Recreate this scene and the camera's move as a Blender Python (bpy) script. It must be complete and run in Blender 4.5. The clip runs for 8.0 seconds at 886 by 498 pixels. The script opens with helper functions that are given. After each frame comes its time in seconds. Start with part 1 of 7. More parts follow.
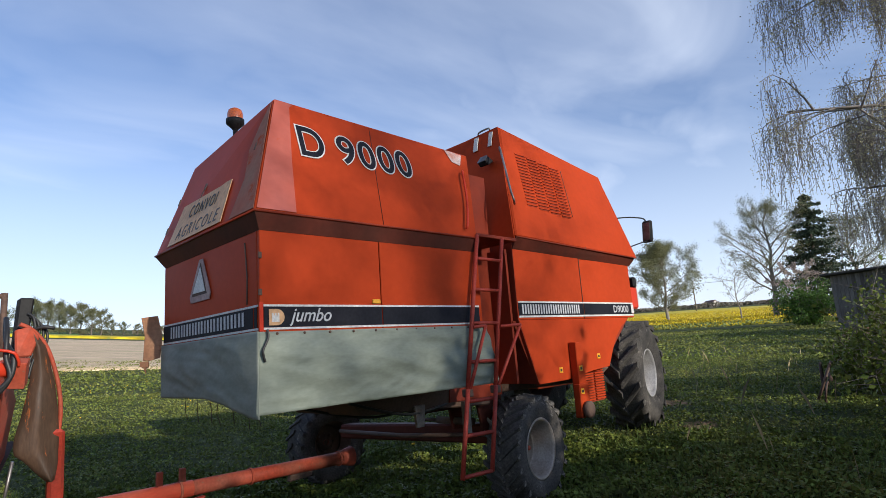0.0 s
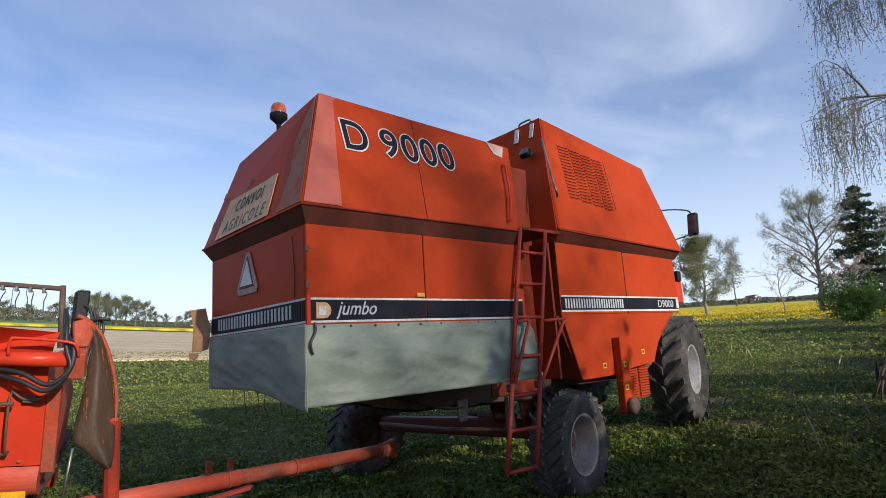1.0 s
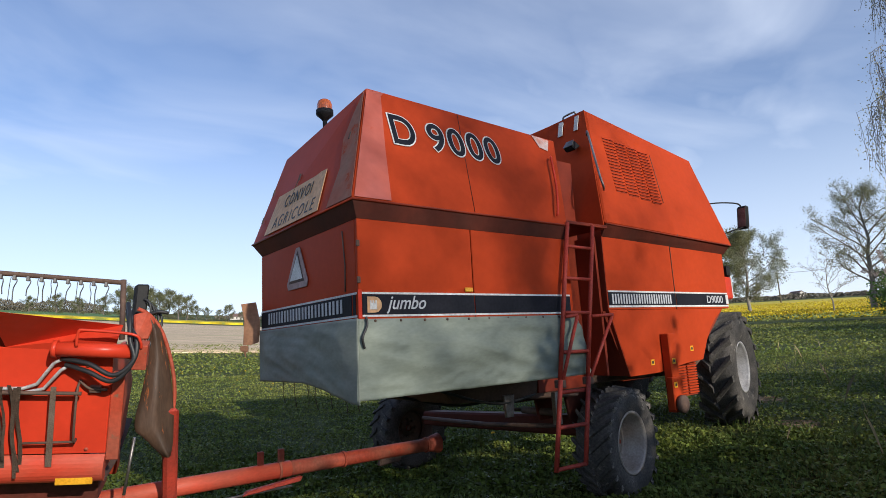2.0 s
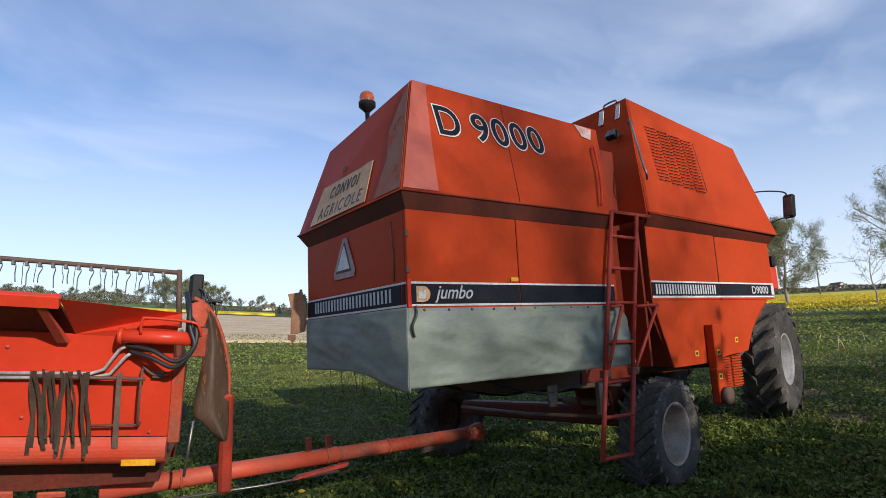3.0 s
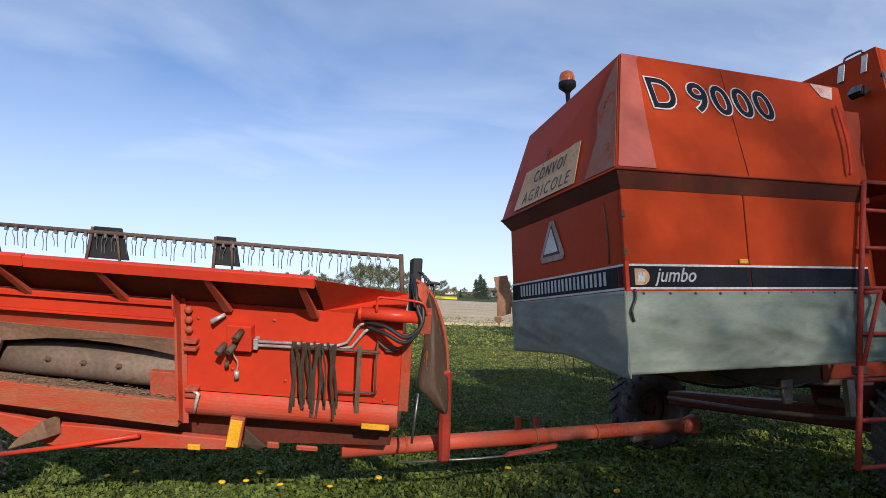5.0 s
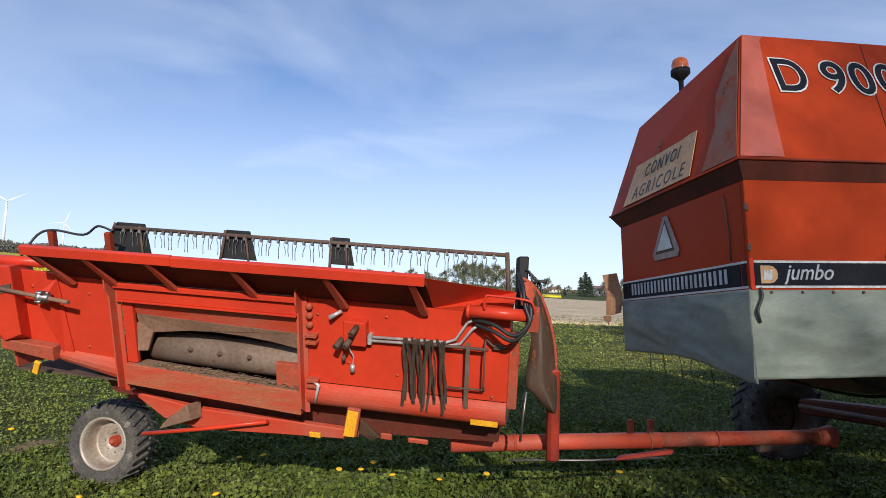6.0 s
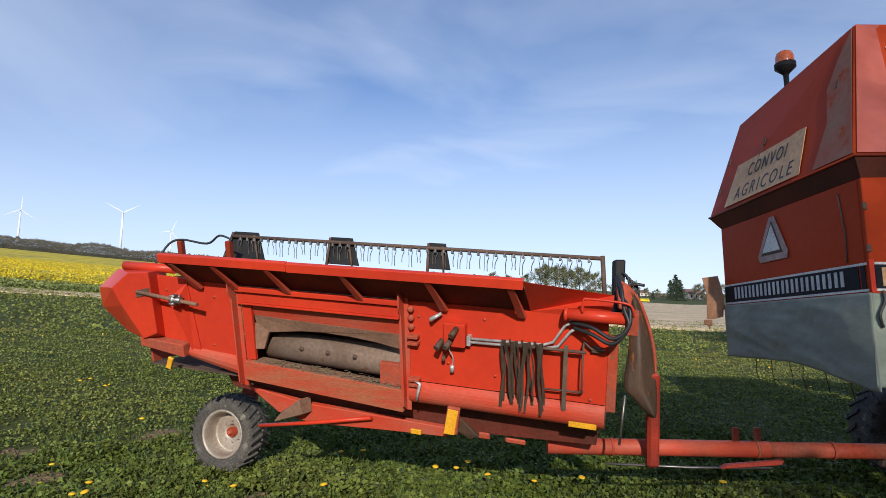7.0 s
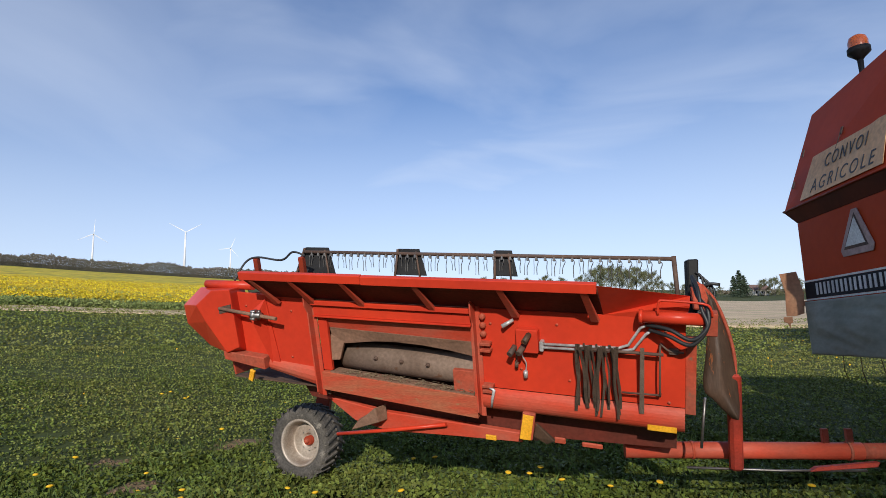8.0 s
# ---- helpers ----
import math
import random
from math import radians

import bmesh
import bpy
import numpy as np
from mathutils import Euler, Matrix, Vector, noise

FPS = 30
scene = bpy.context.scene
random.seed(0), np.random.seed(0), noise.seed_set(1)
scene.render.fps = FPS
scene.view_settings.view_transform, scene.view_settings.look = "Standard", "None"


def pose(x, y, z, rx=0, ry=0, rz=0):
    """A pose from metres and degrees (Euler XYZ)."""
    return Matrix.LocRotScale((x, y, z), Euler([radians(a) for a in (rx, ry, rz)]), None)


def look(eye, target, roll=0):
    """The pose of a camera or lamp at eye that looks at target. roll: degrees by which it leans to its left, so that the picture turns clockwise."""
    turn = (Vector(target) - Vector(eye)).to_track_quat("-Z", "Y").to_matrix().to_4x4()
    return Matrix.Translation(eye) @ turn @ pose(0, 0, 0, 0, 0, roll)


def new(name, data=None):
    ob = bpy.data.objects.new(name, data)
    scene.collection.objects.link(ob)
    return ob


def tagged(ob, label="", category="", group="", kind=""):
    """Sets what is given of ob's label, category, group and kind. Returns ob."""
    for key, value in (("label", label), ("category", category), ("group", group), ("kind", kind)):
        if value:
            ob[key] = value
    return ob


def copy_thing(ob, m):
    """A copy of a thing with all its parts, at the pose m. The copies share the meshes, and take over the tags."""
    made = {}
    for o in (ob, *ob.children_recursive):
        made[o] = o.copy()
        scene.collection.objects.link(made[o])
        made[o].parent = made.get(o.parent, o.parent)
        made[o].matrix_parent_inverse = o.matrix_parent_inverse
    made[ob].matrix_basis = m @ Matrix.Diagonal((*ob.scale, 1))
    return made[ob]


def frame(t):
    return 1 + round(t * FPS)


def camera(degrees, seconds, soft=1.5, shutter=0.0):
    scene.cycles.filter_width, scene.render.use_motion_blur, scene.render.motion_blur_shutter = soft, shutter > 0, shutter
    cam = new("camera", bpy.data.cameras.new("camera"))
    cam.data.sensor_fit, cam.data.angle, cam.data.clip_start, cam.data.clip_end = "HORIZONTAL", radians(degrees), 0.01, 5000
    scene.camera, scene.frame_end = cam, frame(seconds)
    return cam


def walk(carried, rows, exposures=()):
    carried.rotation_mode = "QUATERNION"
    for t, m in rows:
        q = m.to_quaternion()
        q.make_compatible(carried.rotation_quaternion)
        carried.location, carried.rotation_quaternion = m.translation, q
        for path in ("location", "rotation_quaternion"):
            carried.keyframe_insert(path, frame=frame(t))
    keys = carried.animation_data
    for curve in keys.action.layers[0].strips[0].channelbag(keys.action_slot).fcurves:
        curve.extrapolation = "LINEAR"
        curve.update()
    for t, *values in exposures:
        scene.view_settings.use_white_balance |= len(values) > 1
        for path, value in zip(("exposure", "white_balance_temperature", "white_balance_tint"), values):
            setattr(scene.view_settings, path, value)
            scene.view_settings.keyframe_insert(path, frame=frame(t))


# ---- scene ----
cam = camera(76.0, 8.0, soft=0.6)
# seconds, eye, yaw, pitch, roll in degrees
PATH = [
    (0, (-1.630, -3.233, 1.566), -45.01, 10.06, -4.05),
    (0.5, (-1.644, -3.190, 1.571), -43.44, 9.83, -3.85),
    (1, (-1.664, -3.145, 1.575), -41.64, 9.65, -3.54),
    (1.5, (-1.693, -3.104, 1.581), -39.67, 9.54, -3.27),
    (3, (-1.849, -3.010, 1.574), -35.28, 8.62, -2.80),
    (3.5, (-1.916, -2.986, 1.564), -32.78, 8.17, -2.66),
    (4, (-1.966, -2.934, 1.567), -28.90, 7.91, -2.34),
    (4.5, (-2.027, -2.913, 1.566), -23.19, 7.87, -1.76),
    (6, (-2.091, -2.934, 1.567), -6.95, 7.68, -0.47),
    (6.5, (-2.147, -2.994, 1.562), -2.63, 7.93, -0.17),
    (7, (-2.210, -3.056, 1.558), 1.26, 8.07, 0.02),
    (7.5, (-2.286, -3.100, 1.562), 5.08, 8.44, -0.58),
    (8, (-2.337, -3.142, 1.568), 6.40, 8.75, -1.70),
]


def heading(eye, yaw, pitch, roll):
    a, b = radians(yaw), radians(pitch)
    way = Vector((-math.sin(a) * math.cos(b), math.cos(a) * math.cos(b), math.sin(b)))
    return look(eye, Vector(eye) + way, roll)


walk(cam, [(t, heading(e, y, p, r)) for t, e, y, p, r in PATH], exposures=((0, 0.03), (3, -0.03), (6.5, -0.08), (8, -0.25)))

# ---- world and sun ----
SUN_UP = 20.0
SUN_WAY = Vector((0.035, -1.0, 0.0)).normalized()      # towards the sun, on the ground
TO_SUN = (SUN_WAY * math.cos(radians(SUN_UP)) + Vector((0, 0, math.sin(radians(SUN_UP))))).normalized()

world = bpy.data.worlds.new("spring_sky")
scene.world = world
world.use_nodes = True
wn, wl = world.node_tree.nodes, world.node_tree.links
wn.clear()
w_out = wn.new("ShaderNodeOutputWorld")
w_bg = wn.new("ShaderNodeBackground")
w_bg.inputs["Strength"].default_value = 0.14
sky = wn.new("ShaderNodeTexSky")
sky.sky_type = "NISHITA"
sky.sun_disc = False
sky.sun_elevation = radians(SUN_UP)
sky.sun_rotation = math.atan2(SUN_WAY.x, SUN_WAY.y)
sky.air_density, sky.dust_density, sky.ozone_density = 1.0, 0.3, 3.5
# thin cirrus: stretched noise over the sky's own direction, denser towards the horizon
w_tc = wn.new("ShaderNodeTexCoord")
w_sep = wn.new("ShaderNodeSeparateXYZ")
wl.new(w_tc.outputs["Generated"], w_sep.inputs[0])
w_lift = wn.new("ShaderNodeMath"); w_lift.operation = "ADD"; w_lift.inputs[1].default_value = 0.14
w_absz = wn.new("ShaderNodeMath"); w_absz.operation = "ABSOLUTE"
wl.new(w_sep.outputs["Z"], w_absz.inputs[0])
wl.new(w_absz.outputs[0], w_lift.inputs[0])
w_dx = wn.new("ShaderNodeMath"); w_dx.operation = "DIVIDE"
w_dy = wn.new("ShaderNodeMath"); w_dy.operation = "DIVIDE"
wl.new(w_sep.outputs["X"], w_dx.inputs[0]); wl.new(w_lift.outputs[0], w_dx.inputs[1])
wl.new(w_sep.outputs["Y"], w_dy.inputs[0]); wl.new(w_lift.outputs[0], w_dy.inputs[1])
w_com = wn.new("ShaderNodeCombineXYZ")
wl.new(w_dx.outputs[0], w_com.inputs[0]); wl.new(w_dy.outputs[0], w_com.inputs[1])
w_map = wn.new("ShaderNodeMapping")
w_map.inputs["Rotation"].default_value = (0, 0, radians(28))
w_map.inputs["Scale"].default_value = (0.50, 0.70, 1.0)
wl.new(w_com.outputs[0], w_map.inputs[0])
w_no = wn.new("ShaderNodeTexNoise")
w_no.inputs["Scale"].default_value = 0.90
w_no.inputs["Detail"].default_value = 7.0
w_no.inputs["Roughness"].default_value = 0.50
w_no.inputs["Distortion"].default_value = 0.55
wl.new(w_map.outputs[0], w_no.inputs["Vector"])
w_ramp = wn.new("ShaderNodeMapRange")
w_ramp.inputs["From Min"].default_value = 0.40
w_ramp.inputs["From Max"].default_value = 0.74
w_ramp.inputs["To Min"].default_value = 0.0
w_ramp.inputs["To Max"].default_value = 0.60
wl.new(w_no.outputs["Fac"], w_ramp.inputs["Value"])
w_hz = wn.new("ShaderNodeMapRange")
w_hz.inputs["From Min"].default_value = 0.02
w_hz.inputs["From Max"].default_value = 0.42
w_hz.inputs["To Min"].default_value = 0.74
w_hz.inputs["To Max"].default_value = 0.0
wl.new(w_sep.outputs["Z"], w_hz.inputs["Value"])
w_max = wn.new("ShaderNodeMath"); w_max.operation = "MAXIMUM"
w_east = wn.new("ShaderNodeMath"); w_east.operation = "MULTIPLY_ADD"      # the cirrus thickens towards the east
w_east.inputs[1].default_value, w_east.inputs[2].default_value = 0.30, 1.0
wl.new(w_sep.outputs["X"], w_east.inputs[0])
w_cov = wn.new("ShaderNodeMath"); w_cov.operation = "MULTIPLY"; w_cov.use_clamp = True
w_map2 = wn.new("ShaderNodeMapping")                   # finer wisps across it
w_map2.inputs["Location"].default_value = (5.3, 2.2, 0)
w_map2.inputs["Rotation"].default_value = (0, 0, radians(-35))
w_map2.inputs["Scale"].default_value = (0.85, 1.5, 1.0)
wl.new(w_com.outputs[0], w_map2.inputs[0])
w_no2 = wn.new("ShaderNodeTexNoise")
w_no2.inputs["Scale"].default_value = 1.1
w_no2.inputs["Detail"].default_value = 5.0
w_no2.inputs["Roughness"].default_value = 0.46
w_no2.inputs["Distortion"].default_value = 1.1
wl.new(w_map2.outputs[0], w_no2.inputs["Vector"])
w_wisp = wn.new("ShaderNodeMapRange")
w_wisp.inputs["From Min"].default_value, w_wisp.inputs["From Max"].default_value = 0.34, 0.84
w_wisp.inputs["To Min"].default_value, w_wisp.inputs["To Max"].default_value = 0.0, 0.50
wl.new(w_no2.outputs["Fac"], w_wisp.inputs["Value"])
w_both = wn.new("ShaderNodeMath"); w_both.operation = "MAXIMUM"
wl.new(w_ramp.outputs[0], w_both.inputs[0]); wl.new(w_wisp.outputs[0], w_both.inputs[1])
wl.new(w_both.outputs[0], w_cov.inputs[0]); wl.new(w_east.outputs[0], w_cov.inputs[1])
w_zen = wn.new("ShaderNodeMapRange")                   # and thins out overhead
w_zen.inputs["From Min"].default_value, w_zen.inputs["From Max"].default_value = 0.48, 0.88
w_zen.inputs["To Min"].default_value, w_zen.inputs["To Max"].default_value = 1.0, 0.12
wl.new(w_sep.outputs["Z"], w_zen.inputs["Value"])
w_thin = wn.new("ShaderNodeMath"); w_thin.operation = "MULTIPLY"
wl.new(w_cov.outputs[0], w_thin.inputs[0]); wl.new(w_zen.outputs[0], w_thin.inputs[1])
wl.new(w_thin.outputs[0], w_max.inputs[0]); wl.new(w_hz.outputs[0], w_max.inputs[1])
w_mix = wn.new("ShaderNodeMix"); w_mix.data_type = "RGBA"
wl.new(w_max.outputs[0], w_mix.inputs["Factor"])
w_tint = wn.new("ShaderNodeMix"); w_tint.data_type = "RGBA"; w_tint.blend_type = "MULTIPLY"
w_tint.inputs["Factor"].default_value = 1.0
w_tint.inputs["B"].default_value = (1.12, 1.10, 1.22, 1)
wl.new(sky.outputs[0], w_tint.inputs["A"])
wl.new(w_tint.outputs["Result"], w_mix.inputs["A"])
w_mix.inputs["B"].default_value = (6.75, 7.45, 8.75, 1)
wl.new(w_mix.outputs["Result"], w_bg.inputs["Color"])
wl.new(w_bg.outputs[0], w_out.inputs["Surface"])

sun = new("sun", bpy.data.lights.new("sun", "SUN"))
sun.data.energy = 5.0
sun.data.angle = radians(0.55)
sun.data.color = (1.0, 0.93, 0.82)
sun.matrix_basis = look(TO_SUN * 60, (0, 0, 0))


# ---- materials ----
def paint(name, col, col2=None, rough=0.5, metal=0.0, big=1.2, fine=45.0, bump=0.08, amount=1.0, spots=None, spot_at=0.66, spot_scale=6.0,
          random_by="", stretch=(1, 1, 1), coat=0.0, grain=0.24, spec=0.5, thin=0.0):
    """A surface with a large and a fine variation, optional worn spots, and fine relief."""
    m = bpy.data.materials.new(name)
    m.use_nodes = True
    n, l = m.node_tree.nodes, m.node_tree.links
    b = n["Principled BSDF"]
    tc = n.new("ShaderNodeTexCoord")
    mp = n.new("ShaderNodeMapping")
    mp.inputs["Scale"].default_value = stretch
    l.new(tc.outputs["Object"], mp.inputs[0])
    n1 = n.new("ShaderNodeTexNoise")
    n1.inputs["Scale"].default_value, n1.inputs["Detail"].default_value = big, 6
    n2 = n.new("ShaderNodeTexNoise")
    n2.inputs["Scale"].default_value, n2.inputs["Detail"].default_value = fine, 4
    l.new(mp.outputs[0], n1.inputs["Vector"])
    l.new(mp.outputs[0], n2.inputs["Vector"])
    if col2 is None:
        col2 = tuple(c * 0.72 for c in col)
    mx = n.new("ShaderNodeMix"); mx.data_type = "RGBA"
    mx.inputs["A"].default_value, mx.inputs["B"].default_value = (*col, 1), (*col2, 1)
    mr = n.new("ShaderNodeMapRange")
    mr.inputs["From Min"].default_value, mr.inputs["From Max"].default_value = 0.35, 0.68
    mr.inputs["To Max"].default_value = amount
    l.new(n1.outputs["Fac"], mr.inputs["Value"])
    l.new(mr.outputs[0], mx.inputs["Factor"])
    last = mx.outputs["Result"]
    fm = n.new("ShaderNodeMix"); fm.data_type = "RGBA"; fm.blend_type = "MULTIPLY"
    fr = n.new("ShaderNodeMapRange")
    fr.inputs["From Min"].default_value, fr.inputs["From Max"].default_value = 0.3, 0.7
    fr.inputs["To Min"].default_value, fr.inputs["To Max"].default_value = 1.0 - grain, 1.0 + 0.5 * grain
    l.new(n2.outputs["Fac"], fr.inputs["Value"])
    fm.inputs["Factor"].default_value = 1.0
    l.new(last, fm.inputs["A"]); l.new(fr.outputs[0], fm.inputs["B"])
    last = fm.outputs["Result"]
    if random_by:
        hs = n.new("ShaderNodeHueSaturation")
        if random_by == "island":
            rnd = n.new("ShaderNodeNewGeometry").outputs["Random Per Island"]
        else:
            rnd = n.new("ShaderNodeObjectInfo").outputs["Random"]
        rv = n.new("ShaderNodeMapRange")
        rv.inputs["To Min"].default_value, rv.inputs["To Max"].default_value = 0.62, 1.45
        rh = n.new("ShaderNodeMapRange")
        rh.inputs["To Min"].default_value, rh.inputs["To Max"].default_value = 0.485, 0.512
        l.new(rnd, rv.inputs["Value"]); l.new(rnd, rh.inputs["Value"])
        l.new(rv.outputs[0], hs.inputs["Value"]); l.new(rh.outputs[0], hs.inputs["Hue"])
        l.new(last, hs.inputs["Color"])
        last = hs.outputs["Color"]
    rough_out = None
    if spots:
        n3 = n.new("ShaderNodeTexNoise")
        n3.inputs["Scale"].default_value, n3.inputs["Detail"].default_value, n3.inputs["Roughness"].default_value = spot_scale, 9, 0.72
        l.new(mp.outputs[0], n3.inputs["Vector"])
        sr = n.new("ShaderNodeMapRange")
        sr.inputs["From Min"].default_value, sr.inputs["From Max"].default_value = spot_at, spot_at + 0.05
        l.new(n3.outputs["Fac"], sr.inputs["Value"])
        sm = n.new("ShaderNodeMix"); sm.data_type = "RGBA"
        sm.inputs["B"].default_value = (*spots, 1)
        l.new(sr.outputs[0], sm.inputs["Factor"]); l.new(last, sm.inputs["A"])
        last = sm.outputs["Result"]
    l.new(last, b.inputs["Base Color"])
    rr = n.new("ShaderNodeMapRange")
    rr.inputs["To Min"].default_value, rr.inputs["To Max"].default_value = max(0.04, rough - 0.12), min(1, rough + 0.14)
    l.new(n1.outputs["Fac"], rr.inputs["Value"]); l.new(rr.outputs[0], b.inputs["Roughness"])
    b.inputs["Metallic"].default_value = metal
    b.inputs["Coat Weight"].default_value = coat
    b.inputs["Specular IOR Level"].default_value = spec
    if bump:
        bp = n.new("ShaderNodeBump")
        bp.inputs["Strength"].default_value = bump
        bp.inputs["Distance"].default_value = 0.01
        l.new(n2.outputs["Fac"], bp.inputs["Height"]); l.new(bp.outputs[0], b.inputs["Normal"])
    if thin:                                             # leaves that pass light on
        tr = n.new("ShaderNodeBsdfTranslucent")
        l.new(last, tr.inputs["Color"])
        ms = n.new("ShaderNodeMixShader")
        ms.inputs["Fac"].default_value = thin
        l.new(b.outputs[0], ms.inputs[1]); l.new(tr.outputs[0], ms.inputs[2])
        l.new(ms.outputs[0], n["Material Output"].inputs["Surface"])
    return m


M = {}
M["orange"] = paint("faded_orange_paint", (0.44, 0.051, 0.015), (0.37, 0.044, 0.013), 0.42, big=0.9, fine=18, bump=0.01, spots=(0.36, 0.10, 0.06), spot_at=0.70, spot_scale=3.2, grain=0.07, spec=0.04)
# dirt-blackened red that also carries shade on ledges, axle and straw-walker case
M["grime_and_shade"] = paint("grime_and_shade_red_paint", (0.12, 0.026, 0.016), (0.055, 0.022, 0.016), 0.6, big=1.6, fine=24, bump=0.05, grain=0.12, spec=0.15)
# darker copy of the orange, used as shade colour on inner wall and beam
M["orange_dark"] = paint("darkened_orange_paint", (0.27, 0.036, 0.014), (0.15, 0.024, 0.013), 0.55, big=2.0, fine=30, bump=0.05, grain=0.07, spec=0.22)
M["red"] = paint("red_paint", (0.60, 0.048, 0.020), (0.50, 0.040, 0.020), 0.34, big=1.4, fine=18, bump=0.01, spots=(0.30, 0.075, 0.04), spot_at=0.71, spot_scale=7, grain=0.07, spec=0.22)
M["red_dusty"] = paint("dust_filmed_red_paint", (0.52, 0.060, 0.030), (0.44, 0.105, 0.065), 0.5, big=2.6, fine=30, bump=0.04, spots=(0.34, 0.15, 0.10), spot_at=0.68, spot_scale=6, stretch=(1, 1, 2.5), grain=0.12, spec=0.22)
M["red_worn"] = paint("worn_dusty_red_paint", (0.46, 0.07, 0.035), (0.30, 0.09, 0.055), 0.6, big=3.2, fine=38, bump=0.09, spots=(0.22, 0.11, 0.07), spot_at=0.60, spot_scale=9, spec=0.22)
M["ladder"] = paint("ladder_red_paint", (0.42, 0.05, 0.03), (0.32, 0.05, 0.035), 0.5, big=5, fine=60, bump=0.06, spots=(0.14, 0.07, 0.05), spot_at=0.66, spot_scale=14, spec=0.22)
M["pink"] = paint("bleached_pink_paint", (0.47, 0.125, 0.095), (0.40, 0.085, 0.055), 0.5, big=2.6, fine=18, bump=0.03, spots=(0.46, 0.085, 0.035), spot_at=0.57, spot_scale=2.4, grain=0.07, spec=0.15)
M["plate"] = paint("faded_pinkish_plate", (0.42, 0.29, 0.27), (0.34, 0.22, 0.20), 0.6, big=6, fine=40, bump=0.04)
M["bleached"] = paint("weathered_dull_paint", (0.36, 0.125, 0.085), (0.30, 0.17, 0.13), 0.65, big=2.8, fine=22, bump=0.05, spots=(0.37, 0.07, 0.03), spot_at=0.55, spot_scale=2.6, grain=0.12, spec=0.05)
M["white_worn"] = paint("flaked_white_primer", (0.62, 0.56, 0.55), (0.55, 0.24, 0.18), 0.6, big=7, fine=50, bump=0.06)
M["navy"] = paint("dark_decal", (0.011, 0.012, 0.018), (0.018, 0.019, 0.026), 0.55, big=3, fine=40, bump=0.02, spots=(0.06, 0.06, 0.065), spot_at=0.70, spot_scale=10, spec=0.12)
M["white"] = paint("white_decal", (0.72, 0.72, 0.70), (0.55, 0.55, 0.54), 0.5, big=6, fine=60, bump=0.02)
M["silver"] = paint("silver_grey_decal", (0.58, 0.59, 0.61), (0.44, 0.45, 0.47), 0.5, big=6, fine=60, bump=0.02)
M["cream"] = paint("yellowed_sign_film", (0.64, 0.38, 0.19), (0.56, 0.31, 0.15), 0.55, big=3, fine=30, bump=0.03, spots=(0.50, 0.16, 0.07), spot_at=0.66, spot_scale=8)
M["ink"] = paint("black_ink", (0.03, 0.028, 0.026), None, 0.5, fine=60, bump=0.0)
M["tarp"] = paint("grey_green_tarpaulin", (0.255, 0.285, 0.235), (0.175, 0.20, 0.165), 0.6, big=1.5, fine=26, bump=0.03, spots=(0.11, 0.115, 0.095), spot_at=0.68, spot_scale=5, stretch=(1, 1, 2.6), spec=0.15, grain=0.10)
M["tarp_rear"] = paint("blue_grey_tarpaulin", (0.265, 0.285, 0.245), (0.205, 0.225, 0.19), 0.65, big=3, fine=26, bump=0.03, spots=(0.12, 0.125, 0.115), spot_at=0.66, spot_scale=3, stretch=(1, 1, 2.2), spec=0.15, grain=0.10)
M["rubber"] = paint("dusty_tyre_rubber", (0.058, 0.054, 0.050), (0.125, 0.113, 0.100), 0.85, big=4, fine=50, bump=0.35, spots=(0.21, 0.19, 0.165), spot_at=0.585, spot_scale=7, grain=0.4, spec=0.2)
M["rim"] = paint("greyish_wheel_rim", (0.43, 0.375, 0.32), (0.31, 0.245, 0.195), 0.5, metal=0.25, big=6, fine=50, bump=0.06, spots=(0.20, 0.12, 0.07), spot_at=0.66, spot_scale=12)
M["rim_white"] = paint("chalky_white_rim", (0.58, 0.56, 0.54), (0.40, 0.37, 0.34), 0.5, big=6, fine=50, bump=0.05)
M["black"] = paint("black_plastic", (0.012, 0.012, 0.013), (0.022, 0.022, 0.023), 0.6, big=4, fine=60, bump=0.04, spec=0.2)
M["steel"] = paint("weathered_steel", (0.30, 0.29, 0.29), (0.18, 0.15, 0.13), 0.45, metal=0.8, big=8, fine=60, bump=0.06)
M["zinc"] = paint("zinc_pipe", (0.60, 0.60, 0.60), (0.42, 0.40, 0.39), 0.4, metal=0.35, big=9, fine=60, bump=0.03)
M["rust"] = paint("brown_rusty_sheet", (0.060, 0.038, 0.026), (0.095, 0.052, 0.032), 0.55, big=4, fine=40, bump=0.12, spots=(0.36, 0.105, 0.03), spot_at=0.60, spot_scale=9, stretch=(2.2, 2.2, 0.45), spec=0.3)
# rust made paler: sunlight on the flap is put into the colour
M["rust_light"] = paint("rusty_sheet_paled_as_sunlit", (0.46, 0.24, 0.13), (0.36, 0.16, 0.08), 0.75, big=5, fine=40, bump=0.12, spots=(0.42, 0.20, 0.08), spot_at=0.64, spot_scale=8)
# header red darkened to stand for shade on lip and belly
M["lip_red"] = paint("red_sheet_darkened_as_shade", (0.17, 0.035, 0.024), (0.11, 0.035, 0.025), 0.65, big=3, fine=35, bump=0.06, spots=(0.16, 0.09, 0.06), spot_at=0.66, spot_scale=6, spec=0.22)
M["tine"] = paint("grey_spring_wire", (0.12, 0.12, 0.125), (0.20, 0.19, 0.18), 0.5, metal=0.4, big=8, fine=60, bump=0.03)
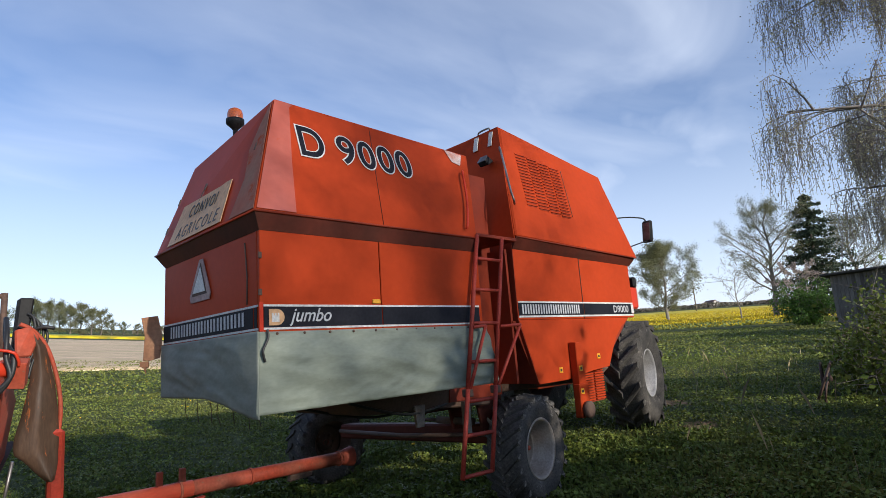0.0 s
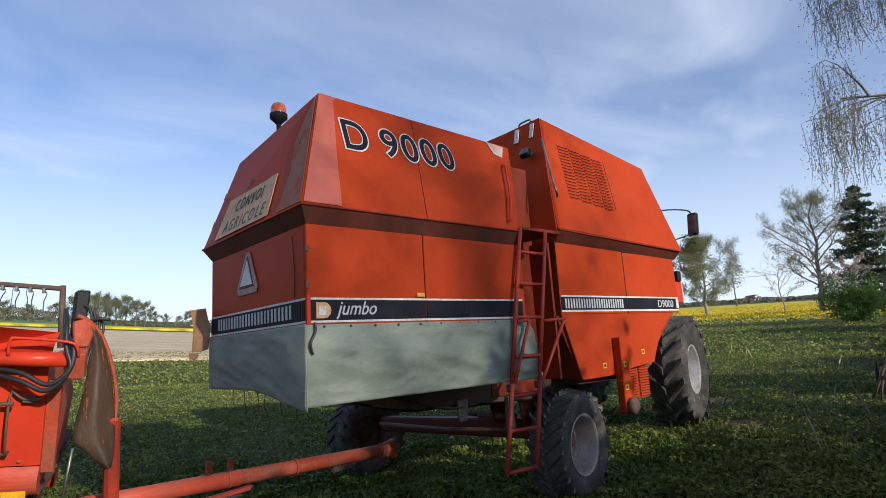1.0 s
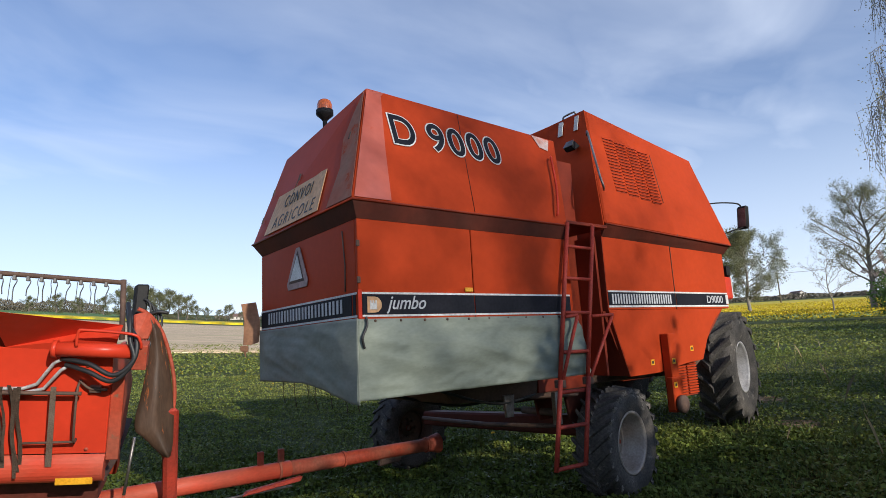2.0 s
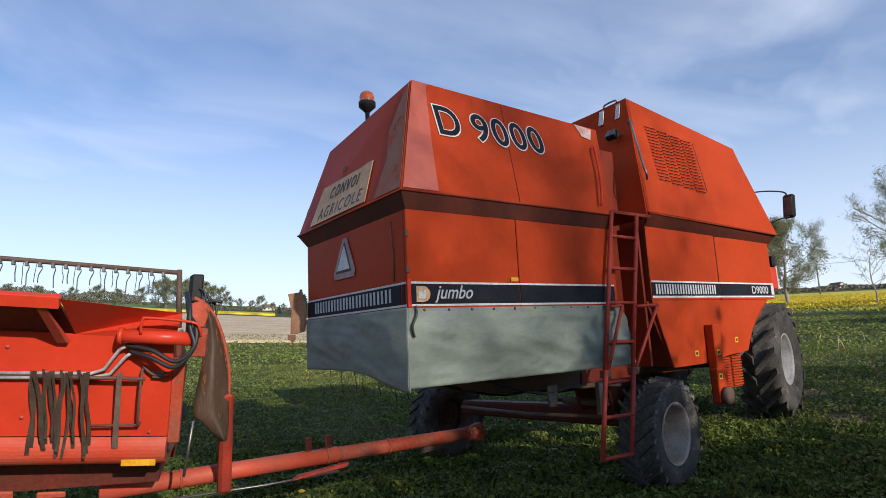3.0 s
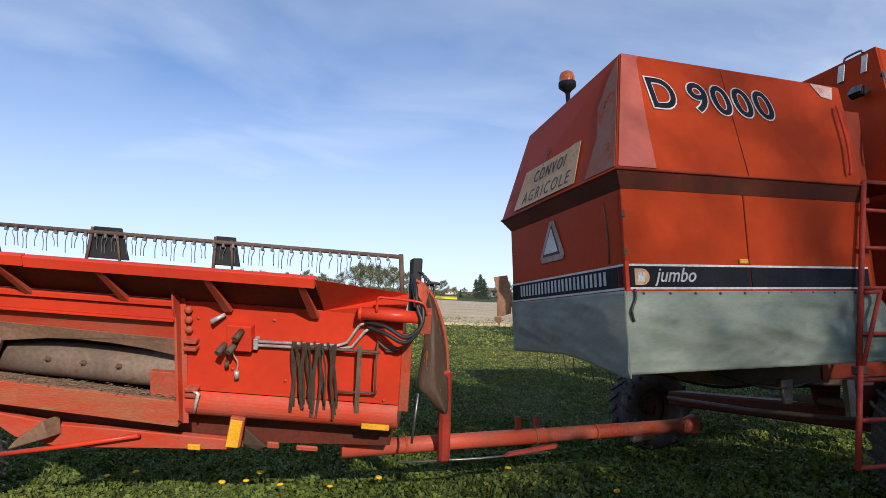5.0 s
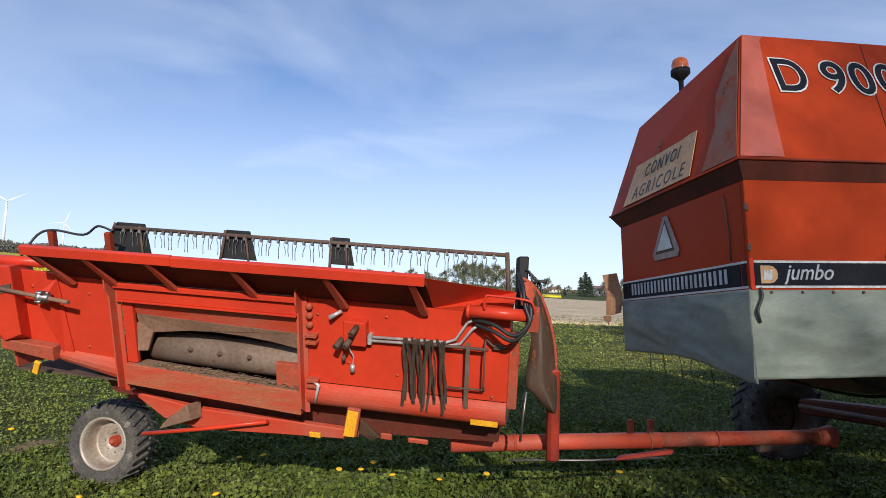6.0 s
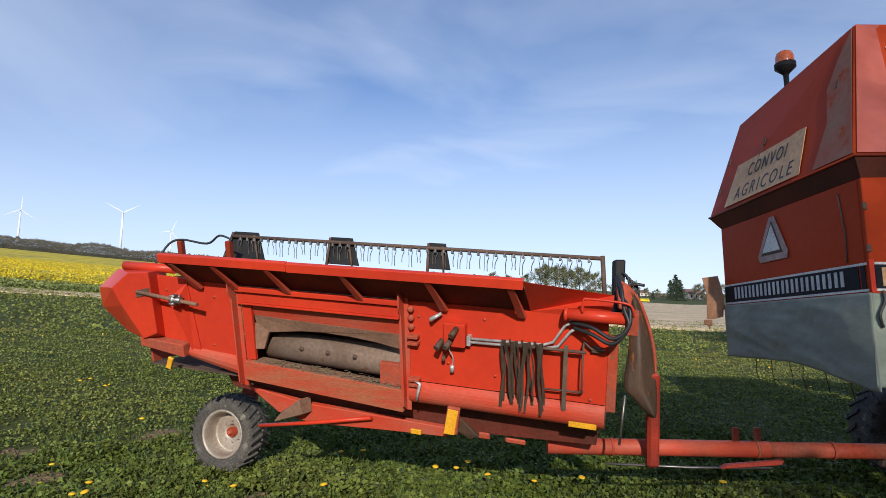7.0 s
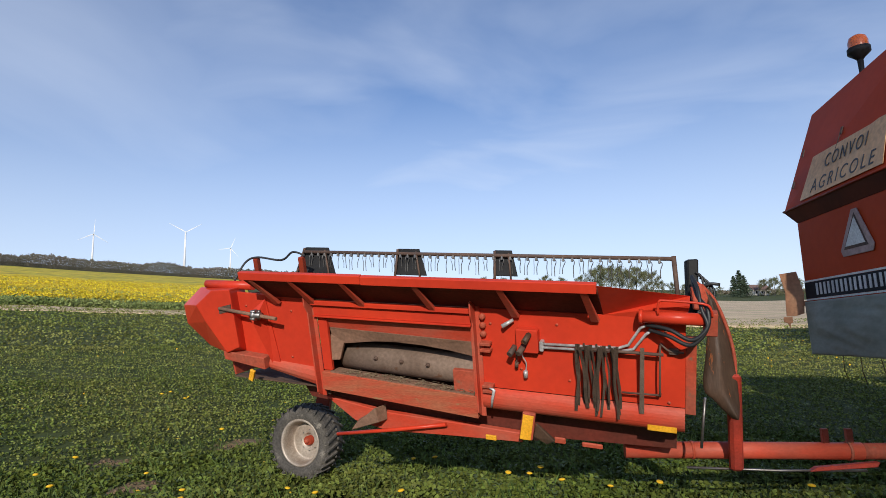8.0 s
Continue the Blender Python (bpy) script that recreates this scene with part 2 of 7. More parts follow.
M["bark_grey"] = paint("pale_grey_bark", (0.26, 0.235, 0.205), (0.19, 0.17, 0.15), 0.9, big=4, fine=30, bump=0.3)
# rusty metal; also the dark colour for shade inside and under the machines
M["rust_and_shade"] = paint("dark_rust_and_shade_metal", (0.075, 0.045, 0.035), (0.13, 0.075, 0.05), 0.75, big=5, fine=45, bump=0.15)
M["auger"] = paint("dull_brown_grey_auger_steel", (0.235, 0.165, 0.125), (0.17, 0.115, 0.085), 0.7, metal=0.0, big=4, fine=40, bump=0.08, spots=(0.17, 0.085, 0.05), spot_at=0.60, spot_scale=9, spec=0.25)
M["dustpan"] = paint("dusty_brown_sheet_metal", (0.19, 0.11, 0.075), (0.27, 0.15, 0.10), 0.8, big=4, fine=40, bump=0.10, spots=(0.33, 0.07, 0.04), spot_at=0.62, spot_scale=5, spec=0.2)
M["plank"] = paint("bare_wood_with_red_paint", (0.43, 0.065, 0.032), (0.35, 0.11, 0.055), 0.7, big=2.6, fine=30, bump=0.2, stretch=(1.0, 1.0, 7), spots=(0.25, 0.15, 0.075), spot_at=0.60, spot_scale=4, spec=0.2)
M["soil"] = paint("dry_bare_soil", (0.20, 0.135, 0.08), (0.13, 0.09, 0.05), 0.95, big=5, fine=40, bump=0.6, spots=(0.07, 0.09, 0.025), spot_at=0.52, spot_scale=9, spec=0.2)
M["chaff"] = paint("dry_chaff", (0.30, 0.23, 0.14), (0.18, 0.13, 0.08), 0.9, big=20, fine=120, bump=0.5)
M["hose"] = paint("black_rubber_hose", (0.018, 0.018, 0.019), (0.03, 0.03, 0.03), 0.5, fine=90, bump=0.05)
M["strap"] = paint("frayed_brown_webbing", (0.115, 0.078, 0.056), (0.17, 0.125, 0.095), 0.9, big=9, fine=120, bump=0.35, spec=0.2)
M["yellow_reflector"] = paint("yellow_reflector", (0.85, 0.42, 0.03), (0.72, 0.33, 0.02), 0.35, big=8, fine=80, bump=0.05)
M["amber"] = paint("amber_lens", (0.75, 0.16, 0.02), (0.60, 0.12, 0.02), 0.15, fine=60, bump=0.02, coat=0.6)
M["wood_grey"] = paint("weathered_grey_boards", (0.17, 0.155, 0.14), (0.10, 0.088, 0.078), 0.9, big=3, fine=40, bump=0.3, stretch=(6, 6, 0.8), random_by="object")
M["roof_felt"] = paint("dark_roof_sheet", (0.045, 0.042, 0.042), (0.08, 0.07, 0.065), 0.85, big=2, fine=40, bump=0.1)
M["bark"] = paint("grey_brown_bark", (0.13, 0.105, 0.085), (0.21, 0.18, 0.155), 0.9, big=5, fine=40, bump=0.4, stretch=(1, 1, 0.3))
M["birch_bark"] = paint("birch_bark", (0.27, 0.235, 0.205), (0.17, 0.145, 0.13), 0.8, big=3, fine=30, bump=0.25, stretch=(1, 1, 2))
M["grass"] = paint("field_grass_ground", (0.050, 0.068, 0.014), (0.080, 0.088, 0.026), 0.95, big=0.55, fine=14, bump=0.6, spots=(0.17, 0.115, 0.07), spot_at=0.69, spot_scale=0.9, spec=0.22)
M["leaf_low"] = paint("clover_leaves", (0.105, 0.142, 0.026), (0.152, 0.176, 0.040), 0.5, big=0.6, fine=8, bump=0.0, random_by="island", spec=0.12, thin=0.12)
M["leaf_far"] = paint("meadow_grass_further_out", (0.172, 0.214, 0.048), (0.232, 0.236, 0.068), 0.5, big=0.25, fine=4, bump=0.0, random_by="island", spec=0.08, thin=0.12)
M["blade"] = paint("grass_blades", (0.085, 0.140, 0.030), (0.135, 0.165, 0.050), 0.6, big=0.5, fine=6, bump=0.0, random_by="island", spec=0.22, thin=0.4)
M["straw"] = paint("dry_straw_blades", (0.36, 0.30, 0.17), (0.26, 0.20, 0.10), 0.8, big=2, fine=20, bump=0.0, random_by="island")
M["dandelion"] = paint("dandelion_yellow", (0.85, 0.52, 0.01), (0.75, 0.42, 0.01), 0.7, big=30, fine=200, bump=0.3)
M["stubble"] = paint("pale_tilled_soil", (0.70, 0.52, 0.34), (0.56, 0.43, 0.26), 0.95, big=0.11, fine=2.4, bump=0.5, stretch=(0.22, 1.8, 1), spots=(0.36, 0.34, 0.16), spot_at=0.57, spot_scale=0.16, grain=0.62)
M["rape"] = paint("flowering_rapeseed", (0.68, 0.50, 0.012), (0.48, 0.42, 0.020), 0.9, big=0.06, fine=0.35, bump=0.5, stretch=(1, 1, 1), spots=(0.20, 0.22, 0.035), spot_at=0.56, spot_scale=0.16, grain=0.55)
M["rape_flower"] = paint("rapeseed_flower_heads", (0.66, 0.475, 0.010), (0.47, 0.37, 0.016), 0.8, big=0.2, fine=3, bump=0.0, random_by="island")
M["rape_stem"] = paint("rapeseed_greens", (0.17, 0.22, 0.06), (0.23, 0.26, 0.08), 0.8, big=0.2, fine=3, bump=0.0, random_by="island")
M["green_field"] = paint("young_green_crop", (0.10, 0.20, 0.045), (0.075, 0.165, 0.035), 0.95, big=0.03, fine=1.0, bump=0.3)
M["leaf_spring"] = paint("fresh_spring_leaves", (0.22, 0.225, 0.105), (0.18, 0.185, 0.10), 0.7, big=0.5, fine=6, bump=0.0, random_by="island", thin=0.4)
M["leaf_birch"] = paint("birch_leaves_and_catkins", (0.50, 0.46, 0.27), (0.40, 0.37, 0.23), 0.7, big=0.5, fine=6, bump=0.0, random_by="island", thin=0.4)
M["leaf_bush"] = paint("bright_bush_leaves", (0.10, 0.19, 0.03), (0.075, 0.15, 0.025), 0.65, big=0.7, fine=6, bump=0.0, random_by="island", thin=0.4)
M["needle"] = paint("spruce_needles", (0.035, 0.060, 0.034), (0.055, 0.080, 0.045), 0.8, big=0.7, fine=8, bump=0.0, random_by="island")
M["blossom"] = paint("pale_blossom", (0.42, 0.34, 0.31), (0.33, 0.27, 0.22), 0.8, big=0.7, fine=8, bump=0.0, random_by="island")
M["wood_far"] = paint("far_woodland_leaves", (0.165, 0.135, 0.100), (0.115, 0.110, 0.075), 0.9, big=0.05, fine=1, bump=0.0, random_by="island")
M["turbine"] = paint("white_turbine_coating", (0.78, 0.79, 0.80), (0.72, 0.73, 0.75), 0.4, big=0.1, fine=2, bump=0.0)
M["plaster"] = paint("far_house_plaster", (0.62, 0.58, 0.52), (0.52, 0.48, 0.43), 0.9, big=0.3, fine=4, bump=0.05)
M["tile"] = paint("far_house_roof", (0.20, 0.11, 0.09), (0.14, 0.10, 0.09), 0.9, big=0.5, fine=6, bump=0.1)


def glass(name, col=(0.9, 0.95, 0.97)):
    m = bpy.data.materials.new(name)
    m.use_nodes = True
    b = m.node_tree.nodes["Principled BSDF"]
    b.inputs["Base Color"].default_value = (*col, 1)
    b.inputs["Roughness"].default_value = 0.05
    b.inputs["Transmission Weight"].default_value = 0.9
    b.inputs["IOR"].default_value = 1.45
    return m


M["glass"] = glass("cab_glass", (0.35, 0.42, 0.42))


# ---- mesh helpers ----
def obj(name, bm, material, smooth=False):
    me = bpy.data.meshes.new(name)
    bm.normal_update()
    bm.to_mesh(me)
    bm.free()
    me.materials.append(material)
    if smooth:
        me.polygons.foreach_set("use_smooth", [True] * len(me.polygons))
    return new(name, me)


def part(name, bm, material, parent, label="", smooth=False):
    ob = obj(name, bm, material, smooth)
    ob.parent = parent
    ob.matrix_parent_inverse = parent.matrix_basis.inverted()
    if label:
        tagged(ob, label=label)
    return ob


def thing(name, at, label, category, group="", kind=""):
    e = new(name)
    e.empty_display_size = 0.2
    e.location = at
    e.matrix_basis = Matrix.Translation(at)
    return tagged(e, label, category, group, kind)


def hexa(bm, pts, bevel=0.0):
    """A solid from eight corners: four below, four above, in the same order round."""
    vs = [bm.verts.new(p) for p in pts]
    fs = []
    for f in ((0, 3, 2, 1), (4, 5, 6, 7), (0, 1, 5, 4), (1, 2, 6, 5), (2, 3, 7, 6), (3, 0, 4, 7)):
        fs.append(bm.faces.new([vs[i] for i in f]))
    bmesh.ops.recalc_face_normals(bm, faces=fs)
    if bevel:
        es = list({e for f in fs for e in f.edges})
        bmesh.ops.bevel(bm, geom=es, offset=bevel, segments=1, affect="EDGES", profile=0.5)


def box(bm, lo, hi, bevel=0.0, m=None):
    (a, b, c), (d, e, f) = lo, hi
    pts = [Vector(p) for p in ((a, b, c), (d, b, c), (d, e, c), (a, e, c), (a, b, f), (d, b, f), (d, e, f), (a, e, f))]
    if m is not None:
        pts = [m @ p for p in pts]
    hexa(bm, pts, bevel)


def prism(bm, outline, offset, bevel=0.0):
    """A flat outline of points in space, given thickness along the vector offset."""
    offset = Vector(offset)
    a = [bm.verts.new(p) for p in outline]
    b = [bm.verts.new(Vector(p) + offset) for p in outline]
    k = len(a)
    fs = [bm.faces.new(a), bm.faces.new(b[::-1])]
    for i in range(k):
        j = (i + 1) % k
        fs.append(bm.faces.new((a[j], a[i], b[i], b[j])))
    bmesh.ops.recalc_face_normals(bm, faces=fs)
    if bevel:
        es = list({e for f in fs for e in f.edges})
        bmesh.ops.bevel(bm, geom=es, offset=bevel, segments=1, affect="EDGES", profile=0.5)


def tube(bm, pts, radius, sides=10, caps=True):
    """A round bar along points; radius is one number or one for each point."""
    pts = [Vector(p) for p in pts]
    radii = radius if isinstance(radius, (list, tuple)) else [radius] * len(pts)
    rings = []
    up = None
    for i, p in enumerate(pts):
        way = (pts[min(i + 1, len(pts) - 1)] - pts[max(i - 1, 0)]).normalized()
        if up is None:
            up = way.orthogonal().normalized()
        side = way.cross(up)
        if side.length < 1e-5:
            up = way.orthogonal().normalized()
            side = way.cross(up)
        side.normalize()
        up = side.cross(way).normalized()
        rings.append([bm.verts.new(p + (side * math.cos(2 * math.pi * k / sides) + up * math.sin(2 * math.pi * k / sides)) * radii[i]) for k in range(sides)])
    for a, b in zip(rings, rings[1:]):
        for k in range(sides):
            f = bm.faces.new((a[k], a[(k + 1) % sides], b[(k + 1) % sides], b[k]))
            f.smooth = True
    if caps:
        bm.faces.new(rings[0][::-1])
        bm.faces.new(rings[-1])


def curve_pts(pts, steps=6):
    """A smooth line through points."""
    pts = [Vector(p) for p in pts]
    out = []
    for i in range(len(pts) - 1):
        p0, p1, p2, p3 = pts[max(i - 1, 0)], pts[i], pts[i + 1], pts[min(i + 2, len(pts) - 1)]
        for k in range(steps):
            t = k / steps
            out.append(0.5 * ((2 * p1) + (p2 - p0) * t + (2 * p0 - 5 * p1 + 4 * p2 - p3) * t * t + (3 * p1 - p0 - 3 * p2 + p3) * t ** 3))
    out.append(pts[-1])
    return out


def lathe(bm, profile, m, sides=40, smooth=True):
    """A profile of (radius, along) turned round the axis x of the pose m."""
    rings = []
    for r, a in profile:
        rings.append([bm.verts.new(m @ Vector((a, r * math.cos(2 * math.pi * k / sides), r * math.sin(2 * math.pi * k / sides)))) for k in range(sides)])
    for a, b in zip(rings, rings[1:]):
        for k in range(sides):
            f = bm.faces.new((a[k], a[(k + 1) % sides], b[(k + 1) % sides], b[k]))
            f.smooth = smooth


def sheet(bm, corners, nu, nv, thick, wave=None):
    """A sheet over four corners (from, right, far, left), nu by nv cells, moved along its normal by wave(u, v), with a back side."""
    a, b, c, d = (Vector(p) for p in corners)
    nrm = (b - a).cross(d - a).normalized()
    front, back = [], []
    for j in range(nv + 1):
        for i in range(nu + 1):
            u, v = i / nu, j / nv
            p = (a * (1 - u) + b * u) * (1 - v) + (d * (1 - u) + c * u) * v
            if wave:
                p = p + nrm * wave(u, v)
            front.append(bm.verts.new(p))
            back.append(bm.verts.new(p - nrm * thick))
    w = nu + 1
    for j in range(nv):
        for i in range(nu):
            k = j * w + i
            f = bm.faces.new((front[k], front[k + 1], front[k + 1 + w], front[k + w])); f.smooth = True
            f = bm.faces.new((back[k + w], back[k + 1 + w], back[k + 1], back[k])); f.smooth = True
    edge = [i for i in range(nu)] + [i * w + nu for i in range(nv)] + [nv * w + nu - i for i in range(nu)] + [(nv - i) * w for i in range(nv)]
    for i, k in enumerate(edge):
        q = edge[(i + 1) % len(edge)]
        bm.faces.new((front[q], front[k], back[k], back[q]))


def basis(o, x, y):
    """A pose with its origin at o, its x and y along the given ways."""
    x = Vector(x).normalized()
    z = x.cross(Vector(y)).normalized()
    y = z.cross(x)
    return Matrix(((x.x, y.x, z.x, o[0]), (x.y, y.y, z.y, o[1]), (x.z, y.z, z.z, o[2]), (0, 0, 0, 1)))


def lettering(name, text, m, width, height, thick, material, parent, fat=0.0, shear=0.0, label="", space=1.0):
    """Letters in the built-in font, width by height, standing on the origin of the pose m."""
    cu = bpy.data.curves.new(name, "FONT")
    cu.body, cu.size, cu.extrude, cu.offset, cu.shear = text, 1.0, 0.5, fat, shear
    cu.resolution_u = 5
    cu.space_character = space
    tmp = bpy.data.objects.new(name, cu)
    scene.collection.objects.link(tmp)
    bpy.context.view_layer.update()
    me = bpy.data.meshes.new_from_object(tmp.evaluated_get(bpy.context.evaluated_depsgraph_get()))
    bpy.data.objects.remove(tmp)
    bpy.data.curves.remove(cu)
    xs = [v.co.x for v in me.vertices]
    ys = [v.co.y for v in me.vertices]
    x0, y0, sx, sy = min(xs), min(ys), width / (max(xs) - min(xs)), height / (max(ys) - min(ys))
    for v in me.vertices:
        v.co = m @ Vector(((v.co.x - x0) * sx, (v.co.y - y0) * sy, (v.co.z + 0.5) * thick))
    me.materials.clear()
    me.materials.append(material)
    ob = new(name, me)
    ob.parent = parent
    ob.matrix_parent_inverse = parent.matrix_basis.inverted()
    if label:
        tagged(ob, label=label)
    return ob


def quads_mesh(name, verts, faces, material):
    """An object from arrays of vertices and four-cornered faces."""
    me = bpy.data.meshes.new(name)
    verts, faces = np.asarray(verts, dtype=np.float32), np.asarray(faces, dtype=np.int32)
    me.vertices.add(len(verts))
    me.vertices.foreach_set("co", verts.ravel())
    me.loops.add(faces.size)
    me.loops.foreach_set("vertex_index", faces.ravel())
    me.polygons.add(len(faces))
    me.polygons.foreach_set("loop_start", np.arange(len(faces), dtype=np.int32) * 4)
    me.update(calc_edges=True)
    me.validate()
    me.materials.append(material)
    return new(name, me)


def leaf_quads(centres, size, rng, flat=0.0, length=1.5, up=None):
    """Small pointed leaves about centres, turned at random; flat: how level they lie (0 to 1)."""
    n = len(centres)
    a = rng.normal(size=(n, 3))
    a[:, 2] *= 1 - flat
    a /= np.linalg.norm(a, axis=1)[:, None] + 1e-9
    b = rng.normal(size=(n, 3))
    b[:, 2] *= 1 - flat
    b -= a * (a * b).sum(1)[:, None]
    b /= np.linalg.norm(b, axis=1)[:, None] + 1e-9
    s = (np.ones(n) * size * rng.uniform(0.6, 1.35, n))[:, None]
    c = np.asarray(centres)
    v = np.stack([c - a * s * length * 0.5, c + b * s * 0.45, c + a * s * length * 0.5, c - b * s * 0.45], 1).reshape(-1, 3)
    f = np.arange(n * 4).reshape(n, 4)
    return v, f



def loft(bm, ring_a, ring_b, bevel=0.0):
    """A solid between two outlines of the same number of points."""
    a = [bm.verts.new(p) for p in ring_a]
    b = [bm.verts.new(p) for p in ring_b]
    k = len(a)
    fs = [bm.faces.new(a), bm.faces.new(b[::-1])]
    for i in range(k):
        fs.append(bm.faces.new((a[i], b[i], b[(i + 1) % k], a[(i + 1) % k])))
    bmesh.ops.recalc_face_normals(bm, faces=fs)
    if bevel:
        bmesh.ops.bevel(bm, geom=list({e for f in fs for e in f.edges}), offset=bevel, segments=2, affect="EDGES", profile=0.6)


# ---- terrain ----
STAND = (-1.6, -2.9)


def slope_at(az):
    """How steeply the land climbs away from the farmyard, by compass angle in degrees (0: along y)."""
    return float(np.interp(az, (-180, -110, -82, -74, -66, -45, -22, -14, 0, 28, 44, 60, 110, 180), (0.010, 0.020, 0.032, 0.038, 0.042, 0.048, 0.056, 0.066, 0.083, 0.110, 0.123, 0.126, 0.030, 0.010)))


def start_at(az):
    return float(np.interp(az, (-180, -75, -30, 62, 180), (6.0, 3.0, 8.0, 8.0, 6.0)))


def land(x, y):
    dx, dy = x - STAND[0], y - STAND[1]
    r = math.hypot(dx, dy)
    az = math.degrees(math.atan2(-dx, dy))
    q = (r - start_at(az)) / 1.5
    rise = 1.5 * (math.log1p(math.exp(q)) if q < 30 else q)
    z = slope_at(az) * rise
    near = 0.025 * noise.noise((x * 0.45, y * 0.45, 0.0)) + 0.012 * noise.noise((x * 1.7, y * 1.7, 4.0))
    return z + near * min(1.0, 20 / (r + 1e-6)) + (0.5 * noise.noise((x * 0.01, y * 0.01, 9.0)) * min(1.0, max(0.0, (r - 40) / 80)))


def far(az, r, lift=0.0):
    a = radians(az)
    x, y = STAND[0] - r * math.sin(a), STAND[1] + r * math.cos(a)
    return Vector((x, y, land(x, y) + lift))


# ---- ground and fields ----
def polar_sheet(name, azs, rs, lift, material, label, category, edge=True):
    """A piece of land in rings round the farmyard; its near edge comes down to the ground."""
    vs, fs = [], []
    if edge and lift:
        rs = [rs[0]] + list(rs)
    for j, r in enumerate(rs):
        for i, az in enumerate(azs):
            p = far(az, r * (1 + (0.012 * noise.noise((az * 0.7, r * 0.05, 2.0)) if lift else 0)))
            vs.append((p.x, p.y, p.z + (0.0 if edge and lift and j == 0 else lift + (0.12 * lift * noise.noise((az * 9.0, r, 1.0)) if lift else 0))))
    w = len(azs)
    for j in range(len(rs) - 1):
        for i in range(w - 1):
            fs.append((j * w + i, (j + 1) * w + i, (j + 1) * w + i + 1, j * w + i + 1))
    ob = quads_mesh(name, vs, [f[::-1] for f in fs], material)
    ob.data.polygons.foreach_set("use_smooth", [True] * len(ob.data.polygons))
    return tagged(ob, label, category, kind="structure")


RINGS = [0.02] + [0.35 * 1.06 ** i for i in range(160)]
RINGS = [r for r in RINGS if r < 3300]
polar_sheet("ground", [-180 + 2 * i for i in range(181)], RINGS, 0.0, M["grass"], "rough green meadow of grass, clover and dandelions", "ground")
polar_sheet("field_tilled", [-46 + 0.75 * i for i in range(66)], [34 + 3.5 * i for i in range(29)], 0.06, M["stubble"], "pale tilled strip of field beyond the meadow", "field")
polar_sheet("field_rapeseed_1", [-18.5 + 0.75 * i for i in range(52)], [150 + 6 * i for i in range(6)], 0.45, M["rape"], "narrow band of yellow flowering rapeseed", "field")
polar_sheet("field_crop_green", [-12 + 1.5 * i for i in range(26)], [190 + 20 * i for i in range(9)], 0.3, M["green_field"], "green young crop on the far slope", "field")
polar_sheet("field_rapeseed_2", [26 + 0.75 * i for i in range(80)], [50 + 4 * i for i in range(67)], 0.25, M["rape"], "broad yellow rapeseed field in flower", "field")
polar_sheet("field_rapeseed_3", [-84 + 0.75 * i for i in range(48)], [52 + 6 * i for i in range(40)], 0.20, M["rape"], "yellow rapeseed field behind the meadow", "field")
polar_sheet("field_headland", [25 + 0.75 * i for i in range(82)], [36.5 + 0.8 * i for i in range(6)], 0.03, M["stubble"], "pale dry headland strip before the yellow field", "field")


# ---- combine harvester ----
combine = thing("combine_harvester", (2.7, 0.9, 0.0), "faded orange-red combine harvester parked on the meadow with a tarpaulin skirt", "combine harvester")
UPS = Vector((0, 0.3295, 0.9442))          # up the sloping side
UPR = Vector((0.3207, 0, 0.9472))          # up the sloping rear
OUT_S = Vector((0, -0.943, 0.333))
OUT_R = Vector((-0.943, 0, 0.333))
BW = 1.64                                # width of the straw-walker body
SK = 2.50                                # height of the hood's skirt


def side_pt(x, z, out=0.0):
    """On the sloping side of the rear hood."""
    k = (z - SK) / 0.96
    return Vector((x, -0.035 + 0.335 * k, z)) + OUT_S * out


def rear_pt(y, z, out=0.0):
    k = (z - SK) / 0.96
    return Vector((-0.045 + 0.325 * k, y, z)) + OUT_R * out


# rear body
bm = bmesh.new()
box(bm, (0.0, 0.0, 1.74), (0.935, 0.03, 2.38), 0.004)
part("side_panel", bm, M["orange"], combine, "orange side panel with a dark stripe below")
bm = bmesh.new()
box(bm, (0.943, 0.0, 1.74), (2.02, 0.03, 2.38), 0.004)
part("side_panel", bm, M["orange"], combine)
bm = bmesh.new()
box(bm, (0.0, 0.034, 1.74), (0.03, BW, 2.38), 0.004)
part("rear_panel", bm, M["orange"], combine, "shaded orange rear panel")
bm = bmesh.new()
box(bm, (0.034, BW - 0.03, 1.74), (2.6, BW, 2.38))
part("far_side_panel", bm, M["orange"], combine)
bm = bmesh.new()
box(bm, (2.0, 0.034, 1.30), (2.03, 0.5, 2.38))
box(bm, (2.03, 0.47, 1.1), (2.75, 0.5, 3.3))
part("ladder_bay_wall", bm, M["orange_dark"], combine, "dark red inner wall behind the ladder")
# slanting ledge under the hood, its dark colour holding dirt and overhang shade
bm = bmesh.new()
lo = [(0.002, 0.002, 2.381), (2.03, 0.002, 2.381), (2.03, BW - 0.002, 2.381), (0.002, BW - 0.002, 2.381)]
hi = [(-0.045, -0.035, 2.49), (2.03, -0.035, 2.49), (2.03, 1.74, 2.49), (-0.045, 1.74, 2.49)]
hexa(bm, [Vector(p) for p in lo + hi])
part("hood_ledge", bm, M["grime_and_shade"], combine, "dark slanting ledge under the hood")
# rear hood
bm = bmesh.new()
lo = [(-0.045, -0.035, 2.492), (2.0, -0.035, 2.492), (2.0, 1.74, 2.492), (-0.045, 1.74, 2.492)]
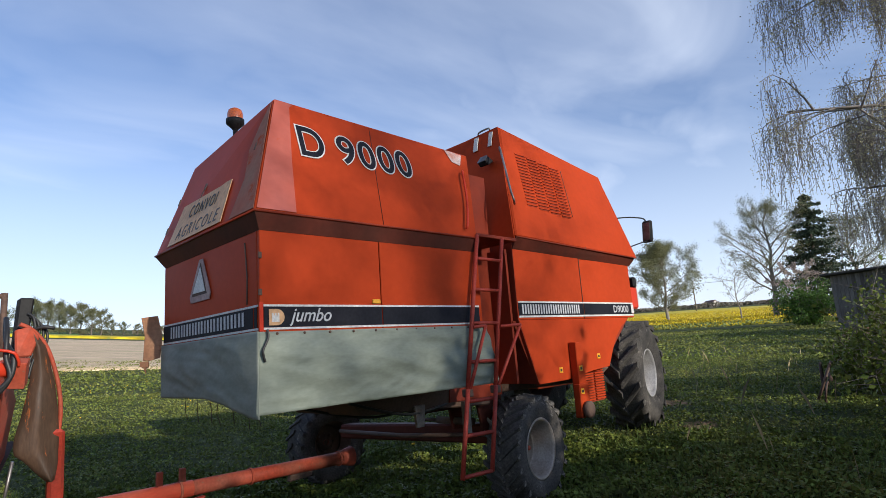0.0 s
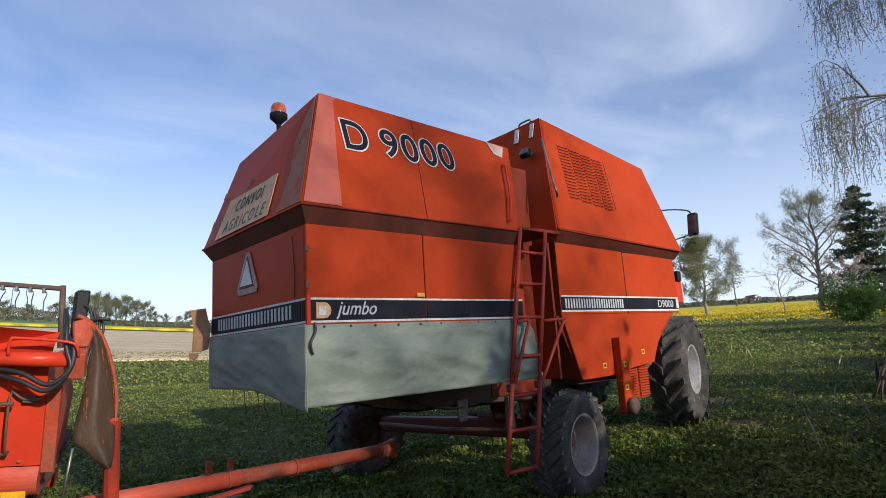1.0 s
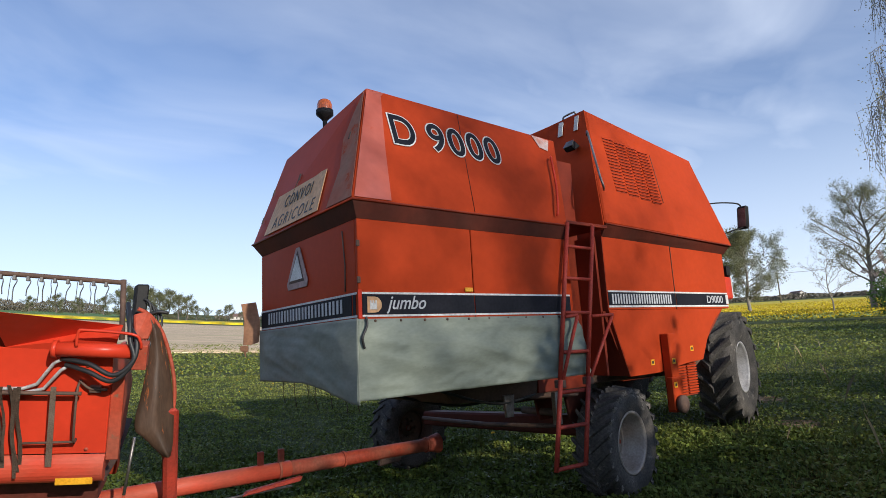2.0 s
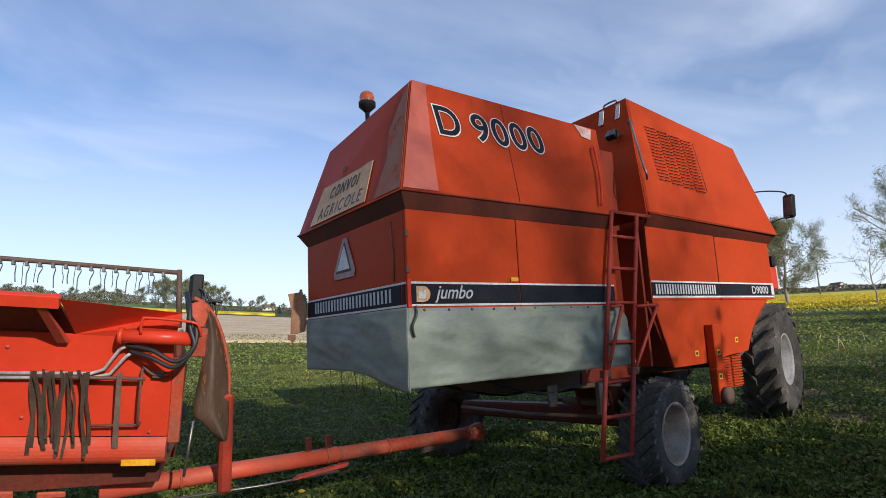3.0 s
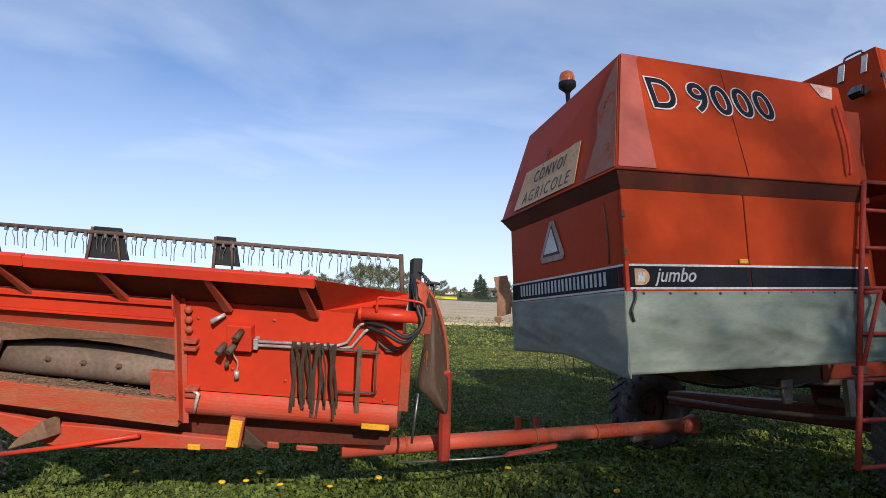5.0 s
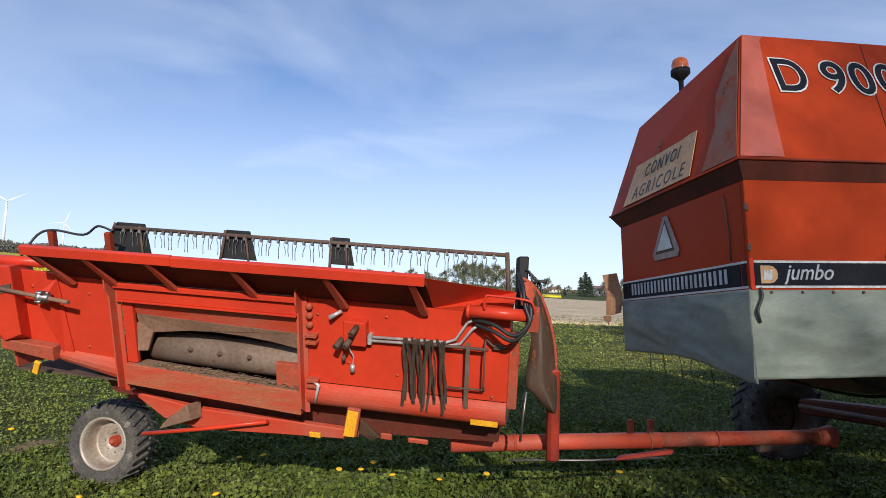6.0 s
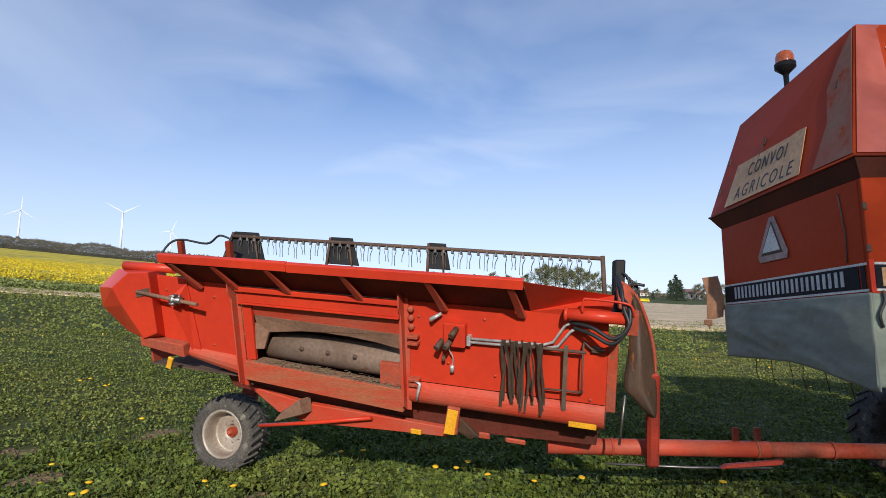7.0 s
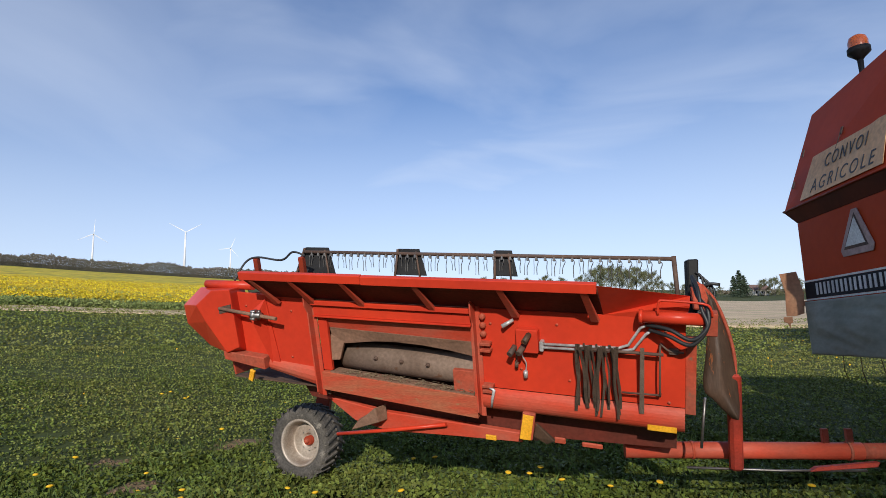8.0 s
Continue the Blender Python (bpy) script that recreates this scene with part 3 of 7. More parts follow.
hi = [(0.28, 0.295, 3.445), (2.30, 0.28, 3.40), (2.30, 1.76, 3.34), (0.28, 1.76, 3.33)]
hexa(bm, [Vector(p) for p in lo + hi], 0.012)
hood = part("rear_hood", bm, M["orange"], combine, "sloping orange hood with bleached corner")
# rolled lower edge of the hood
bm = bmesh.new()
tube(bm, [(2.0, -0.037, 2.495), (-0.047, -0.037, 2.495), (-0.047, 1.74, 2.495)], 0.009, 6)
part("skirt_edge", bm, M["orange_dark"], combine)
# seams as shallow strips
for a, b in ((side_pt(0.97, 2.51, 0.0), side_pt(1.12, 3.405, 0.0)),):
    bm = bmesh.new()
    tube(bm, [a, b], 0.003, 4)
    part("seam", bm, M["grime_and_shade"], hood)
# bleached paint on the rear corner
bm = bmesh.new()
prism(bm, [side_pt(-0.03, 2.51, 0.003), side_pt(0.245, 2.51, 0.003), side_pt(0.30, 2.9, 0.003), side_pt(0.385, 3.39, 0.003), side_pt(0.42, 3.425, 0.003), side_pt(0.275, 3.425, 0.003)], OUT_S * 0.002)
part("bleached_patch", bm, M["pink"], hood, "pink bleached paint")
bm = bmesh.new()
prism(bm, [rear_pt(-0.02, 2.51, 0.003), rear_pt(0.33, 2.51, 0.003), rear_pt(0.30, 2.8, 0.003), rear_pt(0.40, 3.05, 0.003), rear_pt(0.36, 3.25, 0.003), rear_pt(0.30, 3.41, 0.003)], OUT_R * 0.002)
part("bleached_patch", bm, M["bleached"], hood)
bm = bmesh.new()
prism(bm, [side_pt(2.03, 3.27, 0.003), side_pt(2.13, 3.25, 0.003), side_pt(2.20, 3.375, 0.003), side_pt(2.10, 3.385, 0.003), side_pt(1.98, 3.39, 0.003)], OUT_S * 0.002)
part("flaked_patch", bm, M["white_worn"], hood, "whitish flaked paint")
# model number on the hood
mt = basis(side_pt(0.37, 2.985, 0.004), (1, 0, 0), UPS)
for ch, x, w in (("D", 0.03, 0.205), ("9", 0.36, 0.155), ("0", 0.553, 0.155), ("0", 0.743, 0.155), ("0", 0.933, 0.155)):
    lettering("number_outline", ch, mt @ pose(x - 0.011, -0.009, 0), w + 0.022, 0.288, 0.002, M["white"], hood, 0.038)
    lettering("number_letter", ch, mt @ pose(x, 0.002, 0), w, 0.266, 0.005, M["navy"], hood, 0.012)
# sign on the rear slope
bm = bmesh.new()
prism(bm, [rear_pt(1.47, 2.525, 0.004), rear_pt(0.47, 2.525, 0.004), rear_pt(0.53, 2.86, 0.004), rear_pt(0.62, 2.865, 0.004), rear_pt(0.70, 2.855, 0.004), rear_pt(1.42, 2.86, 0.004)], OUT_R * 0.004)
sign = part("warning_sign", bm, M["cream"], hood, "yellowed sign with black capitals")
ms = basis(rear_pt(1.33, 2.555, 0.0085), (0, -1, 0), UPR)
lettering("sign_text", "AGRICOLE", ms, 0.76, 0.105, 0.002, M["ink"], sign, -0.004, space=1.35)
lettering("sign_text", "CONVOI", ms @ pose(0.13, 0.165, 0.001), 0.50, 0.105, 0.003, M["ink"], sign, -0.004, space=1.35)
# hinges and dents of the rear hood
for y, z in ((0.30, 3.05), (1.08, 2.95), (1.62, 2.95), (1.66, 2.70)):
    bm = bmesh.new()
    box(bm, (-0.012, -0.03, 0), (0.012, 0.03, 0.008), 0.002, basis(rear_pt(y, z, 0.0), (0, -1, 0), UPR))
    part("hinge", bm, M["rust_and_shade"], hood)
bm = bmesh.new()
tube(bm, [rear_pt(1.08, 2.96, 0.006), rear_pt(1.10, 2.80, 0.006)], 0.004, 5)
part("pull_wire", bm, M["rust_and_shade"], hood)
# beacon
beacon = part("beacon_mast", bmesh.new(), M["black"], combine)
bm = bmesh.new()
tube(bm, [(0.475, 1.36, 3.37), (0.475, 1.36, 3.62)], [0.016, 0.022], 10)
lathe(bm, [(0.02, 0.0), (0.035, 0.02), (0.078, 0.06), (0.078, 0.10), (0.0, 0.10)], basis((0.475, 1.36, 3.60), (0, 0, 1), (1, 0, 0)), 20)
bm.to_mesh(beacon.data)
beacon.data.polygons.foreach_set("use_smooth", [True] * len(beacon.data.polygons))
bm.free()
bm = bmesh.new()
lathe(bm, [(0.069, 0.0), (0.069, 0.05), (0.058, 0.085), (0.03, 0.104), (0.0, 0.108)], basis((0.475, 1.36, 3.702), (0, 0, 1), (1, 0, 0)), 20)
part("beacon_lens", bm, M["amber"], beacon, "amber beacon lens", True)
# red corner post and dark stripe with white lines
bm = bmesh.new()
box(bm, (-0.006, -0.006, 1.75), (0.02, -0.001, 1.93), 0.002)
part("corner_post", bm, M["red"], combine)
bm = bmesh.new()
box(bm, (0.022, -0.005, 1.775), (0.934, -0.001, 1.90))
stripe = part("stripe", bm, M["navy"], combine, "dark blue stripe between white lines")
bm = bmesh.new()
box(bm, (0.944, -0.005, 1.775), (1.98, -0.001, 1.90))
part("stripe", bm, M["navy"], combine)
for z0, z1 in ((1.760, 1.773), (1.902, 1.915)):
    bm = bmesh.new()
    box(bm, (0.022, -0.005, z0), (1.98, -0.001, z1))
    part("white_line", bm, M["white"], combine)
bm = bmesh.new()
box(bm, (-0.005, 0.085, 1.775), (-0.001, BW - 0.005, 1.90))
stripe_r = part("stripe", bm, M["navy"], combine)
for z0, z1 in ((1.760, 1.773), (1.902, 1.915)):
    bm = bmesh.new()
    box(bm, (-0.005, 0.02, z0), (-0.001, BW - 0.005, z1))
    part("white_line", bm, M["white"], combine)
bm = bmesh.new()
box(bm, (-0.004, 0.035, 1.775), (-0.001, 0.07, 1.90))
part("stripe_end", bm, M["navy"], combine)
# maker's name as plain blocks: rear and side
def bar_block(bm, o, along, w, h, t, depth):
    """A pair of plain upright bars, standing on o."""
    up, out = Vector((0, 0, 1)), along.cross(Vector((0, 0, 1))) * depth
    for a0, a1 in ((0, t), (w - t, w)):
        prism(bm, [o + along * a + up * b for a, b in ((a0, 0), (a1, 0), (a1, h), (a0, h))], out)


for i in range(12):
    bm = bmesh.new()
    bar_block(bm, Vector((-0.0055, 1.47 - i * 0.108, 1.797)), Vector((0, -1, 0)), 0.078, 0.088, 0.026, 0.003)
    part("name_block", bm, M["silver"], stripe_r)
# badge: a rounded shield with a light block
bm = bmesh.new()
pts = [(0.055, -0.006, 1.786), (0.11, -0.006, 1.786)] + [(0.11 + 0.05 * math.cos(a), -0.006, 1.836 + 0.05 * math.sin(a)) for a in (-1.1, -0.5, 0, 0.5, 1.1)] + [(0.11, -0.006, 1.886), (0.055, -0.006, 1.886)]
prism(bm, pts, (0, -0.003, 0))
badge = part("badge", bm, M["cream"], stripe, "tan badge with a white emblem")
bm = bmesh.new()
box(bm, (0.072, -0.012, 1.806), (0.122, -0.0095, 1.846))
box(bm, (0.072, -0.012, 1.846), (0.083, -0.0095, 1.862))
box(bm, (0.0915, -0.012, 1.846), (0.1025, -0.0095, 1.862))
box(bm, (0.111, -0.012, 1.846), (0.122, -0.0095, 1.862))
part("emblem", bm, M["white"], badge)
lettering("script", "jumbo", basis((0.195, -0.0055, 1.778), (1, 0, 0), (0, 0, 1)), 0.31, 0.115, 0.003, M["silver"], stripe, 0.006, 0.35)
bm = bmesh.new()
box(bm, (0.85, -0.016, 1.925), (0.92, -0.001, 1.955), 0.004)
part("side_marker", bm, M["yellow_reflector"], combine, "orange side marker")
# triangle for slow vehicles on the rear
bm = bmesh.new()
tri_pts = [(-0.004, 1.06, 2.03), (-0.004, 0.73, 2.03), (-0.004, 0.71, 2.075), (-0.004, 0.845, 2.335), (-0.004, 0.905, 2.335), (-0.004, 1.08, 2.075)]
prism(bm, tri_pts, (-0.008, 0, 0), 0.002)
slow = part("slow_vehicle_plate", bm, M["plate"], combine, "faded triangular warning plate")
bm = bmesh.new()
prism(bm, [(-0.0125, 1.035, 2.075), (-0.0125, 0.765, 2.075), (-0.0125, 0.875, 2.31)], (-0.0015, 0, 0))
part("triangle_edge", bm, M["rust_and_shade"], slow)
bm = bmesh.new()
prism(bm, [(-0.0145, 1.01, 2.095), (-0.0145, 0.79, 2.095), (-0.0145, 0.875, 2.28)], (-0.003, 0, 0))
part("triangle_field", bm, M["white"], slow, "chalky white triangle")
bm = bmesh.new()
tube(bm, [(-0.002, 0.19, 2.33), (-0.002, 0.16, 2.1), (-0.002, 0.165, 1.93)], 0.006, 5)
part("scratch_seal", bm, M["rust_and_shade"], combine)
for z in (2.22, 1.99):
    bm = bmesh.new()
    box(bm, (-0.012, -0.012, z - 0.02), (0.012, -0.001, z + 0.02), 0.003)
    part("latch", bm, M["rust_and_shade"], combine)


# tarpaulin skirts
def ruck(u, v):
    """Creases of the hanging sheet: broad sags, level and slanting folds, puckers below the studs."""
    a = 0.030 * noise.noise((u * 2.2 + v * 1.4, v * 1.5, 7.0)) + 0.014 * noise.noise((u * 5.0, v * 3.0, 1.0))
    fold = 0.5 - abs(noise.noise((u * 5.0 + v * 2.6, v * 2.4, 4.0)))
    level = 0.5 - abs(noise.noise((u * 2.6, v * 5.5 + u * 1.5, 11.0)))
    ridge = 0.5 - abs(noise.noise((u * 15.0 - v * 5.0, v * 6.0, 2.0)))
    pucker = 0.012 * math.cos(u * 62.0) * max(0.0, v - 0.55)
    return a + 0.026 * fold + 0.015 * level + 0.010 * ridge + pucker + 0.015 * math.sin(math.pi * v)


bm = bmesh.new()
sheet(bm, ((-0.04, -0.012, 1.262), (2.14, -0.01, 1.262), (2.03, -0.012, 1.748), (-0.02, -0.012, 1.748)), 110, 30, 0.004, lambda u, v: ruck(u, v) * min(1, 6 * (1 - v) + 0.15) * min(1, 0.1 + 9 * u) + 0.004)
part("tarpaulin_side", bm, M["tarp"], combine, "grey-green tarpaulin skirt, creased and stained")
bm = bmesh.new()
sheet(bm, ((-0.026, 1.60, 1.35), (-0.026, -0.03, 1.35), (-0.022, -0.022, 1.752), (-0.022, 1.62, 1.752)), 84, 26, 0.004, lambda u, v: 0.55 * ruck(u + 3, v) * min(1, 6 * (1 - v) + 0.15) * min(1, 0.05 + 9 * (1 - u)) * min(1, 0.1 + 9 * u) + 0.004)
rear_tarp = part("tarpaulin_rear", bm, M["tarp_rear"], combine, "blue-grey tarpaulin across the rear")
for v in rear_tarp.data.vertices:                       # its hem hangs lower towards the corner
    k = max(0.0, (1.752 - v.co.z) / 0.365)
    v.co.z -= k * 0.10 * max(0.0, min(1.0, (0.75 - v.co.y) / 0.7)) ** 1.3
bm = bmesh.new()
tube(bm, curve_pts([(0.03, -0.03, 1.76), (0.03, -0.04, 1.71), (-0.005, -0.045, 1.64), (0.0, -0.04, 1.60), (0.012, -0.035, 1.57)]), 0.008, 6)
part("rubber_strap", bm, M["hose"], combine, "dangling black rubber strap")
for i in range(10):
    bm = bmesh.new()
    lathe(bm, [(0.0, 0.0), (0.009, 0.0), (0.009, 0.008), (0.0, 0.009)], basis((0.1 + i * 0.19, -0.016, 1.735), (0, -1, 0), (0, 0, 1)), 8)
    part("stud", bm, M["rust_and_shade"], combine)
for i in range(7):
    bm = bmesh.new()
    y = 1.42 - 0.2 * i
    tube(bm, [(0.1, y, 1.42), (0.09 + 0.02 * (i % 3), y + 0.015 * (i % 2), 1.24), (0.11, y - 0.02 * (i % 3), 1.17 - 0.02 * (i % 2))], 0.003, 4)
    part("rake_tine", bm, M["rust_and_shade"], combine)
# brown flap on the far rear corner
FLAP = Vector((-0.82, 0.34, 0.0))


def flap_pt(k, z):
    return Vector((-0.005, 1.66, z)) + FLAP * k


bm = bmesh.new()
prism(bm, [flap_pt(*q) for q in ((0.175, 1.985), (0.04, 1.998), (0.0, 1.823), (0.015, 1.663), (0.09, 1.643), (0.155, 1.645), (0.145, 1.841))], (0.004, 0.010, 0), 0.003)
prism(bm, [flap_pt(*q) for q in ((0.18, 1.639), (0.11, 1.640), (0.11, 1.592), (0.13, 1.588), (0.132, 1.54), (0.15, 1.588), (0.18, 1.60))], (0.02, 0.045, 0), 0.004)
box(bm, (-0.03, BW, 1.72), (0.012, 1.69, 1.76))
part("side_flap", bm, M["rust_light"], combine, "rusty brown hinged flap")

# ---- engine and grain-tank section ----
H2Y = 0.197


def h2_pt(x, z, out=0.0):
    k = (z - 2.60) / 1.33
    return Vector((x, 0.13 + 0.34 * k, z)) + Vector((0, -0.968, 0.25)) * out


bm = bmesh.new()
lo = [(2.77, 0.13, 2.62), (5.18, 0.13, 2.55), (5.18, 2.0, 2.55), (2.77, 2.0, 2.62)]
hi = [(3.08, 0.47, 3.95), (5.02, 0.41, 3.68), (5.02, 1.7, 3.68), (3.08, 1.7, 3.95)]
hexa(bm, [Vector(p) for p in lo + hi], 0.015)
tank = part("engine_hood", bm, M["orange"], combine, "orange sloping engine hood with a louvred vent")
bm = bmesh.new()
prism(bm, [(5.02, 0.415, 3.66), (5.10, 0.38, 3.46), (5.25, 0.14, 2.56), (5.17, 0.14, 2.56)], (0, 1.2, 0))
part("hood_front", bm, M["orange"], tank)
# second ledge, dirt and underside shade in one dark colour
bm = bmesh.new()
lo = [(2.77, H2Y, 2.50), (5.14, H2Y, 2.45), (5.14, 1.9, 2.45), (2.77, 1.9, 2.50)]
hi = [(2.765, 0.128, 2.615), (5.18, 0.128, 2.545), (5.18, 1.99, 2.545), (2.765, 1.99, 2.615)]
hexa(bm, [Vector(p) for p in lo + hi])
part("hood_ledge", bm, M["grime_and_shade"], combine)
bm = bmesh.new()
tube(bm, [h2_pt(2.77, 2.615, 0.002), h2_pt(5.18, 2.545, 0.002)], 0.008, 6)
part("skirt_edge", bm, M["orange_dark"], combine)
bm = bmesh.new()
box(bm, (2.77, H2Y, 1.80), (3.945, 0.24, 2.50), 0.004)
part("side_panel", bm, M["orange"], combine)
bm = bmesh.new()
box(bm, (3.957, H2Y, 1.80), (5.10, 0.24, 2.47), 0.004)
part("side_panel", bm, M["orange"], combine)
# rear-facing wall, its shade put into a darker orange
bm = bmesh.new()
hexa(bm, [Vector(p) for p in ((2.72, 0.245, 1.2), (2.75, 0.245, 1.2), (2.75, 1.9, 1.2), (2.72, 1.9, 1.2), (2.70, 0.245, 2.5), (2.73, 0.245, 2.5), (2.73, 1.9, 2.5), (2.70, 1.9, 2.5))])
prism(bm, [(2.765, 0.2, 2.61), (2.765, 0.2, 1.80), (3.0, 0.2, 1.175), (3.02, 0.2, 1.175), (2.80, 0.2, 1.80), (2.80, 0.2, 2.61)], (0, 1.1, 0))
part("section_rear_wall", bm, M["orange_dark"], combine, "red wall behind the ladder, darkened as if shaded")
bm = bmesh.new()
out = [(2.77, H2Y, 1.798), (3.01, H2Y, 1.166), (3.50, H2Y, 1.17), (4.0, H2Y, 1.226), (4.37, H2Y, 1.25), (4.50, H2Y, 1.447), (4.61, H2Y, 1.58), (4.75, H2Y, 1.69), (4.95, H2Y, 1.798)]
prism(bm, out, (0, 0.035, 0), 0.004)
part("lower_side_panel", bm, M["orange"], combine, "tapering orange panel below the stripe")
bm = bmesh.new()
hexa(bm, [Vector(p) for p in ((3.02, 0.235, 1.17), (4.3, 0.235, 1.25), (4.3, 1.6, 1.25), (3.3, 1.6, 1.17), (2.72, 0.235, 1.79), (5.0, 0.235, 1.79), (5.0, 1.6, 1.79), (2.72, 1.6, 1.79))])
part("lower_body", bm, M["orange_dark"], combine)
# stripe
bm = bmesh.new()
box(bm, (2.775, H2Y - 0.005, 1.842), (3.94, H2Y - 0.001, 1.965))
stripe2 = part("stripe", bm, M["navy"], combine)
bm = bmesh.new()
box(bm, (3.962, H2Y - 0.005, 1.842), (5.06, H2Y - 0.001, 1.965))
stripe3 = part("stripe", bm, M["navy"], combine)
for z0, z1 in ((1.822, 1.840), (1.967, 1.983)):
    bm = bmesh.new()
    box(bm, (2.775, H2Y - 0.006, z0), (5.09, H2Y - 0.001, z1))
    part("white_line", bm, M["white"], combine)
bm = bmesh.new()
box(bm, (5.03, H2Y - 0.012, 1.85), (5.09, H2Y - 0.007, 1.96), 0.002)
part("front_reflector", bm, M["white"], combine)
for i in range(12):
    bm = bmesh.new()
    bar_block(bm, Vector((2.83 + i * 0.087, H2Y - 0.0055, 1.856)), Vector((1, 0, 0)), 0.066, 0.095, 0.023, 0.003)
    part("name_block", bm, M["silver"], stripe2)
lettering("number_letter", "D9000", basis((4.60, H2Y - 0.0055, 1.862), (1, 0, 0), (0, 0, 1)), 0.36, 0.085, 0.003, M["silver"], stripe3, 0.01)
# louvred vent: four columns of slots
slot_me, fin_me = None, None
for c in range(4):
    x0 = 3.21 + c * 0.205
    for r in range(17):
        k = r / 16
        ms_ = basis(h2_pt(x0 - 0.07 * k, 3.62 - 0.018 * c - 0.62 * k, 0.0), (1, 0, 0), (0, 0.25, 0.97))
        mf = basis(h2_pt(x0 - 0.072 * k, 3.637 - 0.018 * c - 0.62 * k, 0.0), (1, 0, 0), (0, 0.25, 0.97))
        if slot_me is None:
            bm = bmesh.new()
            box(bm, (0, -0.006, 0.001), (0.165, 0.006, 0.005))
            a = part("louvre_slot", bm, M["orange_dark"], tank)
            slot_me = a.data
            bm = bmesh.new()
            hexa(bm, [Vector(p) for p in ((0, -0.008, 0.002), (0.19, -0.008, 0.002), (0.19, 0.008, 0.002), (0, 0.008, 0.002), (0, -0.012, 0.014), (0.19, -0.012, 0.014), (0.19, -0.004, 0.010), (0, -0.004, 0.010))])
            b = part("louvre", bm, M["orange"], tank)
            fin_me = b.data
        else:
            a, b = new("louvre_slot", slot_me), new("louvre", fin_me)
            a.parent = b.parent = tank
        a.matrix_basis, b.matrix_basis = ms_, mf
bm = bmesh.new()
tube(bm, [h2_pt(4.07, 3.58, 0.002), h2_pt(3.98, 2.97, 0.002)], 0.004, 4)
part("seam", bm, M["rust_and_shade"], tank)
bm = bmesh.new()
tube(bm, [(3.951, H2Y - 0.001, 1.80), (3.951, H2Y - 0.001, 2.49), h2_pt(4.03, 2.60, 0.003)], 0.004, 4)
part("seam", bm, M["rust_and_shade"], combine)
bm = bmesh.new()
lathe(bm, [(0.0, 0), (0.03, 0), (0.03, 0.03), (0.0, 0.035)], basis((4.74, 0.50, 3.72), (0, 0, 1), (1, 0, 0)), 10)
part("filler_cap", bm, M["black"], tank)
# top of the engine bay seen over the ladder
bm = bmesh.new()
prism(bm, [(2.755, 0.15, 2.60), (3.055, 0.47, 3.945), (3.055, 0.95, 3.93), (2.755, 0.95, 2.60)], (0.012, 0, 0), 0.002)
part("engine_rear_panel", bm, M["orange"], tank)
for y0, y1 in ((0.53, 0.58), (0.74, 0.80)):
    bm = bmesh.new()
    prism(bm, [(2.998, y0, 3.73), (2.998, y1, 3.73), (3.040, y1, 3.90), (3.040, y0, 3.90)], (-0.008, 0, 0.002))
    part("reflective_strip", bm, M["white"], tank, "dull white reflective strip")
bm = bmesh.new()
tube(bm, curve_pts([(3.05, 0.58, 3.94), (3.05, 0.60, 3.965), (3.06, 0.74, 3.965), (3.06, 0.76, 3.935)], 4), 0.010, 6)
part("lifting_handle", bm, M["steel"], tank)
bm = bmesh.new()
hexa(bm, [Vector(p) for p in ((2.80, 0.46, 3.50), (2.84, 0.46, 3.46), (2.84, 0.59, 3.46), (2.80, 0.59, 3.50), (2.85, 0.47, 3.57), (2.96, 0.48, 3.53), (2.96, 0.57, 3.53), (2.85, 0.58, 3.57))], 0.012)
lamp = part("work_lamp", bm, M["black"], tank, "small black work lamp")
bm = bmesh.new()
hexa(bm, [Vector(p) for p in ((2.793, 0.465, 3.505), (2.797, 0.465, 3.500), (2.797, 0.585, 3.500), (2.793, 0.585, 3.505), (2.842, 0.475, 3.572), (2.848, 0.475, 3.578), (2.848, 0.575, 3.578), (2.842, 0.575, 3.572))])
part("lamp_lens", bm, M["steel"], lamp)
bm = bmesh.new()
tube(bm, curve_pts([(2.92, 0.36, 3.60), (2.86, 0.31, 3.61), (2.82, 0.25, 3.45), (2.74, 0.13, 3.10), (2.74, 0.10, 2.98), (2.80, 0.14, 2.95)], 5), 0.011, 8)
part("grab_rail", bm, M["steel"], tank, "worn metal grab rail")
bm = bmesh.new()
tube(bm, curve_pts([side_pt(2.11, 3.16, 0.02), side_pt(2.07, 3.13, 0.045), side_pt(1.99, 2.85, 0.045), side_pt(1.88, 2.60, 0.045), side_pt(1.87, 2.56, 0.02)], 5), 0.010, 8)
part("grab_rail", bm, M["red"], hood)
bm = bmesh.new()
box(bm, (2.05, 0.02, 2.53), (2.62, 0.5, 2.56), 0.004)
part("platform", bm, M["orange_dark"], combine, "small step platform above the ladder")
bm = bmesh.new()
tube(bm, [(2.80, 0.62, 3.2), (2.68, 0.60, 3.21)], 0.02, 8)
part("foot_peg", bm, M["orange_dark"], combine)

# ladder
ladder = part("ladder", bmesh.new(), M["ladder"], combine, "red tubular access ladder")


def lad(z, side):
    k = (2.52 - z) / 2.0
    return Vector((1.99 - 0.47 * k + 0.335 * side, -0.04 - 0.06 * k, z))


bm = bmesh.new()
for s in (0, 1):
    tube(bm, [lad(2.52, s), lad(1.20, s)], 0.018, 8)
for z in (2.31, 2.04, 1.76, 1.45, 1.15):
    tube(bm, [lad(z + 0.005, 0), lad(z, 1)], 0.015, 8)
bm.to_mesh(ladder.data)
bm.free()
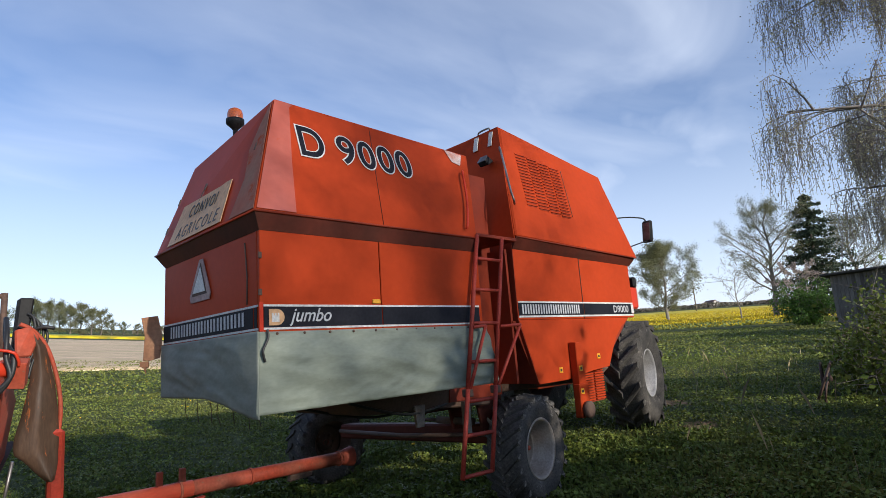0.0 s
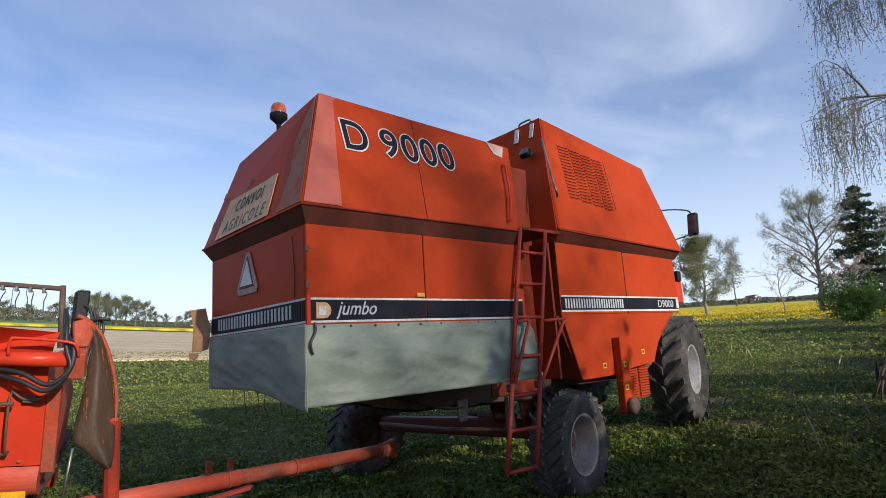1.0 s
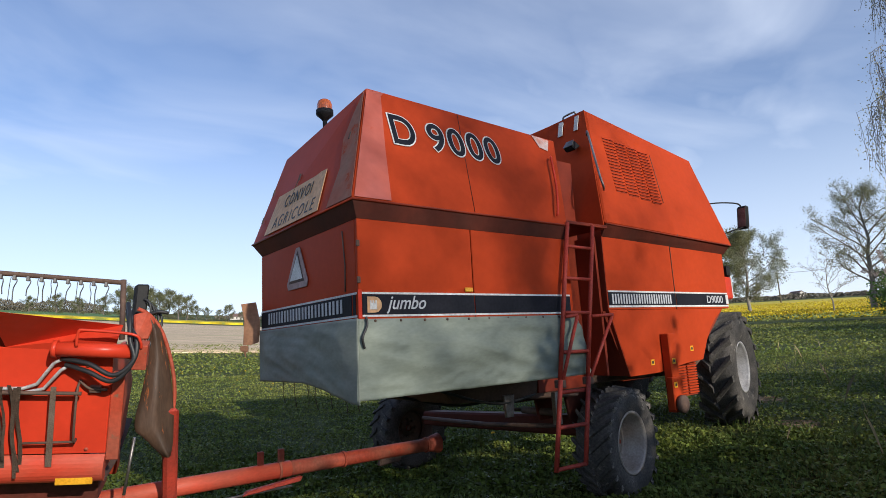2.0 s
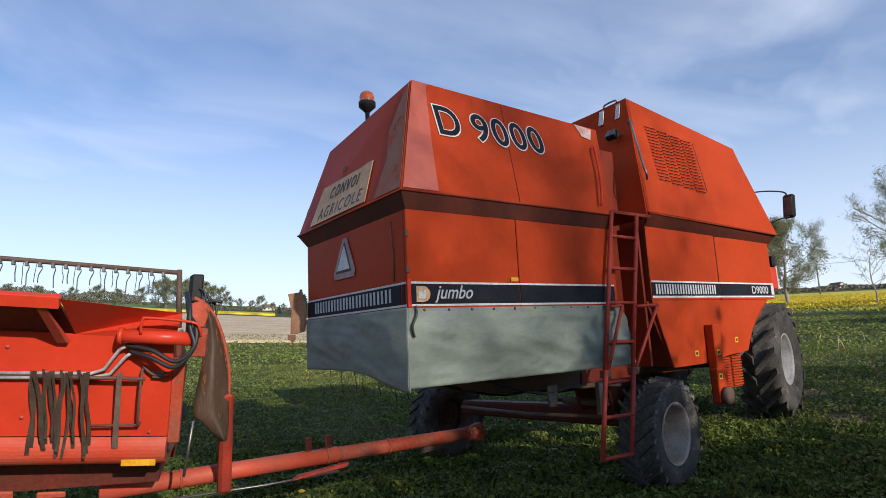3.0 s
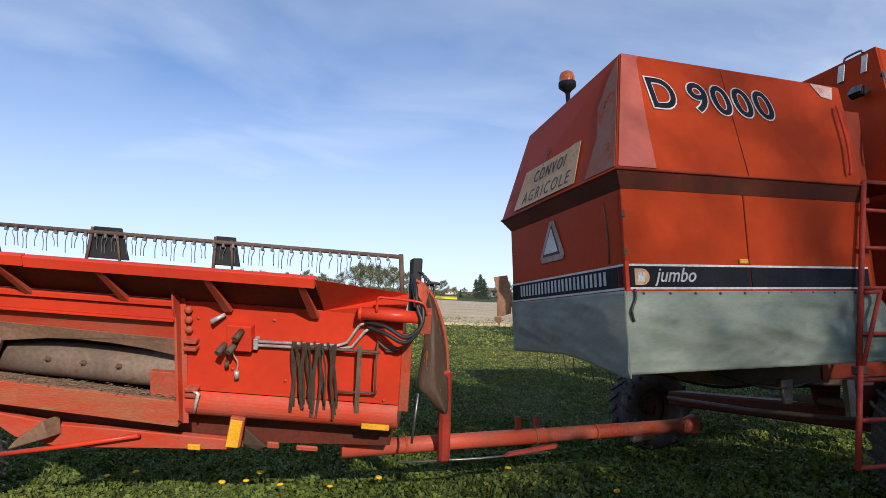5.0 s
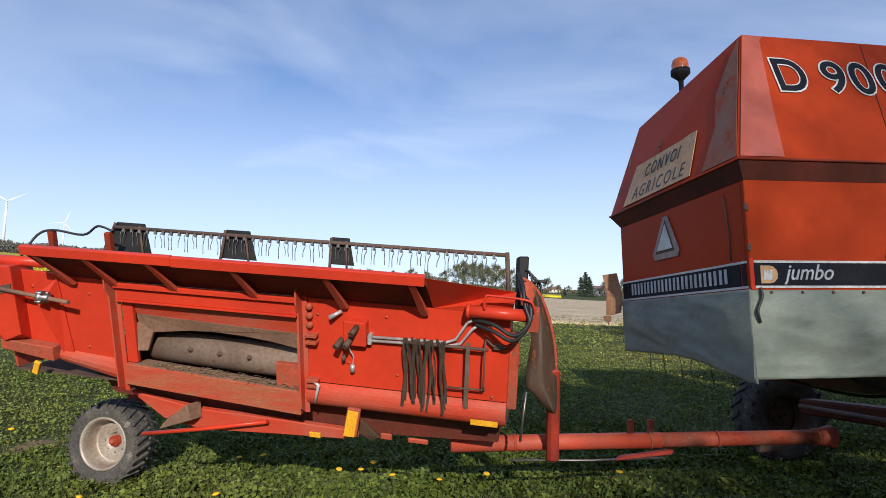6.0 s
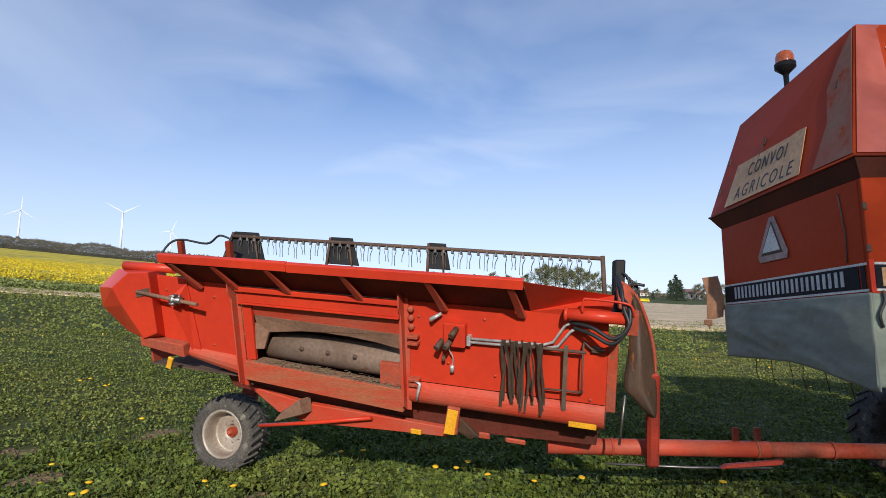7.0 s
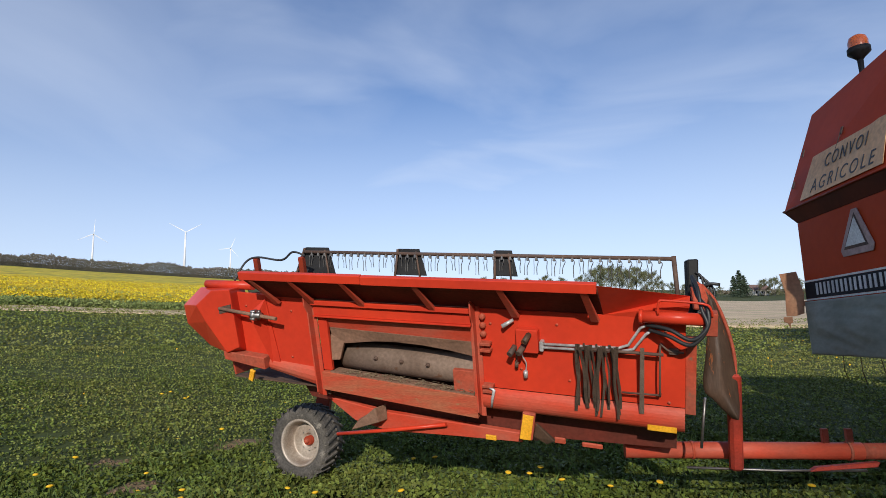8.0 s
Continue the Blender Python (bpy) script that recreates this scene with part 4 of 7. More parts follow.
bm = bmesh.new()
for s in (0, 1):
    tube(bm, [lad(1.25, s) + Vector((-0.03, -0.03, 0)), lad(0.61, s) + Vector((-0.03, -0.03, 0))], 0.018, 8)
for z in (0.90, 0.615):
    tube(bm, [lad(z + 0.01, 0) + Vector((-0.03, -0.03, 0)), lad(z, 1) + Vector((-0.03, -0.03, 0))], 0.016, 8)
part("ladder_extension", bm, M["ladder"], ladder)
for s in (0, 1):
    bm = bmesh.new()
    off = Vector((0.14 + 0.13 * s, -0.03, 0))
    tube(bm, [lad(1.22, s) + Vector((0.0, -0.02, 0)), lad(1.74, s) + off], 0.014, 8)
    tube(bm, [lad(1.74, s) + off, lad(1.73, s) + Vector((0, -0.02, 0))], 0.014, 8)
    part("ladder_strut", bm, M["ladder"], ladder)
    bm = bmesh.new()
    box(bm, lad(1.22, s) - Vector((0.035, 0.035, 0.03)), lad(1.22, s) + Vector((0.035, 0.03, 0.03)), 0.006)
    part("ladder_clamp", bm, M["rust_and_shade"], ladder)

# lifting post, grille, stickers
bm = bmesh.new()
box(bm, (3.56, 0.10, 0.78), (3.69, 0.19, 1.55), 0.008)
box(bm, (3.53, 0.09, 0.80), (3.71, 0.16, 1.12), 0.006)
post = part("jack_post", bm, M["orange"], combine, "orange upright post with a roller")
bm = bmesh.new()
lathe(bm, [(0.0, 0), (0.055, 0), (0.085, 0.01), (0.085, 0.05), (0.055, 0.06), (0.0, 0.06)], basis((3.62, 0.088, 0.86), (0, -1, 0), (0, 0, 1)), 20)
part("roller", bm, M["rust_and_shade"], post, "", True)
bm = bmesh.new()
box(bm, (3.93, 0.30, 0.88), (4.36, 0.33, 1.24))
grille = part("grille", bm, M["orange_dark"], combine)
for i in range(12):
    bm = bmesh.new()
    z = 0.90 + i * 0.028
    for x0 in (3.94, 4.16):
        box(bm, (x0, 0.275, z), (x0 + 0.19, 0.298, z + 0.016), 0.002)
    part("grille_slat", bm, M["orange"], grille)
for x, z, y in ((3.36, 1.25, H2Y - 0.001), (3.58, 1.25, 0.099), (4.12, 1.35, H2Y - 0.001), (3.55, 1.02, 0.089)):
    bm = bmesh.new()
    box(bm, (x, y - 0.003, z), (x + 0.06, y - 0.0005, z + 0.055))
    stk = part("sticker", bm, M["yellow_reflector"], combine, "small yellow pictogram sticker")
    bm = bmesh.new()
    box(bm, (x + 0.014, y - 0.005, z + 0.014), (x + 0.046, y - 0.0035, z + 0.040))
    part("pictogram", bm, M["ink"], stk)
# cab front corner, mirror and arms
bm = bmesh.new()
box(bm, (5.35, 1.60, 1.9), (6.5, 2.7, 3.2), 0.05)
cab = part("cab", bm, M["glass"], combine, "glazed driver's cab")
bm = bmesh.new()
box(bm, (5.32, 1.58, 3.2), (6.55, 2.72, 3.32), 0.04)
part("cab_roof", bm, M["orange"], cab)
bm = bmesh.new()
box(bm, (5.28, 0.30, 1.92), (5.48, 0.8, 2.2), 0.02)
part("cab_step_box", bm, M["red"], combine)
bm = bmesh.new()
box(bm, (5.485, 0.31, 1.95), (5.51, 0.35, 2.26), 0.004)
part("white_edge_strip", bm, M["white"], combine)
bm = bmesh.new()
box(bm, (5.40, 0.29, 2.2), (5.48, 0.38, 2.34), 0.02)
part("side_lamp", bm, M["black"], combine)
mirror = part("mirror_arm", bmesh.new(), M["black"], combine)
bm = bmesh.new()
tube(bm, curve_pts([(5.15, 0.55, 3.12), (5.45, 0.35, 3.16), (5.66, 0.19, 3.14), (5.68, 0.15, 3.08)], 4), 0.010, 6)
tube(bm, curve_pts([(5.3, 0.50, 2.66), (5.5, 0.30, 2.76), (5.66, 0.15, 2.82)], 4), 0.009, 6)
bm.to_mesh(mirror.data)
bm.free()
bm = bmesh.new()
hexa(bm, [Vector(p) for p in ((5.66, 0.09, 2.80), (5.72, 0.09, 2.80), (5.72, 0.23, 2.80), (5.66, 0.23, 2.80), (5.63, 0.06, 3.09), (5.70, 0.06, 3.09), (5.70, 0.19, 3.09), (5.63, 0.19, 3.09))], 0.02)
part("mirror_housing", bm, M["black"], mirror, "black mirror housing")
bm = bmesh.new()
hexa(bm, [Vector(p) for p in ((5.652, 0.11, 2.83), (5.656, 0.11, 2.83), (5.656, 0.21, 2.83), (5.652, 0.21, 2.83), (5.625, 0.08, 3.06), (5.629, 0.08, 3.06), (5.629, 0.17, 3.06), (5.625, 0.17, 3.06))])
part("mirror_glass", bm, M["steel"], mirror)


# ---- wheels ----
def wheel(parent, centre, axis, radius, width, rim_r, lugs, lug_h, rim_mat, dish=0.06, sway=0.5, hub="red_worn"):
    """A tyre with slanting lugs, a dished rim with a hub, bolts; axis points outwards."""
    axis = Vector(axis).normalized()
    m = basis(centre, axis, (0, 0, 1))
    h = width / 2
    r = radius - lug_h
    bm = bmesh.new()
    lathe(bm, [(rim_r, -h * 0.80), (rim_r + 0.3 * (r - rim_r), -h * 0.98), (rim_r + 0.72 * (r - rim_r), -h), (r - 0.012, -h * 0.86), (r, -h * 0.6), (r + 0.006, 0), (r, h * 0.6), (r - 0.012, h * 0.86),
               (rim_r + 0.72 * (r - rim_r), h), (rim_r + 0.3 * (r - rim_r), h * 0.98), (rim_r, h * 0.80)], m, 56)
    w = part("wheel", bmesh.new(), M["rubber"], parent)
    tyre = part("tyre", bm, M["rubber"], w, "dusty black lugged tyre")
    tw = 2 * math.pi / lugs * 0.36
    da = sway * 2 * math.pi / lugs * 1.3
    for sgn in (-1, 1):
        corners = []
        for rr in (r - 0.012, radius):
            t2 = tw * (1.0 if rr < radius else 0.70)
            for along, aa in ((sgn * 0.02 * h, da), (sgn * h * 0.99, 0.0), (sgn * h * 0.99, t2), (sgn * 0.02 * h, da + t2)):
                rad = rr - (0.02 if abs(along) > h * 0.5 else 0)
                corners.append(Vector((along, rad * math.cos(aa), rad * math.sin(aa))))
        lug_me = None
        for i in range(lugs):
            if lug_me is None:
                bm = bmesh.new()
                hexa(bm, corners)
                lug = part("tread_lug", bm, M["rubber"], tyre)
                lug_me = lug.data
            else:
                lug = new("tread_lug", lug_me)
                lug.parent = tyre
            lug.matrix_basis = m @ Matrix.Rotation(2 * math.pi * (i + (0.5 if sgn > 0 else 0)) / lugs, 4, "X")
    bm = bmesh.new()
    o = h * 0.80
    lathe(bm, [(rim_r + 0.005, o), (rim_r + 0.018, o + 0.012), (rim_r - 0.004, o + 0.014), (rim_r - 0.016, o - 0.01), (rim_r - 0.022, o - 0.05), (rim_r * 0.90, o - 0.06), (rim_r * 0.88, o - dish), (rim_r * 0.80, o - dish * 1.12), (rim_r * 0.76, o - dish * 1.02), (rim_r * 0.52, o - dish * 1.25), (rim_r * 0.36, o - dish * 0.95), (rim_r * 0.34, o - dish * 1.3), (0.0, o - dish * 1.3)], m, 40)
    lathe(bm, [(rim_r + 0.005, -o), (rim_r - 0.02, -o + 0.02), (rim_r * 0.8, o - dish * 1.4)], m, 40)
    rim = part("rim", bm, rim_mat, w, "", True)
    bm = bmesh.new()
    lathe(bm, [(rim_r * 0.13, o - dish * 1.45), (rim_r * 0.12, o - dish * 0.8), (rim_r * 0.07, o - dish * 0.6), (0.0, o - dish * 0.6)], m, 20)
    part("hub_cap", bm, M[hub], rim, "", True)
    for i in range(8):
        a = 2 * math.pi * i / 8
        bm = bmesh.new()
        lathe(bm, [(0.012, 0), (0.012, 0.016), (0.0, 0.018)], m @ Matrix.Translation((o - dish * 1.2, rim_r * 0.44 * math.cos(a), rim_r * 0.44 * math.sin(a))), 6)
        part("wheel_bolt", bm, M["steel"], rim)
    return w


wheel(combine, (2.97, 0.40, land(2.97, 0.4) + 0.525), (0.14, -0.99, 0), 0.52, 0.38, 0.272, 23, 0.042, M["rim"], 0.20, 0.9, "red_worn")
# far rear wheel: its rim is coloured dark as shade
wheel(combine, (2.52, 3.25, land(2.52, 3.25) + 0.47), (0, 1, 0), 0.50, 0.38, 0.265, 20, 0.03, M["rust_and_shade"], 0.10)
wheel(combine, (6.72, 1.12, land(6.72, 1.12) + 0.79), (0.20, -0.98, 0), 0.81, 0.53, 0.345, 17, 0.072, M["rim_white"], 0.30, 0.8, "rim_white")
wheel(combine, (6.50, 3.0, land(6.5, 3.0) + 0.82), (0, 1, 0), 0.86, 0.60, 0.42, 17, 0.065, M["rust_and_shade"], 0.14, 0.5, "rust_and_shade")
# rear axle and frame, with the underbody's shade put into their colours
bm = bmesh.new()
hexa(bm, [Vector(p) for p in ((2.84, 0.68, 0.60), (3.02, 0.68, 0.60), (2.62, 2.8, 0.60), (2.42, 2.8, 0.60), (2.84, 0.68, 0.80), (3.02, 0.68, 0.80), (2.62, 2.8, 0.76), (2.42, 2.8, 0.76))], 0.02)
box(bm, (2.0, 0.9, 0.98), (2.9, 1.0, 1.14), 0.01)
axle = part("rear_axle", bm, M["grime_and_shade"], combine, "red rear axle beam, darkened as if shaded")
bm = bmesh.new()
tube(bm, [(2.70, 0.62, 0.72), (2.42, 1.6, 0.70), (2.36, 2.7, 0.70)], 0.022, 8)
part("tie_rod", bm, M["rust_and_shade"], axle)
bm = bmesh.new()
tube(bm, [(2.66, 0.80, 0.84), (2.60, 1.25, 0.85)], 0.038, 10)
tube(bm, [(2.60, 1.25, 0.85), (2.57, 1.50, 0.85)], 0.018, 8)
part("steering_ram", bm, M["rust_and_shade"], axle)
for y in (0.62, 1.02):
    bm = bmesh.new()
    hexa(bm, [Vector(p) for p in ((2.60, y, 0.76), (2.86, y, 0.76), (2.86, y + 0.03, 0.76), (2.60, y + 0.03, 0.76), (2.52, y, 1.12), (2.92, y, 1.12), (2.92, y + 0.03, 1.12), (2.52, y + 0.03, 1.12))], 0.006)
    part("axle_cheek", bm, M["grime_and_shade"], axle)
bm = bmesh.new()
hexa(bm, [Vector(p) for p in ((1.62, 0.46, 0.94), (1.70, 0.46, 0.94), (1.70, 0.49, 0.94), (1.62, 0.49, 0.94), (1.60, 0.46, 1.12), (1.72, 0.46, 1.12), (1.72, 0.49, 1.12), (1.60, 0.49, 1.12))], 0.004)
part("hanger_plate", bm, M["steel"], combine, "pale bare metal hanger plate")
for k, (x0, y0, x1, y1) in enumerate(((0.9, 0.40, 2.2, 0.52), (1.1, 0.62, 2.6, 0.70), (0.7, 1.0, 2.4, 0.9))):
    bm = bmesh.new()
    tube(bm, curve_pts([(x0, y0, 1.22), (0.5 * (x0 + x1), 0.5 * (y0 + y1), 1.06 - 0.02 * k), (x1, y1, 1.12)], 6), 0.012, 6)
    part("hydraulic_hose", bm, M["hose"], combine)
# underframe, darkened in colour because it lies in shade
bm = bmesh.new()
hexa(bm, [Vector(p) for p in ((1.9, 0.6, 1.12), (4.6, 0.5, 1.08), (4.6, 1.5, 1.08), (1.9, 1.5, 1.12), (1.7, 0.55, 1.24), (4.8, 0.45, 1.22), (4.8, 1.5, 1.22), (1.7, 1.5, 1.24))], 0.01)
part("frame", bm, M["rust_and_shade"], combine, "red underframe, its colour darkened as shade")
# straw-walker case, dark to stand for the shade inside the skirt
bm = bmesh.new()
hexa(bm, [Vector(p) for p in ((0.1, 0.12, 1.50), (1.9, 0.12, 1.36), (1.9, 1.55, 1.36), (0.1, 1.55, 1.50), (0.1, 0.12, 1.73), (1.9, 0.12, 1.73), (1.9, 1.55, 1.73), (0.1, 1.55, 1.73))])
part("straw_walker_case", bm, M["grime_and_shade"], combine)
# box added to block light under the body, its dark colour standing for shade
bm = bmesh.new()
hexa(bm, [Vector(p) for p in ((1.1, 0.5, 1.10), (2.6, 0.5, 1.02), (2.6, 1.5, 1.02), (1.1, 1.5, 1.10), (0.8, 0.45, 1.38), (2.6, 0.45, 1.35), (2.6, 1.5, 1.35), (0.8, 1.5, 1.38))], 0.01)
part("sieve_box", bm, M["rust_and_shade"], combine, "sieve box beneath the body, darkened as if shaded")
bm = bmesh.new()
box(bm, (1.95, 0.22, 0.86), (2.02, 0.26, 1.12))
part("hanger", bm, M["steel"], combine)
bm = bmesh.new()
box(bm, (4.8, 1.55, 0.95), (6.9, 2.5, 1.9), 0.02)
part("front_chassis", bm, M["orange_dark"], combine)
bm = bmesh.new()
tube(bm, [(6.5, 1.2, 1.08), (6.5, 2.9, 1.08)], 0.1, 12)
part("front_axle", bm, M["orange_dark"], combine)


# ---- cutting header on its trailer ----
D = Vector((-0.955, 0.281, 0.095)).normalized()          # along the header, away from the harvester
DN = Vector((0.0, 0.358, -0.934))
DN = (DN - D * DN.dot(D)).normalized()                   # down the back wall
NN = D.cross(DN).normalized()                            # out of the wall
if NN.y > 0:
    NN = -NN
WT = Vector((-2.583, 1.082, 1.789))


def hw(s, u, n=0.0):
    return WT + D * (1.098 * s) + DN * (1.126 * u) + NN * (1.08 * n)


def slab(bm, s0, s1, u0, u1, n0, n1, bevel=0.0):
    """A block in the header's own measures: along, down, out."""
    hexa(bm, [hw(s0, u0, n0), hw(s1, u0, n0), hw(s1, u1, n0), hw(s0, u1, n0), hw(s0, u0, n1), hw(s1, u0, n1), hw(s1, u1, n1), hw(s0, u1, n1)], bevel)


header = thing("cutting_header", hw(0.4, 0.9), "bright red combine cutting header carried on a trailer", "harvester header")
SR, SL = -1.31, 2.30
# back wall in three parts round the feeder opening
bm = bmesh.new()
slab(bm, SR, -0.02, 0.02, 0.575, -0.02, 0.0, 0.003)
part("back_wall", bm, M["red"], header, "bright red sheet-metal back wall")
bm = bmesh.new()
loft(bm, [hw(1.36, 0.02, -0.02), hw(1.36, 0.575, -0.02), hw(SL, 0.50, -0.02), hw(SL, -0.02, -0.02)], [hw(1.36, 0.02, 0.0), hw(1.36, 0.575, 0.0), hw(SL, 0.50, 0.0), hw(SL, -0.02, 0.0)], 0.003)
part("back_wall", bm, M["red"], header)


def gutter(bm, s0, s1):
    """The rounded lower edge of the wall."""
    prof = [(0.578, 0.0), (0.588, 0.012), (0.60, 0.022), (0.615, 0.030), (0.635, 0.036), (0.655, 0.0375), (0.675, 0.036), (0.695, 0.029), (0.712, 0.019), (0.727, 0.005), (0.738, -0.011), (0.745, -0.03), (0.72, -0.05), (0.60, -0.03)]
    prism(bm, [hw(s0, u, n) for u, n in prof], D * (1.098 * (s1 - s0)))


bm = bmesh.new()
gutter(bm, SR, -0.02)
part("lower_roll", bm, M["red_dusty"], header, "dusty rounded lower edge")
bm = bmesh.new()
prof = [(0.578, 0.0), (0.60, 0.022), (0.64, 0.036), (0.68, 0.034), (0.72, 0.014), (0.745, -0.03), (0.72, -0.05), (0.60, -0.03)]
loft(bm, [hw(1.36, u - 0.01, n) for u, n in prof], [hw(1.86, 0.535 + (u - 0.578) * 0.55, n * 0.7) for u, n in prof])
part("lower_roll", bm, M["red_dusty"], header)
# uprights beside the opening
for s in (0.0, 1.34):
    bm = bmesh.new()
    out = [hw(s, 0.80, 0.0), hw(s, 0.74, 0.07), hw(s, 0.10, 0.07), hw(s, 0.04, 0.10), hw(s, -0.05, 0.10), hw(s, -0.06, 0.04), hw(s, 0.02, 0.0)]
    prism(bm, out, D * 0.012, 0.002)
    slab(bm, s - 0.03, s + 0.045, 0.0, 0.79, 0.0, 0.012, 0.003)
    part("upright", bm, M["red_dusty"], header, "worn red upright beside the feeder opening")
# rails over the opening
bm = bmesh.new()
slab(bm, 0.03, 1.32, 0.01, 0.045, 0.02, 0.06, 0.004)
part("top_rail", bm, M["red"], header)
bm = bmesh.new()
slab(bm, 0.03, 1.32, 0.055, 0.13, -0.01, 0.03, 0.004)
slab(bm, 0.03, 1.32, 0.13, 0.142, 0.0, 0.045, 0.002)
part("top_rail", bm, M["red"], header)
# feeder opening: hood sheet, side cheeks, hole, board
bm = bmesh.new()
prism(bm, [hw(0.05, 0.145, 0.0), hw(0.05, 0.31, -0.05), hw(1.30, 0.27, -0.05), hw(1.30, 0.145, 0.0)], NN * -0.012)
part("opening_hood", bm, M["red_dusty"], header)
bm = bmesh.new()
prism(bm, [hw(0.06, 0.27, -0.03), hw(0.06, 0.385, -0.06), hw(0.25, 0.355, -0.06), hw(0.45, 0.335, -0.06), hw(0.65, 0.328, -0.06), hw(0.85, 0.335, -0.06), hw(1.12, 0.37, -0.06), hw(1.22, 0.385, -0.06), hw(1.22, 0.24, -0.03)], NN * 0.010)
part("opening_apron", bm, M["dustpan"], header, "dusty brown sheet over the auger")
bm = bmesh.new()
prism(bm, [hw(1.12, 0.35, -0.05), hw(1.17, 0.50, -0.03), hw(1.24, 0.50, -0.01), hw(1.23, 0.30, -0.03)], NN * -0.03, 0.003)
part("opening_cheek", bm, M["dustpan"], header)
bm = bmesh.new()
slab(bm, 0.035, 0.21, 0.48, 0.64, -0.05, -0.01, 0.003)
part("opening_cheek", bm, M["red_worn"], header)
bm = bmesh.new()
slab(bm, 1.23, 1.31, 0.14, 0.58, -0.03, 0.0, 0.003)
part("opening_cheek", bm, M["red"], header)
bm = bmesh.new()
prism(bm, [hw(0.02, 0.645, 0.03), hw(0.02, 0.80, 0.045), hw(1.31, 0.725, 0.045), hw(1.31, 0.585, 0.03)], NN * -0.05, 0.004)
part("sill_plank", bm, M["plank"], header, "worn plank with flaking red paint")
bm = bmesh.new()
prism(bm, [hw(0.05, 0.635, 0.02), hw(1.24, 0.58, 0.02), hw(1.24, 0.60, -0.11), hw(0.05, 0.665, -0.11)], DN * 0.012)
part("trough_floor", bm, M["dustpan"], header)
bm = bmesh.new()
for k in range(300):
    s, n, a = random.uniform(0.06, 1.1) ** 1.25, random.uniform(-0.10, 0.02), random.uniform(0, 3.1)
    p = hw(s, 0.637 - 0.045 * s + 0.22 * -min(n, 0) - random.uniform(0.002, 0.02), n)
    tube(bm, [p, p + (D * math.cos(a) + NN * math.sin(a)) * random.uniform(0.015, 0.05)], 0.002, 3, False)
tagged(part("chaff", bm, M["chaff"], header, "dry chaff and straw lying on the sill"), kind="stuff")
# added back, cheek and roof, coloured dark to give the opening its shade
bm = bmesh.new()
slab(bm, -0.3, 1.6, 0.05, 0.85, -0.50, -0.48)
part("feeder_back", bm, M["rust_and_shade"], header)
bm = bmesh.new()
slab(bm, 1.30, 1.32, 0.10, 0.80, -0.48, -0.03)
part("feeder_cheek", bm, M["rust_and_shade"], header)
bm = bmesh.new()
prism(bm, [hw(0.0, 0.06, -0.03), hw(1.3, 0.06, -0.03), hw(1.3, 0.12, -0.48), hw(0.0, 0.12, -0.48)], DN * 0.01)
part("feeder_roof", bm, M["rust_and_shade"], header)
# auger
bm = bmesh.new()
tube(bm, [hw(-1.2, 0.59, -0.20), hw(1.20, 0.52, -0.20)], 0.122, 28)
auger = part("auger", bm, M["auger"], header, "dull grey feed auger drum")
for s in (0.34, 0.56, 0.78):
    bm = bmesh.new()
    lathe(bm, [(0.018, 0), (0.020, 0.012), (0.008, 0.014), (0.006, 0.05), (0, 0.05)], basis(hw(s + 0.10, 0.515 - 0.03 * s, -0.098), NN - DN * 0.35, D), 10)
    part("finger_bush", bm, M["rust_and_shade"], auger)
bm = bmesh.new()
prism(bm, [hw(SR + 0.02, 0.03, -0.02), hw(SR + 0.02, 0.74, -0.05), hw(SR + 0.02, 0.86, -0.75), hw(SR + 0.02, 0.55, -0.95), hw(SR + 0.02, 0.15, -0.55)], D * 0.02, 0.003)
part("end_plate", bm, M["red_dusty"], header, "red end plate")
bm = bmesh.new()
prism(bm, [hw(SL - 0.02, 0.03, -0.02), hw(SL - 0.02, 0.74, -0.05), hw(SL - 0.02, 0.86, -0.75), hw(SL - 0.02, 0.55, -0.95), hw(SL - 0.02, 0.15, -0.55)], D * 0.02, 0.003)
part("end_plate", bm, M["red_worn"], header)
# trough, with the shade beneath the header put into its colour
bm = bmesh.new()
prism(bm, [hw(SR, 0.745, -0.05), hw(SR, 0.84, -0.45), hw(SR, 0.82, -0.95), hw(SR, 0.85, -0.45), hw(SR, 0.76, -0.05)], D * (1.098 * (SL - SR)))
part("trough", bm, M["rust_and_shade"], header, "trough underside, darkened as if shaded")
# belly sheets, their red darkened in place of the shade below the wall
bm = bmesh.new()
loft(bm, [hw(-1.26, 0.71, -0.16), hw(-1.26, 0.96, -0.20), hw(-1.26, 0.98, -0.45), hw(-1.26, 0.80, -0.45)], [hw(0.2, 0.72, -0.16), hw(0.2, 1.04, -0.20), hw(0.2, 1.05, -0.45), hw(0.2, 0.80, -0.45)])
part("belly_sheet", bm, M["lip_red"], header, "red belly sheet, darkened as if shaded")
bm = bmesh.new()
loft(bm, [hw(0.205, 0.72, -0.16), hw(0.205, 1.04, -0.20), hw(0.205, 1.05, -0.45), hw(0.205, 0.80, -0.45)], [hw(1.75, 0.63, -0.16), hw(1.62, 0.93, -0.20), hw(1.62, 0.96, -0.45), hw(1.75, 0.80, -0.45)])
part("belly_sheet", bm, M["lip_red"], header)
# folded lip along the top: sheet coloured as in shade, with a bright rim
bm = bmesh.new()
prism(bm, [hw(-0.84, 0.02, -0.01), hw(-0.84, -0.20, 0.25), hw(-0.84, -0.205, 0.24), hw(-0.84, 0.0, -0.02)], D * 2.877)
lip = part("top_lip", bm, M["lip_red"], header, "outward-folded lip, coloured as shaded beneath, with a bright red rim")
